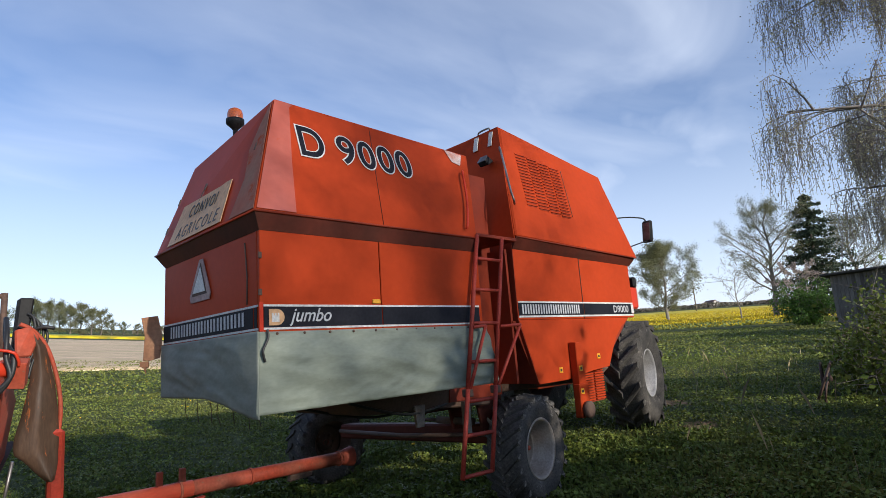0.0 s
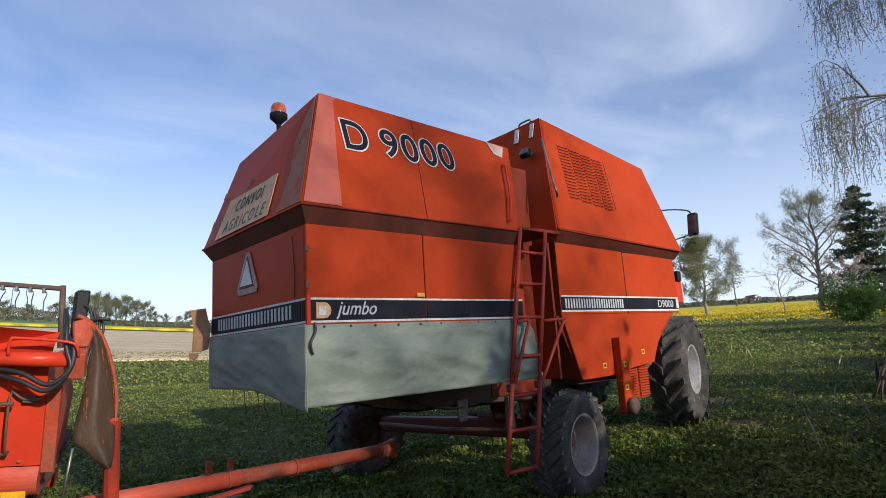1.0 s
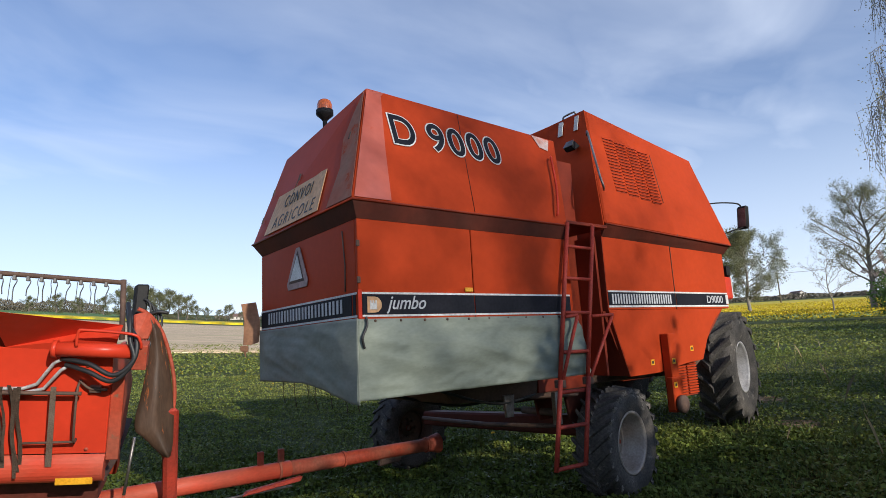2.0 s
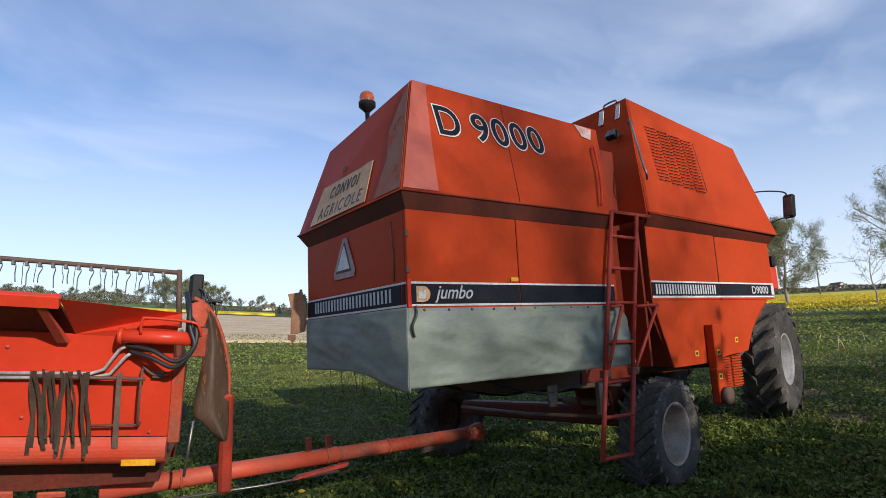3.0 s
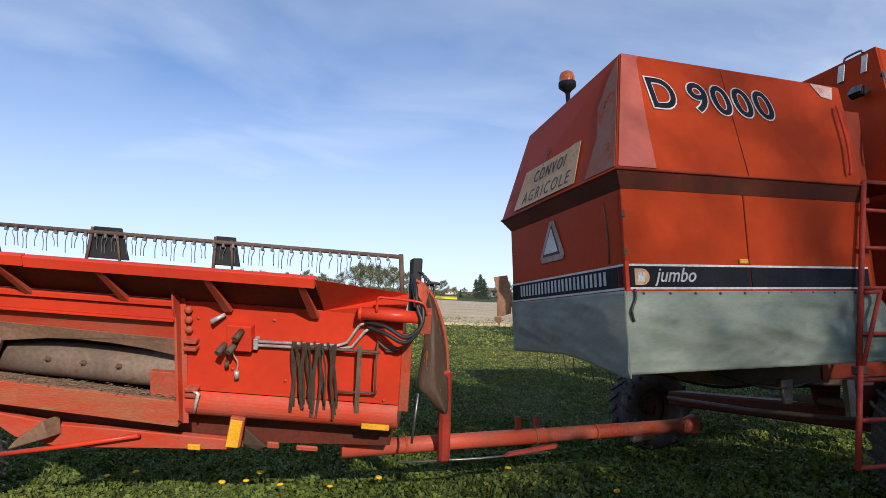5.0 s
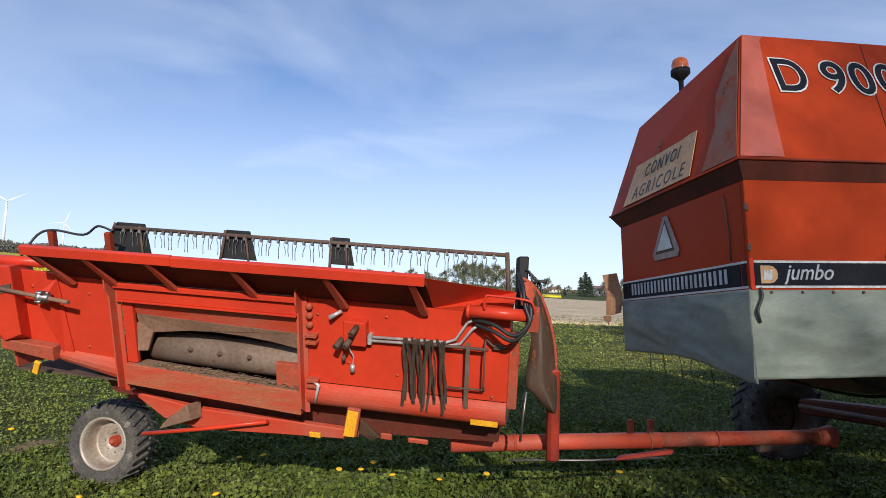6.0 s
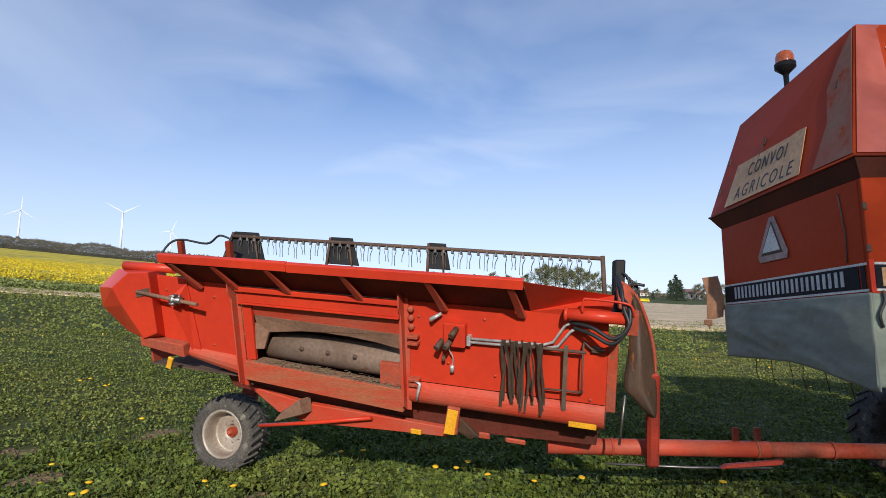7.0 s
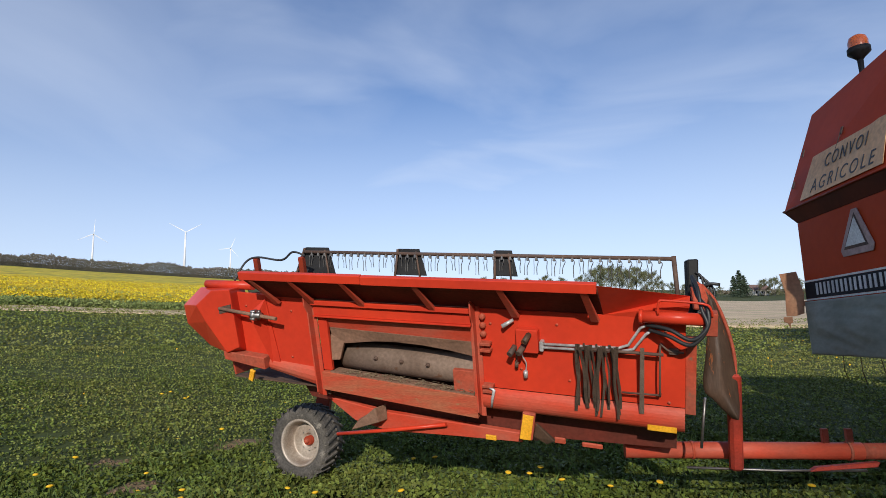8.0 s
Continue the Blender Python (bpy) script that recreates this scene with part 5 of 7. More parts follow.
for s0, s1, du in ((-0.84, 0.72, 0.0), (0.722, 1.78, -0.004)):
    bm = bmesh.new()
    hexa(bm, [hw(s0, -0.185 + du, 0.27), hw(s1, -0.185 + du, 0.27), hw(s1, -0.205 + du, 0.235), hw(s0, -0.205 + du, 0.235), hw(s0, -0.245 + du, 0.275), hw(s1, -0.245 + du, 0.275), hw(s1, -0.25 + du, 0.235), hw(s0, -0.25 + du, 0.235)], 0.004)
    part("lip_rim", bm, M["red"], lip)
for s in (-0.79, -0.28, 0.30, 0.86, 1.30, 1.66):
    bm = bmesh.new()
    hexa(bm, [hw(s, -0.185, 0.262), hw(s + 0.045, -0.185, 0.262), hw(s + 0.045, -0.17, 0.235), hw(s, -0.17, 0.235), hw(s - 0.03, 0.06, 0.035), hw(s + 0.02, 0.06, 0.035), hw(s + 0.02, 0.05, 0.0), hw(s - 0.03, 0.05, 0.0)], 0.004)
    part("lip_brace", bm, M["red_dusty"], lip)
# right end: sloping top cover
bm = bmesh.new()
prism(bm, [hw(-0.84, -0.235, 0.262), hw(-0.84, 0.02, 0.0), hw(SR, 0.03, 0.0), hw(SR - 0.02, -0.07, 0.03), hw(SR - 0.02, -0.10, -0.06)], NN * -0.012 + DN * 0.006, 0.002)
part("corner_sheet", bm, M["red"], header, "slanting red corner sheet")
# bolts over the wall
for s, u in ((-0.55, 0.10), (-0.30, 0.42), (-0.62, 0.47), (-1.22, 0.55), (-1.2, 0.1), (-0.1, 0.12), (1.55, 0.12), (2.0, 0.10), (2.2, 0.12), (1.6, 0.50), (2.05, 0.52), (2.2, 0.5)):
    bm = bmesh.new()
    lathe(bm, [(0.011, 0), (0.011, 0.006), (0.0, 0.008)], basis(hw(s, u, 0.0), NN, D), 6)
    part("bolt", bm, M["red_worn"], header)
# hinge ears and levers beside the right upright
for u in (0.07, 0.13, 0.19):
    bm = bmesh.new()
    lathe(bm, [(0.024, 0), (0.024, 0.02), (0.014, 0.026), (0.0, 0.028)], basis(hw(-0.05, u, 0.01), NN, D), 10)
    part("hinge_nut", bm, M["red_worn"], header)
for u in (0.24, 0.285, 0.54, 0.575):
    bm = bmesh.new()
    slab(bm, -0.105, -0.03, u, u + 0.02, 0.0, 0.06, 0.003)
    part("latch_ear", bm, M["red_worn"], header)
bm = bmesh.new()
tube(bm, [hw(-0.085, 0.555, 0.05), hw(-0.115, 0.565, 0.06), hw(-0.10, 0.63, 0.06), hw(-0.09, 0.69, 0.06)], [0.012, 0.013, 0.011, 0.008], 8)
part("latch_lever", bm, M["zinc"], header, "pale grey locking lever")
# valve block with plugs
bm = bmesh.new()
slab(bm, -0.435, -0.29, 0.125, 0.28, 0.0, 0.07, 0.006)
valve = part("valve_block", bm, M["red"], header, "red bracket with hydraulic couplings")
for s, u, c in ((-0.34, 0.235, "rust_and_shade"), (-0.28, 0.245, "rust_and_shade"), (-0.38, 0.155, "rust")):
    bm = bmesh.new()
    tube(bm, [hw(s, u, 0.06), hw(s + 0.02, u + 0.03, 0.13)], 0.022, 10)
    part("coupling", bm, M[c], valve)
bm = bmesh.new()
tube(bm, [hw(-0.27, 0.075, 0.03), hw(-0.20, 0.115, 0.06)], [0.012, 0.018], 8)
part("coupling_handle", bm, M["zinc"], valve, "bluish metal handle")
bm = bmesh.new()
tube(bm, curve_pts([hw(-0.33, 0.24, 0.08), hw(-0.325, 0.31, 0.05), hw(-0.345, 0.36, 0.04), hw(-0.335, 0.43, 0.03)], 5), 0.005, 5)
tube(bm, [hw(-0.335, 0.42, 0.03), hw(-0.335, 0.465, 0.03)], 0.016, 8)
part("cable_plug", bm, M["zinc"], valve, "dangling cable with a pale plug")
bm = bmesh.new()
tube(bm, curve_pts([hw(-0.28, 0.24, 0.08), hw(-0.285, 0.31, 0.05), hw(-0.28, 0.36, 0.04)], 5), 0.006, 5)
tube(bm, [hw(-0.28, 0.36, 0.04), hw(-0.275, 0.40, 0.03)], 0.014, 8)
part("cable_plug", bm, M["rust_and_shade"], valve)
# zinc pipes and hoses
for k, du in enumerate((0.0, 0.024)):
    bm = bmesh.new()
    tube(bm, [hw(-0.44, 0.225 + du, 0.03), hw(-0.93, 0.215 + du, 0.03), hw(-0.99 - 0.03 * k, 0.19 + du, 0.03), hw(-1.06 - 0.03 * k, 0.075 + du * 1.6, 0.04), hw(-1.10 - 0.02 * k, 0.05 + du * 1.5, 0.05)], 0.010, 8)
    part("hydraulic_pipe", bm, M["zinc"], header, "bent zinc-plated pipe")
bm = bmesh.new()
slab(bm, -0.465, -0.44, 0.205, 0.27, 0.0, 0.05, 0.003)
part("pipe_clamp", bm, M["zinc"], header)
for k in range(2):
    bm = bmesh.new()
    tube(bm, curve_pts([hw(-1.09 - 0.02 * k, 0.05 + 0.03 * k, 0.05), hw(-1.22, 0.05 + 0.04 * k, 0.11), hw(-1.34, 0.09 + 0.03 * k, 0.15), hw(-1.42, 0.02, 0.13), hw(-1.42 + 0.03 * k, -0.07, 0.08), hw(-1.37, -0.12 - 0.04 * k, 0.0), hw(-1.34, -0.20, -0.12)], 7), 0.013, 8)
    part("hydraulic_hose", bm, M["hose"], header, "looping black hydraulic hose")
bm = bmesh.new()
tube(bm, curve_pts([hw(-1.17, 0.17, 0.02), hw(-1.22, 0.21, 0.03), hw(-1.30, 0.215, 0.03)], 4), 0.008, 6)
box(bm, (-0.03, -0.02, -0.015), (0.03, 0.02, 0.015), 0.004, basis(hw(-1.245, 0.215, 0.02), D, DN))
part("hose_clip", bm, M["rust_and_shade"], header)
# lift cylinder with end bracket and guard rod
bm = bmesh.new()
tube(bm, [hw(-1.06, -0.005, 0.07), hw(-1.42, -0.005, 0.07)], 0.040, 14)
tube(bm, [hw(-1.055, -0.005, 0.07), hw(-1.075, -0.005, 0.07)], 0.048, 12)
cyl = part("lift_cylinder", bm, M["red"], header, "red hydraulic lift cylinder")
bm = bmesh.new()
slab(bm, -1.475, -1.40, -0.045, 0.085, 0.0, 0.09, 0.005)
part("cylinder_bracket", bm, M["red_worn"], cyl)
bm = bmesh.new()
tube(bm, curve_pts([hw(-1.16, -0.03, 0.10), hw(-1.165, -0.105, 0.10), hw(-1.20, -0.115, 0.10), hw(-1.40, -0.105, 0.10), hw(-1.44, -0.07, 0.10), hw(-1.445, -0.03, 0.09)], 4), 0.008, 6)
part("guard_rod", bm, M["red"], cyl)
# hook frame on the wall
bm = bmesh.new()
tube(bm, [hw(-0.69, 0.225, 0.06), hw(-1.19, 0.225, 0.06)], 0.011, 6)
tube(bm, curve_pts([hw(-1.17, 0.18, 0.0), hw(-1.17, 0.225, 0.06), hw(-1.17, 0.47, 0.06), hw(-1.17, 0.495, 0.0)], 3), 0.007, 6)
tube(bm, [hw(-0.95, 0.49, 0.05), hw(-1.17, 0.485, 0.05)], 0.007, 6)
part("hook_frame", bm, M["rust_and_shade"], header, "rusty rod rack")
# yellow markers
for s0, s1, u0, u1 in ((-1.265, -1.095, 0.688, 0.732),):
    bm = bmesh.new()
    slab(bm, s0, s1, u0, u1, 0.012, 0.03, 0.003)
    part("reflector", bm, M["yellow_reflector"], header, "yellow reflector strip")
# left side: drive gusset, shaft, chain guard, foot bracket
bm = bmesh.new()
prism(bm, [hw(1.79, 0.03, 0.0), hw(1.93, 0.145, 0.07), hw(1.86, 0.20, 0.10), hw(1.80, 0.60, 0.0), hw(1.72, 0.60, 0.0)], NN * 0.012 + D * -0.004, 0.002)
gus = part("drive_gusset", bm, M["red"], header, "red triangular drive bracket")
bm = bmesh.new()
tube(bm, [hw(2.19, 0.10, 0.105), hw(1.60, 0.145, 0.13)], 0.016, 10)
part("drive_shaft", bm, M["dustpan"], gus)
bm = bmesh.new()
lathe(bm, [(0.0, 0), (0.05, 0), (0.05, 0.02), (0.028, 0.025), (0.028, 0.07), (0.016, 0.075), (0, 0.075)], basis(hw(1.82, 0.13, 0.122), -D, DN), 14)
for a in range(4):
    t = a * math.pi / 2 + 0.5
    lathe(bm, [(0.013, -0.01), (0.013, 0.035), (0, 0.035)], basis(hw(1.82, 0.13 + 0.04 * math.sin(t), 0.122 + 0.04 * math.cos(t)), -D, DN), 6)
part("shaft_bearing", bm, M["steel"], gus)
bm = bmesh.new()
loft(bm, [hw(s, u, 0.10) for s, u in ((2.06, -0.06), (2.25, -0.045), (2.45, 0.09), (2.374, 0.22), (2.19, 0.48), (2.05, 0.42))],
     [hw(s, u, -0.12) for s, u in ((2.10, -0.03), (2.60, 0.0), (2.84, 0.17), (2.835, 0.34), (2.60, 0.53), (2.10, 0.56))], 0.010)
guard = part("chain_guard", bm, M["red"], header, "boxy red drive guard")
# flat dark plate on the guard's face, drawn for the unlit shaft hole
bm = bmesh.new()
prism(bm, [hw(2.065, 0.06, 0.102), hw(2.20, 0.092, 0.102), hw(2.20, 0.147, 0.102), hw(2.075, 0.115, 0.102)], NN * 0.004)
part("guard_opening", bm, M["rust_and_shade"], guard)
bm = bmesh.new()
prism(bm, [hw(1.83, 0.50, 0.0), hw(2.25, 0.475, 0.0), hw(2.25, 0.545, 0.0), hw(1.83, 0.60, 0.0)], NN * 0.09, 0.006)
part("foot_bracket", bm, M["red_worn"], header)
bm = bmesh.new()
box(bm, (-0.025, -0.055, -0.012), (0.025, 0.055, 0.012), 0.004, basis(hw(1.98, 0.66, 0.08), D - DN * 0.4, DN))
part("reflector", bm, M["yellow_reflector"], header)
bm = bmesh.new()
tube(bm, [hw(1.95, -0.05, -0.06), hw(2.45, -0.05, -0.06)], 0.04, 12)
part("end_pipe", bm, M["red"], header)
bm = bmesh.new()
tube(bm, [hw(2.30, -0.05, -0.3), hw(2.02, -0.06, -0.1)], 0.035, 10)
part("end_pipe", bm, M["red"], header)

# ---- reel ----
R0, R1 = Vector((-1.09, 1.25, 2.091)), Vector((-4.28, 2.09, 2.415))
RD = (R1 - R0).normalized()
reel = part("reel_bar", bmesh.new(), M["rust_and_shade"], header)
bm = bmesh.new()
tube(bm, [R0, R1], 0.016, 10)
bm.to_mesh(reel.data)
bm.free()
tagged(reel, label="rusty reel bar with spring tines")
RL = (R1 - R0).length
n_t = 44
for i in range(n_t):
    p = R0 + RD * (0.10 + i * (RL - 0.2) / (n_t - 1))
    sw = 0.008 * math.sin(i * 1.7)
    bm = bmesh.new()
    ln = 0.15 + 0.02 * math.sin(i * 2.9)
    box(bm, (-0.009, -0.014, -0.010), (0.009, 0.014, 0.038), 0.003, basis(p, RD, (0, 0, 1)) @ pose(0, 0, 0, 90))
    tube(bm, curve_pts([p + Vector((0, 0, -0.02)), p + Vector((0.012, -0.022, -0.045)), p + Vector((sw, 0.0, -0.09)), p + Vector((sw * 1.4, 0.015, -ln))], 3), 0.0034, 4)
    if i % 3:
        tube(bm, curve_pts([p + RD * 0.02 + Vector((0, 0, -0.02)), p + RD * 0.024 + Vector((0.0, -0.02, -0.05)), p + RD * 0.022 + Vector((sw, 0.0, -0.09)), p + RD * 0.026 + Vector((sw, 0.015, -ln))], 3), 0.0030, 4)
    part("tine", bm, M["tine"], reel)
for a0, a1, b0, b1, h in ((0.01, 0.27, -0.10, 0.36, 0.27), (1.01, 1.22, 0.97, 1.29, 0.24), (1.92, 2.07, 1.90, 2.11, 0.22)):
    top, low = R1 - RD * a0 + Vector((0, 0.03, 0.05)), R1 + Vector((0, 0.01, 0.05 - h))
    bm = bmesh.new()
    prism(bm, [top, R1 - RD * a1 + Vector((0, 0.03, 0.05)), low - RD * b1, low - RD * b0], (0, 0.02, 0), 0.003)
    plate = part("reel_plate", bm, M["black"], reel, "black reel deflector plate")
    bm = bmesh.new()
    tube(bm, [top + Vector((0, -0.02, -0.01)), low - RD * (b0 + 0.01) + Vector((0, -0.02, -0.04))], 0.012, 6)
    part("reel_spoke", bm, M["rust_and_shade"], reel)
    bm = bmesh.new()
    tube(bm, [R1 - RD * (a1 - 0.03) + Vector((0, 0.0, 0.02)), low - RD * (b1 - 0.06) + Vector((0, -0.02, -0.04))], 0.009, 6)
    part("reel_spoke", bm, M["rust_and_shade"], reel)
# end of the reel: post, arm, far frame
bm = bmesh.new()
tube(bm, [R0 + Vector((0, 0, 0.02)), R0 + Vector((0.0, -0.02, -0.38))], 0.018, 8)
part("reel_end_post", bm, M["rust_and_shade"], reel)
bm = bmesh.new()
hexa(bm, [Vector(p) for p in ((-1.06, 1.12, 1.62), (-0.99, 1.12, 1.62), (-0.99, 1.20, 1.62), (-1.06, 1.20, 1.62), (-1.03, 1.13, 2.07), (-0.95, 1.13, 2.07), (-0.95, 1.22, 2.07), (-1.03, 1.22, 2.07))], 0.010)
arm = part("reel_arm", bm, M["black"], header, "blackened reel arm end with cables")
for k in range(4):
    bm = bmesh.new()
    q = Vector((-0.985 + 0.012 * k, 1.12, 1.97 - 0.02 * k))
    tube(bm, curve_pts([q, q + Vector((0.03 + 0.008 * k, -0.02, -0.03)), q + Vector((0.035 + 0.01 * k, -0.04, -0.12)), q + Vector((0.0, -0.07, -0.22)), q + Vector((-0.06 + 0.01 * k, -0.1, -0.34))], 5), 0.008, 6)
    part("cable", bm, M["hose"], arm)
bm = bmesh.new()
tube(bm, curve_pts([(-0.97, 1.1, 1.86), (-0.91, 1.06, 1.88), (-0.85, 1.05, 1.87)], 3), 0.012, 6)
part("wire_end", bm, M["hose"], arm)
for s, lean in ((2.10, 0.10), (1.62, 0.0)):
    bm = bmesh.new()
    p = hw(s, -0.10, -0.35)
    slab(bm, s, s + 0.045, -0.23 + lean * 0.2, 0.02, -0.36, -0.31, 0.006)
    part("reel_support", bm, M["orange_dark"], header)
bm = bmesh.new()
tube(bm, curve_pts([hw(2.28, -0.04, -0.2), hw(2.22, -0.18, -0.3), hw(2.10, -0.22, -0.33), hw(1.85, -0.20, -0.33), hw(1.72, -0.27, -0.33), hw(1.60, -0.24, -0.33)], 5), 0.010, 6)
part("hydraulic_hose", bm, M["hose"], header)

# ---- crop divider at the right end ----
bm = bmesh.new()
LEFT = ((1.86, -0.985), (1.75, -0.965), (1.55, -0.965), (1.35, -0.998), (1.22, -1.028), (1.14, -1.03), (1.105, -1.005), (1.085, -0.965), (1.04, -0.94), (0.955, -0.86))
RIGHT = ((1.86, -0.955), (1.75, -0.885), (1.55, -0.835), (1.35, -0.81), (1.22, -0.80), (1.14, -0.80), (1.105, -0.80), (1.085, -0.80), (1.04, -0.80), (0.955, -0.815))
rows_d = 26
fr, bk = [], []
for j in range(rows_d + 1):
    z = 1.86 - (1.86 - 0.955) * j / rows_d
    l = float(np.interp(-z, [-a for a, b in LEFT], [b for a, b in LEFT]))
    r = float(np.interp(-z, [-a for a, b in RIGHT], [b for a, b in RIGHT]))
    for i in range(9):
        u = i / 8
        y = 1.06 - 0.062 * max(0.0, 1.0 - abs(u - 0.42) / 0.5) ** 0.8 + 0.02 * noise.noise((u * 3, z * 4, 3.0)) - 0.02 * (1.5 - z)
        fr.append(bm.verts.new((l + (r - l) * u, y, z)))
        bk.append(bm.verts.new((l + (r - l) * u, y + 0.01, z)))
for j in range(rows_d):
    for i in range(8):
        a, b, c, d = j * 9 + i, j * 9 + i + 1, (j + 1) * 9 + i + 1, (j + 1) * 9 + i
        bm.faces.new((fr[d], fr[c], fr[b], fr[a]))
        bm.faces.new((bk[a], bk[b], bk[c], bk[d]))
for i in range(8):
    bm.faces.new((fr[i], fr[i + 1], bk[i + 1], bk[i]))
    k = rows_d * 9 + i
    bm.faces.new((fr[k + 1], fr[k], bk[k], bk[k + 1]))
for j in range(rows_d):
    a, b = j * 9, (j + 1) * 9
    bm.faces.new((fr[a], bk[a], bk[b], fr[b]))
    bm.faces.new((bk[a + 8], fr[a + 8], fr[b + 8], bk[b + 8]))
div = part("crop_divider", bm, M["rust"], header, "rusty brown sheet-metal crop divider", True)
bm = bmesh.new()
tube(bm, curve_pts([(-1.03, 1.06, 1.90), (-0.96, 1.07, 1.86), (-0.88, 1.08, 1.75), (-0.818, 1.08, 1.55), (-0.793, 1.08, 1.35), (-0.81, 1.09, 1.15), (-0.85, 1.10, 1.0)], 5), 0.013, 8)
part("divider_bow", bm, M["red_worn"], div)
bm = bmesh.new()
prism(bm, [(-1.06, 1.00, 1.86), (-0.98, 1.00, 1.88), (-0.93, 1.02, 1.82), (-0.97, 1.02, 1.70), (-1.05, 1.00, 1.70)], (0.0, 0.05, 0.0), 0.008)
part("divider_top", bm, M["red_worn"], div)
bm = bmesh.new()
tube(bm, [(-1.03, 1.03, 1.10), (-1.07, 1.08, 0.76)], 0.010, 6)
part("divider_rod", bm, M["steel"], div)
bm = bmesh.new()
slab(bm, SR - 0.06, SR, 0.14, 0.62, -0.06, -0.01, 0.004)
part("end_flange", bm, M["red_worn"], header)

# ---- trailer ----
trailer = thing("header_trailer", (-1.5, 1.5, 0.0), "red tubular trailer carrying the header, with a long drawbar", "trailer")
T0, T1 = Vector((-1.50, 1.544, 0.664)), Vector((1.62, 1.48, 0.635))
bm = bmesh.new()
tube(bm, [T0, T0.lerp(T1, 0.538)], 0.062, 18)
part("drawbar", bm, M["red_dusty"], trailer, "scuffed red drawbar tube")
bm = bmesh.new()
tube(bm, [T0.lerp(T1, 0.538), T0.lerp(T1, 0.97)], 0.058, 18)
tube(bm, [T0.lerp(T1, 0.97), T1 + Vector((0.03, 0.0, 0.0))], [0.062, 0.092], 18)
part("drawbar_inner", bm, M["red_worn"], trailer)
for f in (0.155, 0.506, 0.686, 0.962):
    bm = bmesh.new()
    tube(bm, [T0.lerp(T1, f), T0.lerp(T1, f + 0.006)], 0.068, 18)
    part("drawbar_collar", bm, M["red_worn"], trailer)
for f in (0.462, 0.515):
    bm = bmesh.new()
    p = T0.lerp(T1, f)
    box(bm, p + Vector((-0.022, -0.02, 0.04)), p + Vector((0.022, 0.02, 0.16)), 0.005)
    part("drawbar_lug", bm, M["red_worn"], trailer)
bm = bmesh.new()
p = T0.lerp(T1, 0.506)
hexa(bm, [p + Vector(q) for q in ((-0.30, -0.075, -0.13), (0.16, -0.075, -0.10), (0.16, -0.02, -0.10), (-0.30, -0.02, -0.13), (-0.25, -0.075, -0.10), (0.18, -0.075, -0.065), (0.18, -0.02, -0.065), (-0.25, -0.02, -0.10))], 0.004)
part("drawbar_plate", bm, M["ladder"], trailer)
bm = bmesh.new()
tube(bm, [p + Vector((-1.15, -0.05, -0.10)), p + Vector((-0.5, -0.05, -0.125)), p + Vector((0.1, -0.04, -0.13))], 0.009, 6)
part("brake_rod", bm, M["steel"], trailer, "thin bare steel brake rod")
bm = bmesh.new()
p = T0.lerp(T1, 0.83)
hexa(bm, [p + Vector(q) for q in ((-0.10, -0.03, -0.11), (0.12, -0.03, -0.10), (0.12, 0.03, -0.10), (-0.10, 0.03, -0.11), (-0.08, -0.03, -0.05), (0.14, -0.03, -0.05), (0.14, 0.03, -0.05), (-0.08, 0.03, -0.05))], 0.01)
part("coupling_plate", bm, M["rust_and_shade"], trailer)
# upright post on the drawbar
bm = bmesh.new()
hexa(bm, [Vector(p) for p in ((-0.775, 1.40, 0.53), (-0.685, 1.40, 0.53), (-0.685, 1.48, 0.53), (-0.775, 1.48, 0.53), (-0.86, 1.03, 1.25), (-0.77, 1.03, 1.25), (-0.77, 1.11, 1.25), (-0.86, 1.11, 1.25))], 0.02)
box(bm, (-0.85, 1.05, 1.24), (-0.82, 1.09, 1.33), 0.004)
part("support_post", bm, M["ladder"], trailer, "stout red support post")
# chassis under the header
# beam under the header, given its shade by the darker orange
bm = bmesh.new()
hexa(bm, [hw(-1.3, 0.82, -0.50), hw(1.95, 0.86, -0.50), hw(1.95, 0.86, -0.62), hw(-1.3, 0.82, -0.62), hw(-1.3, 0.98, -0.50), hw(1.95, 1.0, -0.50), hw(1.95, 1.0, -0.62), hw(-1.3, 0.98, -0.62)], 0.01)
part("chassis_beam", bm, M["orange_dark"], trailer, "red chassis beam, darkened as if shaded")
for s0, s1, u0, u1, n0, n1, mt_ in ((-0.80, -0.66, 0.965, 1.0, -0.14, -0.12, "red_worn"), (-0.55, -0.47, 0.955, 1.0, -0.14, -0.12, "red_worn"), (-0.36, -0.28, 0.955, 1.0, -0.13, -0.12, "dustpan")):
    bm = bmesh.new()
    slab(bm, s0, s1, u0, u1, n0, n1, 0.008)
    part("chassis_plate", bm, M[mt_], trailer)
bm = bmesh.new()
prism(bm, [hw(1.42, 0.87, -0.12), hw(0.88, 0.94, -0.12), hw(0.18, 0.95, -0.12), hw(-0.26, 0.96, -0.12), hw(-0.24, 1.03, -0.12), hw(0.30, 1.06, -0.12), hw(0.86, 1.10, -0.12), hw(1.16, 1.05, -0.12)], NN * -0.05, 0.006)
part("axle_gusset", bm, M["red_dusty"], trailer, "tapering worn red gusset")
bm = bmesh.new()
hexa(bm, [hw(1.10, 1.03, -0.02), hw(0.90, 0.86, -0.02), hw(0.85, 0.87, -0.12), hw(1.12, 1.03, -0.12), hw(1.14, 1.08, -0.02), hw(0.88, 0.98, -0.02), hw(0.85, 1.0, -0.12), hw(1.14, 1.09, -0.12)], 0.006)
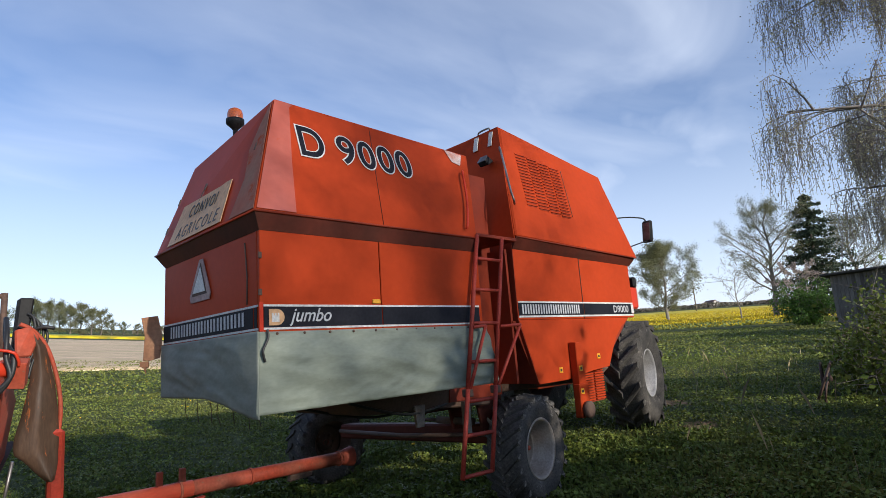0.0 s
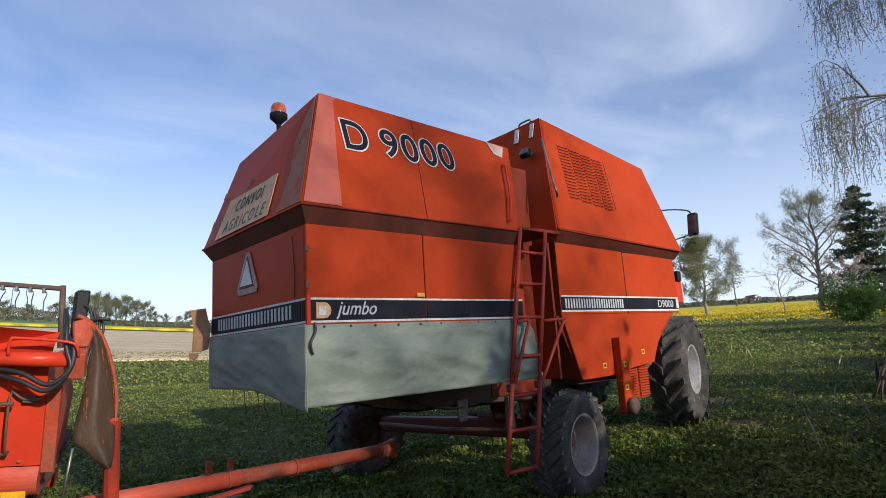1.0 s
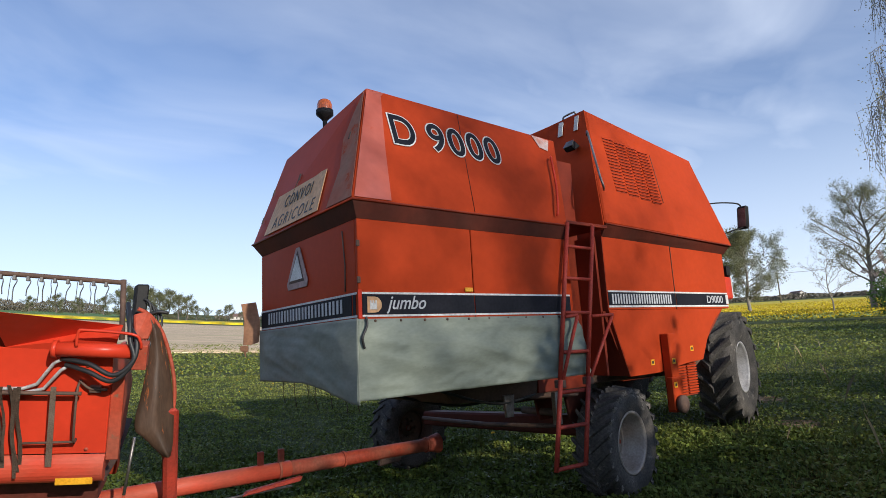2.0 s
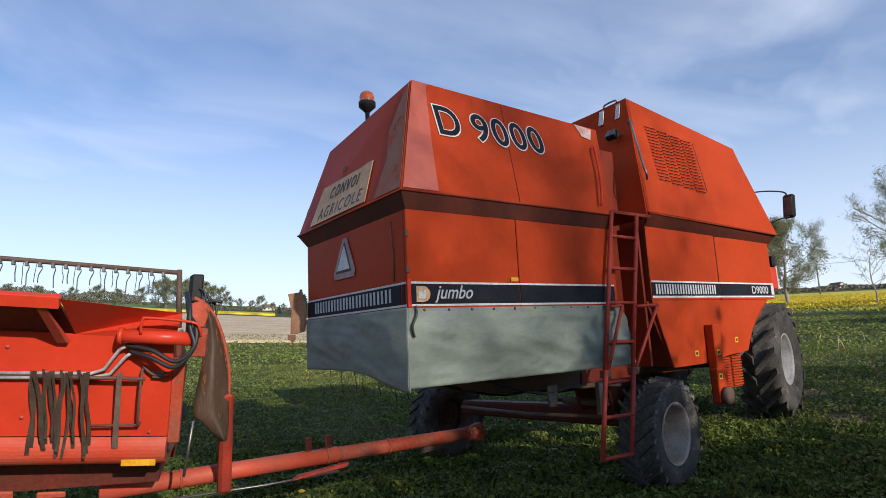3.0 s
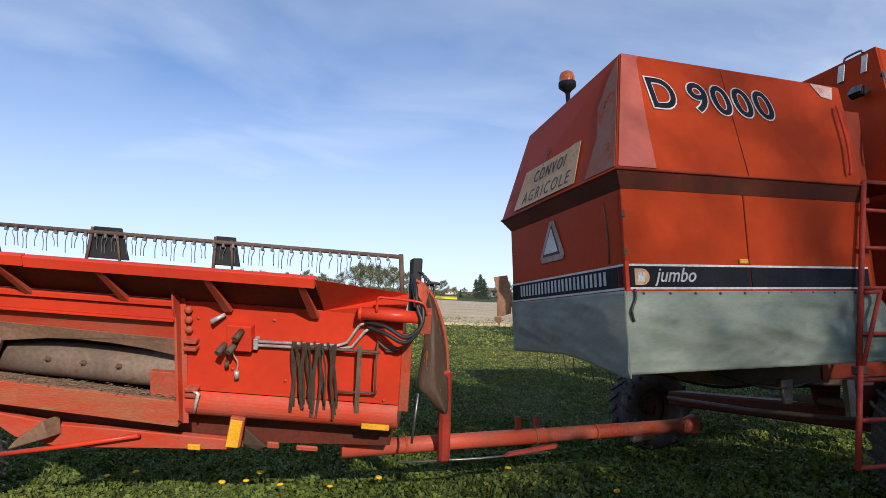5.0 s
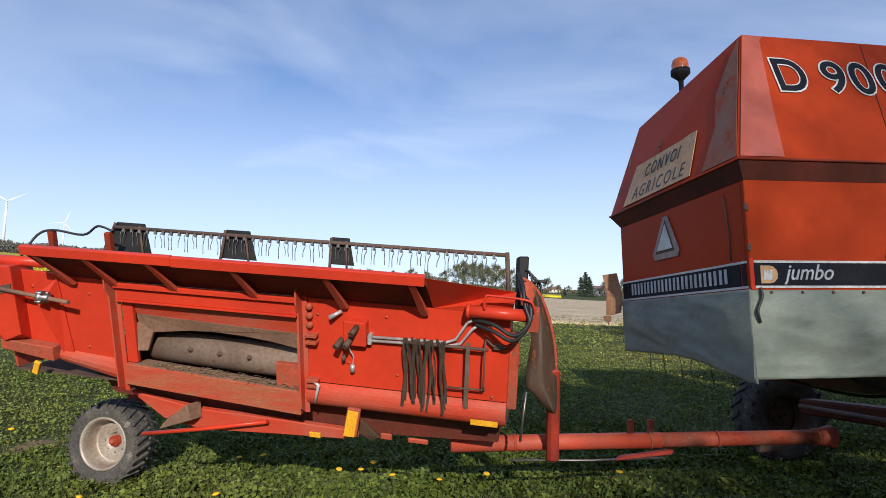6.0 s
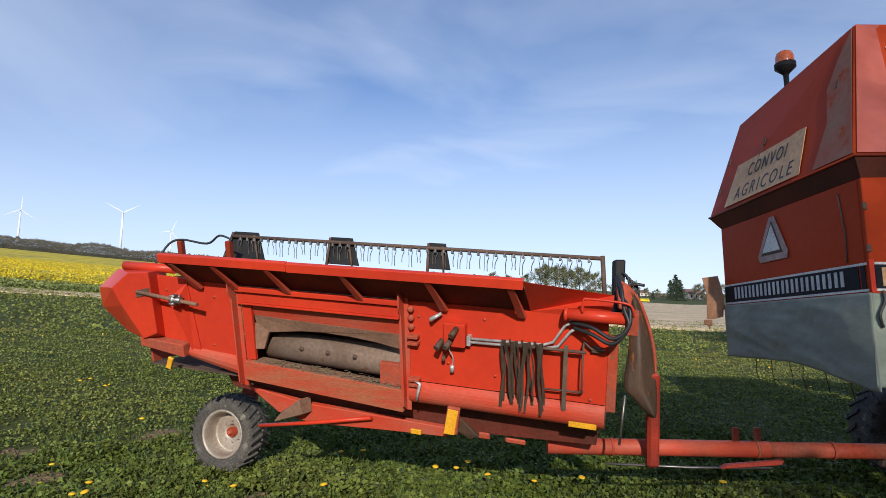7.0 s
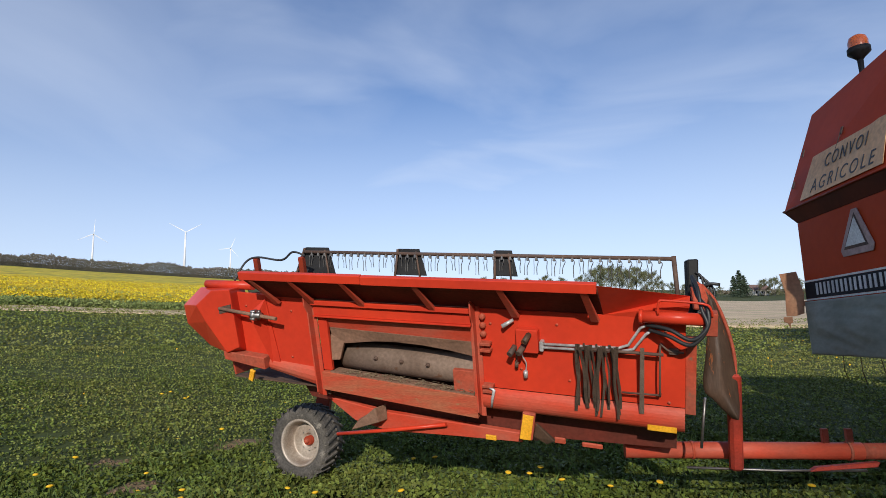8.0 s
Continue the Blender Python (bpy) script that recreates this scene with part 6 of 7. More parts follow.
part("axle_bracket", bm, M["dustpan"], trailer)
bm = bmesh.new()
tube(bm, [hw(1.32, 1.17, -0.08), hw(0.75, 1.05, -0.08), hw(0.33, 0.95, -0.08)], 0.017, 8)
part("brace_rod", bm, M["red"], trailer)
bm = bmesh.new()
prism(bm, [hw(-0.302, 0.706, 0.02), hw(-0.393, 0.706, 0.03), hw(-0.368, 0.889, 0.05), hw(-0.277, 0.889, 0.05)], NN * 0.03, 0.006)
tilt = part("marker_board", bm, M["red_worn"], trailer)
bm = bmesh.new()
prism(bm, [hw(-0.31, 0.715, 0.055), hw(-0.385, 0.715, 0.065), hw(-0.36, 0.88, 0.085), hw(-0.285, 0.88, 0.085)], NN * 0.008, 0.003)
part("reflector", bm, M["yellow_reflector"], tilt, "tilted yellow reflector")
bm = bmesh.new()
slab(bm, -0.06, 0.02, 0.985, 1.02, -0.09, -0.075, 0.003)
part("reflector", bm, M["yellow_reflector"], trailer)
bm = bmesh.new()
prism(bm, [hw(-0.38, 0.80, -0.02), hw(-0.50, 0.93, -0.05), hw(-0.44, 0.96, -0.05), hw(-0.36, 0.90, -0.02)], NN * 0.03, 0.005)
part("clamp_bracket", bm, M["rust"], trailer)
AX = Vector((-0.281, -0.955, 0.0)).normalized()
WC = Vector((-4.63, 3.20, land(-4.63, 3.20) + 0.405))
wheel(trailer, WC, AX, 0.41, 0.33, 0.238, 26, 0.03, M["rim"], 0.15, 0.6)
bm = bmesh.new()
tube(bm, [WC, WC - AX * 0.5], 0.05, 10)
hexa(bm, [WC + Vector(p) for p in ((-0.1, 0.3, 0.0), (0.1, 0.3, 0.0), (0.1, 0.42, 0.0), (-0.1, 0.42, 0.0), (0.0, 0.3, 0.45), (0.16, 0.3, 0.45), (0.16, 0.42, 0.45), (0.0, 0.42, 0.45))], 0.01)
part("axle", bm, M["orange_dark"], trailer)

# ---- webbing straps hanging on the wall ----
strap_rng = random.Random(5)
for i in range(19):
    s = -0.685 - 0.0132 * i
    tilt_s = strap_rng.uniform(-0.035, 0.035)
    ln = strap_rng.uniform(0.36, 0.50)
    n0 = 0.025 + 0.02 * (i % 3)
    w = strap_rng.uniform(0.006, 0.0115)
    bm = bmesh.new()
    a, b = [], []
    for k in range(7):
        f = k / 6
        c = hw(s + tilt_s * f + 0.006 * math.sin(7 * f + i), 0.19 + ln * f, n0 + 0.05 * (1 - f) * (0.5 if i % 2 else 1) + 0.004 * math.sin(9 * f + i))
        a.append(bm.verts.new(c - D * w)); b.append(bm.verts.new(c + D * w))
    fs = [bm.faces.new((a[k], b[k], b[k + 1], a[k + 1])) for k in range(6)]
    bmesh.ops.solidify(bm, geom=fs, thickness=0.004)
    st = obj("webbing_strap", bm, M["strap"])
    tagged(st, "frayed brown webbing strap hung on the header's rack", "strap", group="straps on the rack")
for s, ln in ((-1.06, 0.43),):
    bm = bmesh.new()
    prism(bm, [hw(s, 0.185, 0.075), hw(s - 0.024, 0.185, 0.075), hw(s - 0.018, 0.19 + ln, 0.04), hw(s + 0.010, 0.19 + ln, 0.04)], NN * 0.005)
    tagged(obj("webbing_strap", bm, M["strap"]), "single brown webbing strap hung over the rack's rod", "strap", group="straps on the rack")


# ---- trees ----
def limbs_of(rng, height, trunk_r, spread, first, limbs, subs, twigs, droop, rise):
    """Branches as (from, to, radius, radius), and the twig points that carry leaves."""
    segs, tips = [], []
    axis = [np.zeros(3)]
    n = 8
    for i in range(1, n + 1):
        axis.append(axis[-1] + np.array([rng.normal(0, 0.018), rng.normal(0, 0.018), 1 / n]) * height * np.array([1, 1, 0.9]))
    rad = [trunk_r * (1 - 0.88 * (i / n) ** 0.9) for i in range(n + 1)]
    for i in range(n):
        segs.append((axis[i], axis[i + 1], rad[i], rad[i + 1]))

    def grow(p, way, length, r, depth):
        k = 4
        pts = [p]
        w = way / np.linalg.norm(way)
        for i in range(k):
            w = w + rng.normal(0, 0.16, 3) + np.array([0, 0, rise if depth == 0 else -droop * (0.5 + depth * 0.5)])
            w /= np.linalg.norm(w)
            q = pts[-1] + w * length / k
            segs.append((pts[-1], q, r * (1 - i / k * 0.7), r * (1 - (i + 1) / k * 0.7)))
            pts.append(q)
        if depth >= 2:
            for a, b in zip(pts, pts[1:]):
                tips.append(a * 0.5 + b * 0.5)
                tips.append(b)
            return
        m = subs if depth == 0 else twigs
        for i in range(m):
            f = 0.25 + 0.75 * (i + rng.uniform(0, 1)) / m
            j = min(int(f * k), k - 1)
            o = pts[j] + (pts[j + 1] - pts[j]) * (f * k - j)
            side = rng.normal(0, 1, 3)
            side[2] = abs(side[2]) * 0.4 * (1 - droop)
            grow(o, (pts[j + 1] - pts[j]) / np.linalg.norm(pts[j + 1] - pts[j]) * 0.8 + side * 0.55, length * rng.uniform(0.32, 0.55) * (1.15 - 0.5 * f), max(r * 0.4, 0.004), depth + 1)

    for i in range(limbs):
        f = first + (0.98 - first) * (i + rng.uniform(0, 0.8)) / limbs
        j = min(int(f * n), n - 1)
        o = axis[j] + (axis[j + 1] - axis[j]) * (f * n - j)
        a = i * 2.4 + rng.uniform(-0.4, 0.4)
        shape = math.sin(math.pi * min(1, max(0.12, (f - first) / (1 - first) * 0.85 + 0.15))) ** 0.6
        grow(o, np.array([math.cos(a), math.sin(a), 0.35 + 0.6 * f]), spread * shape * rng.uniform(0.8, 1.15), max(trunk_r * 0.36 * (1 - 0.6 * f), 0.012), 0)
    return segs, np.array(tips)


def stick_mesh(name, segs, material, sides=5):
    vs, fs = [], []
    for a, b, r0, r1 in segs:
        w = b - a
        w = w / (np.linalg.norm(w) + 1e-9)
        u = np.cross(w, (0.3, 0.5, 0.8))
        u /= np.linalg.norm(u) + 1e-9
        v = np.cross(w, u)
        k0 = len(vs)
        sd = sides if r0 > 0.02 else 3
        for c, r in ((a, r0), (b, r1)):
            for k in range(sd):
                t = 2 * math.pi * k / sd
                vs.append(c + (u * math.cos(t) + v * math.sin(t)) * r)
        for k in range(sd):
            fs.append((k0 + k, k0 + (k + 1) % sd, k0 + sd + (k + 1) % sd, k0 + sd + k))
    return quads_mesh(name, vs, fs, material)


def under(ob, parent):
    ob.parent = parent
    return ob


def leafy_tree(name, label, category, height, trunk_r, spread, first, limbs, subs, twigs, droop, rise, leaves, leaf_size, leaf_mat, bark, seed, group="", hang=0.0, scatter_by=0.0):
    rng = np.random.default_rng(seed)
    segs, tips = limbs_of(rng, height, trunk_r, spread, first, limbs, subs, twigs, droop, rise)
    t = thing(name, (0, 0, 0), label, category, group)
    if hang:                                             # long pendulous twigs
        pick = tips[rng.integers(0, len(tips), int(len(tips) * 0.8))]
        more = []
        for p in pick:
            q = p.copy()
            for k in range(4):
                n = q + np.array([rng.normal(0, 0.05), rng.normal(0, 0.05), -hang * rng.uniform(0.12, 0.32)])
                segs.append((q, n, 0.004, 0.003))
                more.append(n)
                more.append((n + q) / 2)
                q = n
        tips = np.concatenate([tips, np.array(more)])
    under(stick_mesh("trunk", segs, bark), t)
    c = tips[rng.integers(0, len(tips), leaves)] + rng.normal(0, scatter_by or leaf_size * 0.9, (leaves, 3))
    v, f = leaf_quads(c, leaf_size, rng, 0.0, 1.5)
    under(quads_mesh("crown", v, f, leaf_mat), t)
    return t


def conifer(name, label, height, spread, seed, density=1.0, group=""):
    rng = np.random.default_rng(seed)
    t = thing(name, (0, 0, 0), label, "tree", group)
    segs = [(np.zeros(3), np.array([0, 0, height * 0.5]), height * 0.018, height * 0.011), (np.array([0, 0, height * 0.5]), np.array([0, 0, height]), height * 0.011, 0.01)]
    c, way = [], []
    rows = 26
    for i in range(rows):
        f = 0.06 + 0.92 * i / rows
        ln = spread * (1 - f) ** 0.85 + 0.15
        for k in range(6):
            a = k * 2 * math.pi / 6 + i * 0.7 + rng.uniform(-0.4, 0.4)
            l2 = ln * rng.uniform(0.42, 1.2)
            z0 = f * height + rng.uniform(-0.35, 0.35)
            prev = np.array([0, 0, z0])
            for s in range(5):
                g = (s + 1) / 5
                p = np.array([math.cos(a) * l2 * g, math.sin(a) * l2 * g, z0 - 0.42 * l2 * g + 0.30 * l2 * g * g])
                segs.append((prev, p, 0.03 * (1 - g) + 0.008, 0.03 * (1 - g) + 0.006))
                for q in range(max(2, int(16 * density))):
                    c.append(prev + (p - prev) * rng.uniform() + rng.normal(0, 0.10, 3) * (0.4 + l2 * 0.3) - np.array([0, 0, 0.06]))
                prev = p
    under(stick_mesh("trunk", segs, M["bark"]), t)
    c = np.array(c)
    v, f = leaf_quads(c, 0.14, rng, 0.0, 2.2)
    under(quads_mesh("crown", v, f, M["needle"]), t)
    return t


def put(t, at, turn=0.0, size=1.0):
    t.matrix_basis = Matrix.Translation(at) @ pose(0, 0, 0, 0, 0, turn) @ Matrix.Diagonal((size, size, size, 1))
    return t


def again(t, at, turn, size):
    c = copy_thing(t, Matrix.Identity(4))
    return put(c, at, turn, size)


# tall birch at the edge of the yard, its twigs hanging into view
birch = leafy_tree("birch_tree", "tall silver birch with hanging twigs and sparse young leaves", "tree", 14.0, 0.20, 3.7, 0.12, 38, 7, 6, 0.14, 0.02, 240000, 0.023, M["leaf_birch"], M["birch_bark"], 11, hang=1.1, scatter_by=0.085)
put(birch, far(-95.3, 13.0) - Vector((0, 0, 0.1)), 40)
# the trees and shrubs at the back of the yard whose shade dapples the harvester
aspen = leafy_tree("aspen_tree", "tall aspen with a thin crown behind the yard", "tree", 14.2, 0.10, 3.1, 0.62, 26, 6, 4, 0.08, 0.06, 5200, 0.062, M["leaf_birch"], M["bark"], 27, scatter_by=0.45)
put(aspen, Vector((2.3, -24.0, land(2.3, -24.0) - 0.1)), 0)
again(aspen, Vector((8.0, -24.6, land(8.0, -24.6) - 0.1)), 150, 0.83)
again(aspen, Vector((1.7, -22.8, land(1.7, -22.8) - 0.1)), 80, 0.82)
shade = leafy_tree("birch_tree", "tall birch at the back of the yard that shades the grass", "tree", 13.2, 0.22, 5.0, 0.16, 24, 6, 4, 0.10, 0.05, 9500, 0.10, M["leaf_birch"], M["birch_bark"], 23)
put(shade, Vector((30.0, -15.5, land(30.0, -15.5) - 0.1)), 0)
again(shade, Vector((41.0, -13.5, land(41.0, -13.5) - 0.1)), 130, 0.92)

# trees on the right horizon
ash = leafy_tree("ash_tree", "leafing ash with an open grey crown", "tree", 12.0, 0.30, 4.8, 0.20, 22, 7, 6, 0.02, 0.06, 22000, 0.065, M["leaf_spring"], M["bark_grey"], 31, scatter_by=0.24)
put(ash, far(-75.1, 62) - Vector((0, 0, 0.15)), 0, 1.0)
willow = leafy_tree("willow_tree", "round willow with thin spring leaves", "tree", 9.0, 0.22, 4.6, 0.14, 20, 7, 5, 0.03, 0.10, 40000, 0.085, M["leaf_spring"], M["bark_grey"], 32, scatter_by=0.26)
put(willow, far(-66.2, 80) - Vector((0, 0, 0.15)), 0, 1.1)
bare = leafy_tree("young_tree", "young tree, nearly bare", "tree", 6.5, 0.09, 2.6, 0.28, 15, 6, 5, 0.0, 0.05, 1200, 0.05, M["leaf_spring"], M["bark_grey"], 33)
put(bare, far(-72.3, 58) - Vector((0, 0, 0.1)), 0, 0.9)
spruce = conifer("spruce_tree", "dark green spruce behind the shed", 12.2, 5.0, 34, 1.5)
put(spruce, far(-78.6, 62) - Vector((0, 0, 0.2)), 0, 1.0)
plum = leafy_tree("plum_tree", "small plum tree in pale blossom", "tree", 5.0, 0.10, 2.4, 0.2, 13, 5, 4, 0.05, 0.05, 6000, 0.07, M["blossom"], M["bark"], 35)
put(plum, far(-77.0, 54) - Vector((0, 0, 0.1)), 0, 0.95)
again(ash, far(-81.5, 66) - Vector((0, 0, 0.15)), 140, 0.85)


def bush(name, label, at, radius, tall, leaves, leaf_size, leaf_mat, seed, group=""):
    """A shrub of many stems, uneven, with gaps."""
    rng = np.random.default_rng(seed)
    t = thing(name, (0, 0, 0), label, "bush", group)
    segs, tips = [], []
    for i in range(34):
        a, f = rng.uniform(0, 2 * math.pi), rng.uniform(0.2, 1.0)
        p = np.array([math.cos(a) * radius * 0.25 * f, math.sin(a) * radius * 0.25 * f, 0])
        w = np.array([math.cos(a) * f * 0.8, math.sin(a) * f * 0.8, rng.uniform(0.7, 1.2)])
        h = tall * rng.uniform(0.55, 1.05) * (1.1 - 0.35 * f)
        for k in range(6):
            w = w + rng.normal(0, 0.16, 3)
            w /= np.linalg.norm(w)
            q = p + w * h / 6 * 1.1
            segs.append((p, q, 0.018 * (1 - k / 7), 0.018 * (1 - (k + 1) / 7)))
            for j in range(3 if k > 0 else 1):
                s = q + rng.normal(0, 1, 3) * radius * 0.16
                segs.append((q, s, 0.006, 0.003))
                tips.append(s)
                tips.append((s + q) / 2)
            p = q
    under(stick_mesh("woody_stem", segs, M["bark"]), t)
    tips = np.array(tips)
    c = tips[rng.integers(0, len(tips), leaves)] + rng.normal(0, leaf_size * 1.3, (leaves, 3))
    v, f = leaf_quads(c, leaf_size, rng, 0.1, 1.5)
    under(quads_mesh("foliage", v, f, leaf_mat), t)
    return put(t, at)


bush("elder_bush", "bright green elder bush beside the shed", far(-77.4, 46) - Vector((0, 0, 0.1)), 1.9, 3.0, 9000, 0.10, M["leaf_bush"], 41)
bush("elder_bush", "green elder bush at the shed's far end", far(-88.0, 26) - Vector((0, 0, 0.1)), 1.6, 3.0, 7000, 0.09, M["leaf_bush"], 42)
for k, (az, r, rad, tl) in enumerate(((-83.0, 12.5, 1.4, 1.2), (-86.5, 10.0, 1.3, 1.7), (-82.0, 18.0, 1.5, 1.0), (-85.0, 16.0, 1.6, 1.9))):
    bush("bramble_bush", "straggling bramble in the yard's shade", far(az, r) - Vector((0, 0, 0.05)), rad, tl, 5200, 0.055, M["leaf_low"], 50 + k, "brambles at the yard's edge")
lilac = bush("lilac_bush", "tall dense lilac at the back of the yard", Vector((2.3, -10.2, land(2.3, -10.2) - 0.1)), 2.7, 4.33, 28000, 0.15, M["leaf_bush"], 58, "lilacs at the back of the yard")
for x, y, turn, size in ((5.0, -10.6, 70, 0.93), (3.7, -11.8, 200, 1.04), (6.5, -11.7, 300, 0.84), (1.5, -9.6, 130, 0.96)):
    again(lilac, Vector((x, y, land(x, y) - 0.1)), turn, size)

# trees beyond the tilled field
oak = leafy_tree("oak_tree", "far field oak with a loose spring crown", "tree", 9.0, 0.26, 4.2, 0.10, 13, 6, 5, 0.03, 0.08, 6200, 0.17, M["leaf_spring"], M["bark"], 61, "trees beyond the tilled field", scatter_by=0.36)
put(oak, far(-9.0, 212) - Vector((0, 0, 0.3)), 0, 1.15)
tree_rng = random.Random(8)
for az, r, size in ((-8.3, 220, 1.0), (-9.8, 216, 1.1), (-10.6, 225, 1.2), (-11.4, 214, 1.05), (-12.2, 222, 1.15), (-12.9, 216, 0.95), (-13.6, 226, 0.9), (-14.4, 230, 0.62), (-15.3, 232, 0.55), (-16.4, 240, 0.45), (-17.2, 225, 0.72),
                    (-18.3, 260, 0.4), (-19.3, 262, 0.4), (-22.8, 224, 0.62), (-23.6, 220, 0.66), (-24.5, 222, 0.7), (-25.4, 226, 0.62), (-7.0, 260, 0.9), (-5.2, 262, 0.75), (-3.6, 270, 0.8), (-1.8, 270, 0.7), (0.5, 275, 0.75), (2.6, 280, 0.7)):
    again(oak, far(az, r) - Vector((0, 0, 0.3)), tree_rng.uniform(0, 360), size * tree_rng.uniform(0.92, 1.08))
fir = conifer("spruce_tree", "dark spruce beyond the field", 9.0, 3.3, 71, 1.1, "spruces beyond the field")
put(fir, far(-20.5, 214) - Vector((0, 0, 0.2)), 0, 0.82)
for az, size in ((-20.95, 0.98), (-21.3, 0.8), (-18.9, 0.35)):
    again(fir, far(az, 216 + az) - Vector((0, 0, 0.2)), az * 40, size)

# woodland along the skyline
wood_rng = np.random.default_rng(77)


def woodland(name, label, az0, az1, r, tall, count, size):
    az = wood_rng.uniform(az0, az1, count)
    pts = []
    for a in az:
        top = tall * (0.78 + 0.35 * noise.noise((a * 0.35, 0, 0)) + 0.14 * noise.noise((a * 3.1, 3, 0)) + 0.12 * noise.noise((a * 17, 7, 0)))
        p = far(a, r + wood_rng.uniform(0, 30))
        pts.append((p.x, p.y, p.z + top * wood_rng.uniform(0, 1) ** 0.8))
    v, f = leaf_quads(np.array(pts), size, wood_rng, 0.0, 1.3)
    return tagged(quads_mesh(name, v, f, M["wood_far"]), label, "woodland", kind="stuff")


woodland("far_woodland", "long dark strip of woodland on the skyline", 21, 66, 400, 9.5, 130000, 0.42)
woodland("far_woodland", "hazy woodland behind the far crop", -7, 24, 330, 7.0, 60000, 0.40)
woodland("far_hedge", "low hedge along the far field edge", -46, -16, 300, 2.4, 5000, 0.9)
woodland("far_hedge", "low hedge behind the yellow field", -86, -58, 380, 3.2, 6000, 1.0)

# ---- meadow plants ----
mead = np.random.default_rng(4)


BARE = [(-7.2, 3.5, 0.30), (-6.3, 2.7, 0.28), (-6.1, 4.6, 0.30), (8.8, 1.6, 0.42), (6.9, 0.3, 0.3), (-4.0, 2.3, 0.2)]      # worn spots: place and radius


def scatter(n, r0, r1, az0=-104, az1=62):
    """Places on the meadow, evenly dense over the ring, gathered in clumps."""
    out = []
    while len(out) < n:
        m = n * 2
        r = np.sqrt(mead.uniform(r0 * r0, r1 * r1, m))
        az = np.radians(mead.uniform(az0, az1, m))
        x, y = STAND[0] - r * np.sin(az), STAND[1] + r * np.cos(az)
        for a, b in zip(x, y):
            k = noise.noise((a * 2.3, b * 2.3, 0)) + 0.6 * noise.noise((a * 0.6, b * 0.6, 5))
            if mead.uniform(-0.95, 0.5) < k and not any((a - px) ** 2 + (b - py) ** 2 < pr * pr * mead.uniform(0.3, 1.3) for px, py, pr in BARE):
                out.append((a, b, k))
                if len(out) == n:
                    break
    return out


def leaf_carpet(name, label, n, r0, r1, size, tall, material="leaf_low", az0=-104, az1=62):
    p = scatter(n, r0, r1, az0, az1)
    c = np.array([(x, y, land(x, y) + 0.008 + tall * (0.45 + 0.75 * max(-0.4, k)) * mead.uniform(0.15, 1.0)) for x, y, k in p])
    v, f = leaf_quads(c, size, mead, 0.6, 1.15)
    return tagged(quads_mesh(name, v, f, M[material]), label, "meadow plants", kind="stuff")


def blades(name, label, n, r0, r1, wide, tall, material, az0=-104, az1=62):
    p = scatter(n, r0, r1, az0, az1)
    vs = []
    for x, y, k in p:
        z = land(x, y) - 0.005
        a, h, lean = mead.uniform(0, 6.28), tall * mead.uniform(0.5, 1.3), mead.uniform(0.1, 0.6)
        dx, dy = math.cos(a), math.sin(a)
        b = mead.uniform(0, 6.28)
        lx, ly = math.cos(b) * lean * h, math.sin(b) * lean * h
        w = wide * mead.uniform(0.6, 1.3)
        vs += [(x - dx * w, y - dy * w, z), (x + dx * w, y + dy * w, z), (x + dx * w * 0.8 + lx * 0.4, y + dy * w * 0.8 + ly * 0.4, z + h * 0.6), (x + lx, y + ly, z + h)]
    return tagged(quads_mesh(name, vs, np.arange(len(vs)).reshape(-1, 4), material), label, "grass", kind="stuff")


for px, py, pr in BARE:
    bm = bmesh.new()
    mid = bm.verts.new((px, py, land(px, py) + 0.016))
    rings = []
    for step in (0.18, 0.36, 0.54, 0.72, 0.88, 1.0):
        ring = []
        for k in range(40):
            a = 2 * math.pi * k / 40
            q = pr * step * (0.95 + 0.75 * noise.noise((math.cos(a) * 1.9 + px, math.sin(a) * 1.9, py)))
            x, y = px + q * math.cos(a), py + q * math.sin(a)
            lump = 0.022 * noise.noise((x * 14, y * 14, 1.0)) + 0.016 * noise.noise((x * 34, y * 34, 2.0))
            ring.append(bm.verts.new((x, y, land(x, y) + (0.014 + lump * (1.2 - step) if step < 1 else 0.001))))
        rings.append(ring)
    for k in range(40):
        bm.faces.new((mid, rings[0][k], rings[0][(k + 1) % 40]))
        for r0, r1 in zip(rings, rings[1:]):
            bm.faces.new((r0[k], r1[k], r1[(k + 1) % 40], r0[(k + 1) % 40]))
    for k in range(26):                                # small clods and bits of straw on it
        a, q = tree_rng.uniform(0, 6.28), pr * 0.8 * math.sqrt(tree_rng.random())
        x, y, s = px + q * math.cos(a), py + q * math.sin(a), tree_rng.uniform(0.006, 0.02)
        box(bm, (x - s, y - s * 0.8, land(x, y) + 0.006), (x + s, y + s * 0.7, land(x, y) + 0.014 + s), s * 0.4)
    tagged(obj("bare_soil", bm, M["soil"]), "worn patch of bare brown soil in the meadow", "bare soil", group="bare patches", kind="stuff")
leaf_carpet("meadow_leaves", "low clover and broad weed leaves near the machine", 210000, 2.4, 8.5, 0.043, 0.13)
leaf_carpet("meadow_leaves", "clover and weeds further out", 76000, 8.0, 15.0, 0.038, 0.13)
leaf_carpet("meadow_leaves", "grassier, paler meadow further out", 240000, 8.5, 21.0, 0.033, 0.11, "leaf_far")
leaf_carpet("meadow_leaves", "weeds towards the field edge", 150000, 20.0, 44.0, 0.075, 0.12, "leaf_far")
leaf_carpet("meadow_leaves", "clover under foot", 16000, 0.1, 2.5, 0.036, 0.10, "leaf_low", -180, 180)
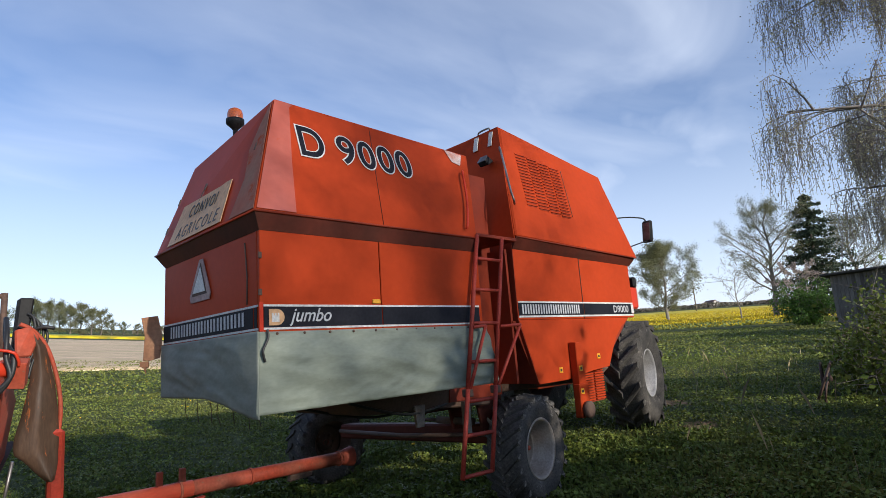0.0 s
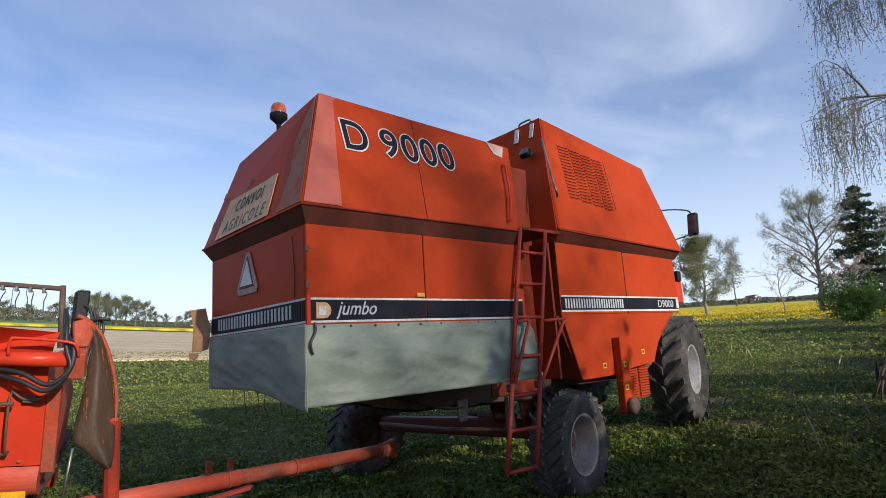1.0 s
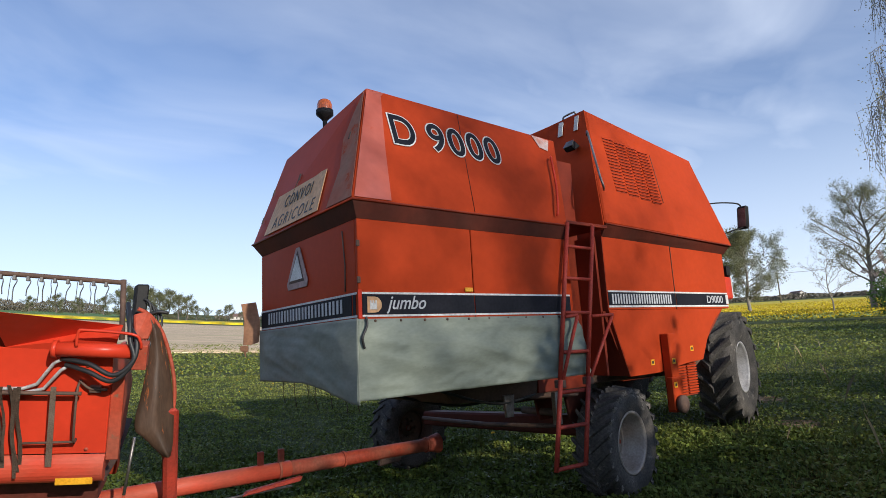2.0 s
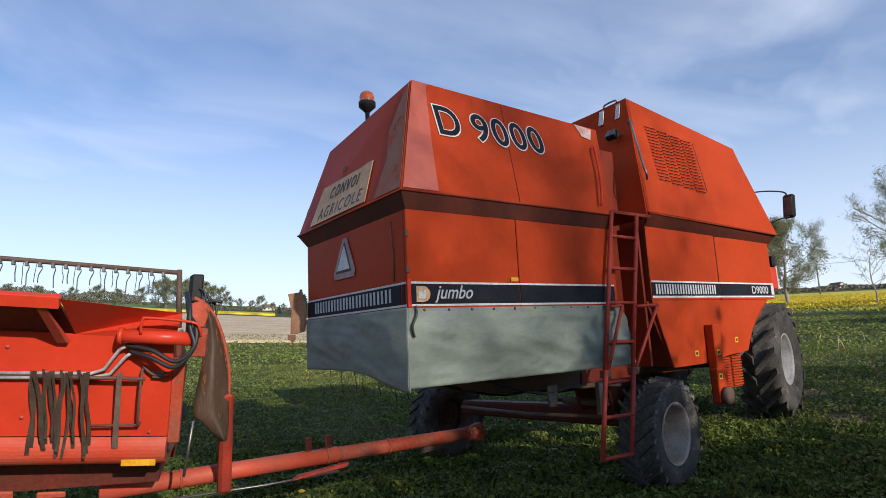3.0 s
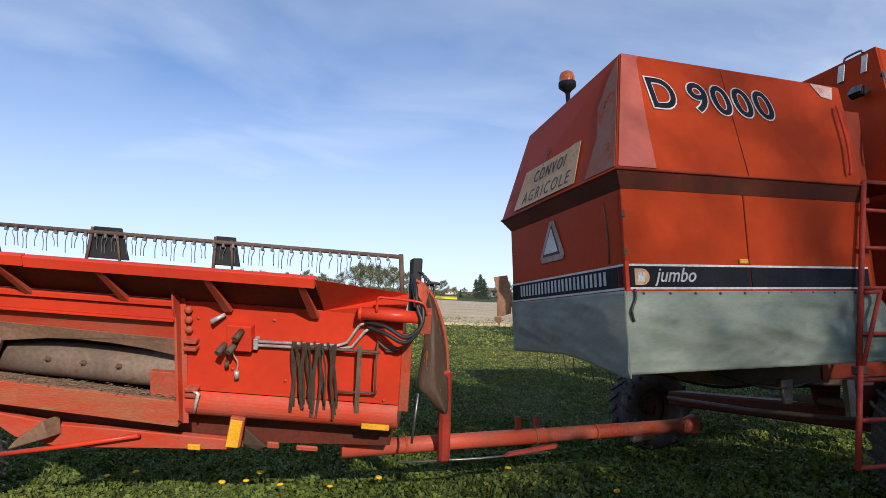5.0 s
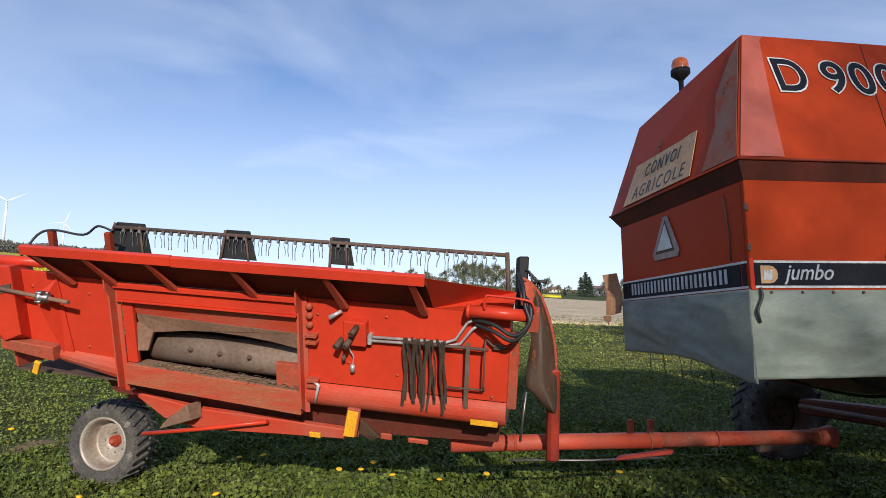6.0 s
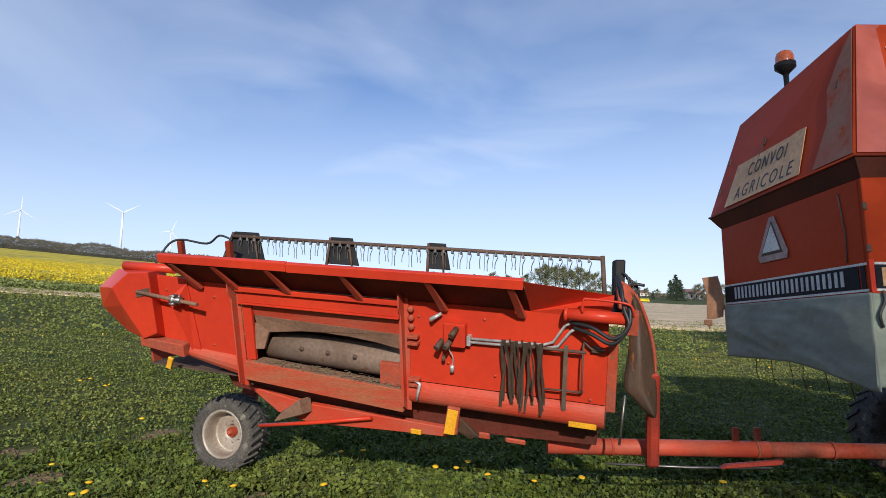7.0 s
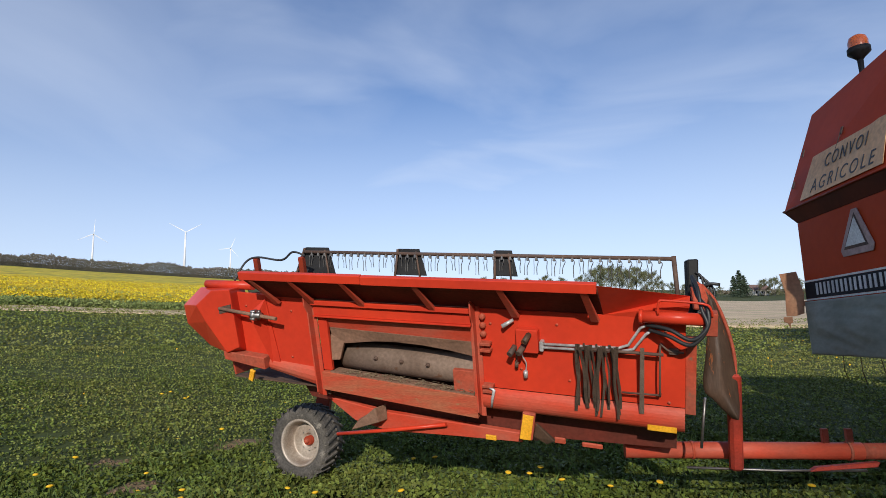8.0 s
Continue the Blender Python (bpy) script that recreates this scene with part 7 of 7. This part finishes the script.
leaf_carpet("meadow_leaves", "weeds at the back of the yard", 36000, 2.5, 14.0, 0.06, 0.12, "leaf_low", 62, 256)
blades("grass_blades", "thin grass blades among the clover", 16000, 2.4, 9.0, 0.003, 0.14, M["blade"])
blades("grass_blades", "grass further out", 12000, 9.0, 30.0, 0.006, 0.17, M["blade"])
blades("dry_stalks", "dry straw-coloured stalks at the yard's edge", 130, 6.0, 22.0, 0.002, 0.42, M["straw"], -100, -68)


def crop_plants(name, label, n, az0, az1, r0, r1, size, z0, z1, material):
    pts = []
    for k in range(n):
        az, r = mead.uniform(az0, az1), r0 + (r1 - r0) * mead.uniform(0, 1) ** 1.3
        p = far(az, r)
        if noise.noise((p.x * 0.12, p.y * 0.12, 2.0)) > mead.uniform(-1.1, 0.5):
            pts.append((p.x, p.y, p.z + mead.uniform(z0, z1)))
    v, f = leaf_quads(np.array(pts), size, mead, 0.2, 1.2)
    return tagged(quads_mesh(name, v, f, M[material]), label, "rapeseed", kind="stuff")


crop_plants("rapeseed_flowers", "flower heads of the broad rapeseed field", 90000, 27, 70, 43.5, 110.0, 0.10, 0.2, 0.6, "rape_flower")
crop_plants("rapeseed_greens", "green stems at the rapeseed's edge", 60000, 27, 70, 41.0, 62.0, 0.12, 0.02, 0.42, "rape_stem")
crop_plants("rapeseed_flowers", "flower heads of the rapeseed behind the meadow", 60000, -84, -58, 51.5, 130.0, 0.11, 0.15, 0.5, "rape_flower")
crop_plants("rapeseed_greens", "green stems at the edge of that field", 26000, -84, -58, 49.5, 74.0, 0.13, 0.02, 0.4, "rape_stem")

def dock(at, leaves, size, seed):
    """A rosette of broad arching leaves, each bent along its midrib."""
    rng = random.Random(seed)
    t = thing("dock_plant", (0, 0, 0), "broad-leaved dock growing beside the wheel", "plant", "docks in the meadow")
    for k in range(leaves):
        a, ln, rise = k * 2.4 + rng.uniform(-0.4, 0.4), size * rng.uniform(0.7, 1.15), rng.uniform(0.55, 1.2)
        way, side = Vector((math.cos(a), math.sin(a), 0)), Vector((-math.sin(a), math.cos(a), 0))
        bm = bmesh.new()
        rows = []
        for q in range(8):
            f = q / 7
            mid = way * (ln * (0.06 + 0.9 * f) * 0.8) + Vector((0, 0, ln * rise * (f - 0.75 * f * f)))
            w = ln * 0.21 * math.sin(math.pi * min(1.0, 0.06 + f * 0.94)) ** 0.7 + 0.003
            rows.append([bm.verts.new(mid - side * w + Vector((0, 0, 0.25 * w))), bm.verts.new(mid), bm.verts.new(mid + side * w + Vector((0, 0, 0.25 * w * math.cos(5 * f))))])
        fs = [bm.faces.new((r0[c], r0[c + 1], r1[c + 1], r1[c])) for r0, r1 in zip(rows, rows[1:]) for c in (0, 1)]
        bmesh.ops.solidify(bm, geom=fs, thickness=0.003)
        part("leaf", bm, M["blade"], t, "", True)
    return put(t, at)


for x, y, k, size in ((2.62, -0.15, 11, 0.30), (2.92, -0.28, 9, 0.24), (2.3, -0.5, 8, 0.2), (3.5, -0.35, 8, 0.2)):
    dock(Vector((x, y, land(x, y))), k, size, int(x * 100))

# dandelions: near ones each a plant, the rest of the meadow's as stuff
DANDELIONS = [(-4.55, 2.36), (-4.16, 2.16), (-3.36, 2.24), (-5.47, 2.15), (-5.43, 1.86), (-5.29, 1.91), (-6.77, 2.1), (-7.32, 2.53), (-9.14, 3.9), (-8.76, 6.9), (-8.79, 7.27), (-8.18, 6.66), (-3.5, 3.57), (-2.44, 2.99),
              (-6.21, 2.73), (-11.93, 6.55), (-2.21, 2.92), (-1.05, 2.58), (-1.5, 2.45), (-2.1, 3.13), (-3.23, 3.55), (0.33, 1.4), (0.19, 2.39), (0.84, 1.49), (-7.38, 3.11), (-6.44, 4.73), (-1.9, 2.6), (4.08, 3.34)]
dande = thing("dandelion", (0, 0, 0), "yellow dandelion in flower in the meadow", "flower", "dandelions in the meadow")
bm = bmesh.new()
tube(bm, curve_pts([(0, 0, 0), (0.006, 0, 0.05), (0.0, 0.004, 0.11)], 3), 0.003, 5)
part("stem", bm, M["blade"], dande)
bm = bmesh.new()
lathe(bm, [(0.0, 0.0), (0.012, 0.004), (0.024, 0.010), (0.021, 0.017), (0.012, 0.021), (0.0, 0.022)], basis((0, 0.004, 0.108), (0, 0, 1), (1, 0, 0)), 14)
part("flower_head", bm, M["dandelion"], dande, "round yellow flower head", True)
for i, (x, y) in enumerate(DANDELIONS):
    m = Matrix.Translation((x, y, land(x, y) - 0.005)) @ pose(0, 0, 0, tree_rng.uniform(-14, 14), tree_rng.uniform(-14, 14), tree_rng.uniform(0, 360)) @ Matrix.Scale(tree_rng.uniform(1.0, 1.3), 4)
    if i == 0:
        dande.matrix_basis = m
    else:
        copy_thing(dande, m)
pts = []
for cx, cy, n, s in ((-9.5, 6.5, 26, 1.2), (-7.0, 6.5, 20, 1.0), (-12, 10, 30, 2.0), (4.8, 13.5, 50, 1.6), (3.2, 19, 60, 2.2), (7, 20, 70, 2.6), (1.5, 26, 60, 3), (-8, 16, 40, 3), (12, 24, 40, 4), (6.5, 8.5, 10, 0.8), (-5.0, 3.0, 10, 1.2)):
    for k in range(n):
        x, y = cx + tree_rng.gauss(0, s), cy + tree_rng.gauss(0, s)
        pts.append((x, y, land(x, y) + 0.11))
v, f = leaf_quads(np.array(pts), 0.045, mead, 0.85, 1.0)
tagged(quads_mesh("far_dandelions", v, f, M["dandelion"]), "patches of dandelions in the meadow", "flowers", kind="stuff")


# ---- wind turbines ----
def turbine(at, hub, span, spin, turn):
    t = thing("wind_turbine", (0, 0, 0), "white three-bladed wind turbine on the skyline", "wind turbine", "wind turbines")
    bm = bmesh.new()
    tube(bm, [(0, 0, 0), (0, 0, hub)], [hub * 0.028, hub * 0.016], 14)
    part("tower", bm, M["turbine"], t)
    bm = bmesh.new()
    box(bm, (-span * 0.03, -span * 0.10, hub - span * 0.025), (span * 0.03, span * 0.10, hub + span * 0.035), span * 0.01)
    part("nacelle", bm, M["turbine"], t)
    for k in range(3):
        a = radians(spin + 120 * k)
        w = Vector((math.sin(a), 0, math.cos(a)))
        s = Vector((math.cos(a), 0, -math.sin(a)))
        o = Vector((0, -span * 0.12, hub + span * 0.005))
        bm = bmesh.new()
        prism(bm, [o - s * span * 0.012, o + s * span * 0.012, o + w * span * 0.2 + s * span * 0.040, o + w * span + s * span * 0.006, o + w * span - s * span * 0.004, o + w * span * 0.2 - s * span * 0.016], (0, span * 0.012, 0))
        part("blade", bm, M["turbine"], t)
    return put(t, at, turn)


turbine(far(38.5, 1500) - Vector((0, 0, 12)), 1500 * 0.060, 1500 * 0.023, 2, 40)
turbine(far(31.2, 1150) - Vector((0, 0, 10)), 1150 * 0.078, 1150 * 0.028, 58, 33)
turbine(far(27.2, 1700) - Vector((0, 0, 14)), 1700 * 0.056, 1700 * 0.020, 20, 30)


# ---- shed ----
def shed():
    t = thing("shed", (0, 0, 0), "grey weathered board shed with a sloping dark roof", "shed")
    L, DP, H0, H1 = 6.5, 4.0, 2.9, 2.2
    bm = bmesh.new()
    box(bm, (0.05, 0.05, 0), (L - 0.05, DP, H1))
    part("core_wall", bm, M["wood_grey"], t)
    n = 34
    board = None
    for i in range(n):
        w = L / n
        bm = bmesh.new()
        box(bm, (0, -0.012, 0), (w - 0.012, 0.012, H0), 0.003)
        b = part("board", bm, M["wood_grey"], t) if board is None else None
        if b is None:
            bm.free()
            b = new("board", board.data)
            b.parent = t
        else:
            board = b
        b.location = (i * w, tree_rng.uniform(-0.008, 0.008), -0.03)
    for i in range(20):
        w = DP / 20
        b = new("board", board.data)
        b.parent = t
        b.matrix_basis = Matrix.Translation((0, i * w, -0.03)) @ pose(0, 0, 0, 0, 0, 90) @ Matrix.Diagonal((w / (L / n), 1, 1 - 0.23 * i / 20, 1))
    bm = bmesh.new()
    prism(bm, [(-0.3, -0.35, H0 + 0.02), (-0.3, DP + 0.3, H1), (-0.3, DP + 0.3, H1 + 0.09), (-0.3, -0.35, H0 + 0.11)], (L + 0.6, 0, 0), 0.01)
    part("roof", bm, M["roof_felt"], t)
    return t


sh = shed()
put(sh, far(-79.6, 34) - Vector((0, 0, 0.1)), -108, 1.0)

# ---- scrap implement in the weeds ----
scrap = thing("scrap_implement", (0, 0, 0), "rusty old field implement half hidden in the weeds", "farm implement")
bm = bmesh.new()
tube(bm, [(-0.7, 0, 0.45), (0.9, 0.1, 0.5)], 0.03, 8)
tube(bm, [(-0.4, 0.3, 0.0), (-0.4, 0.0, 0.7)], 0.025, 8)
tube(bm, [(0.3, 0.3, 0.0), (0.35, 0.0, 0.72)], 0.025, 8)
tube(bm, [(-0.4, 0.0, 0.7), (0.35, 0.0, 0.72)], 0.025, 8)
part("implement_frame", bm, M["rust_and_shade"], scrap)
bm = bmesh.new()
tube(bm, [(0.75 + 0.32 * math.cos(a * 0.3), 0.2, 0.36 + 0.32 * math.sin(a * 0.3)) for a in range(22)], 0.022, 6)
part("implement_wheel", bm, M["rust_and_shade"], scrap)
bm = bmesh.new()
tube(bm, curve_pts([(-0.6, 0.05, 0.45), (-0.9, 0.1, 0.3), (-0.8, 0.15, 0.0)], 4), 0.018, 6)
part("implement_tine", bm, M["rust_and_shade"], scrap)
put(scrap, far(-79.5, 12.0) - Vector((0, 0, 0.05)), 10, 0.9)
tub = thing("old_tub", (0, 0, 0), "upturned weathered tub by the shed", "tub")
bm = bmesh.new()
lathe(bm, [(0.0, 0.0), (0.42, 0.0), (0.55, 0.7), (0.60, 0.75), (0.52, 0.72), (0.38, 0.06), (0.0, 0.05)], basis((0, 0, 0), (0, 0, 1), (1, 0, 0)), 24)
part("tub_shell", bm, M["dustpan"], tub, "", True)
put(tub, far(-81.2, 22) - Vector((0, 0, 0.02)))

# ---- power poles and line ----
poles = []
for az, r in ((-68.6, 150), (-60.0, 190)):
    p = thing("power_pole", (0, 0, 0), "wooden power pole in the yellow field", "power pole", "power poles")
    bm = bmesh.new()
    tube(bm, [(0, 0, -0.5), (0, 0, 7.2)], [0.16, 0.10], 8)
    tube(bm, [(0.7, 0.0, -0.5), (0.05, 0.0, 5.5)], [0.13, 0.09], 8)
    part("pole_shaft", bm, M["bark"], p)
    bm = bmesh.new()
    box(bm, (-0.9, -0.05, 6.7), (0.9, 0.05, 6.8))
    part("cross_arm", bm, M["bark"], p)
    put(p, far(az, r), 20)
    poles.append(far(az, r) + Vector((0, 0, 6.8)))
wire = thing("power_line", poles[0], "thin power lines between poles", "power line")
ends = far(-76, 120) + Vector((0, 0, 7.5))
for k in (-0.8, 0.8):
    for a, b in ((poles[0], poles[1]), (poles[0], ends)):
        bm = bmesh.new()
        off = Vector((0, k, 0))
        tube(bm, [a + off, (a + b) / 2 + off - Vector((0, 0, 0.7)), b + off], 0.02, 4)
        part("wire", bm, M["hose"], wire)

# ---- far farmhouses ----
def house(at, turn, size):
    t = thing("farmhouse", (0, 0, 0), "small pale far farmhouse with a dark roof", "house", "far farmhouses")
    bm = bmesh.new()
    box(bm, (-5, -3, 0), (5, 3, 2.7))
    prism(bm, [(-5, -3, 2.7), (-5, 3, 2.7), (-5, 0, 5.0)], (10, 0, 0))
    part("wall", bm, M["plaster"], t)
    for sgn in (-1, 1):
        bm = bmesh.new()
        prism(bm, [(-5.3, sgn * 3.4, 2.5), (5.3, sgn * 3.4, 2.5), (5.3, 0, 5.15), (-5.3, 0, 5.15)], (0, 0, 0.18))
        part("roof_slope", bm, M["tile"], t)
    for x in (-3.2, 0, 3.2):
        bm = bmesh.new()
        box(bm, (x - 0.5, -3.06, 0.9), (x + 0.5, -3.0, 2.1))
        part("window", bm, M["black"], t)
    return put(t, at, turn, size)


house(far(-22.3, 232), 20, 0.75)
house(far(-17.9, 300), -10, 0.6)
house(far(-69.8, 420), 60, 0.9)
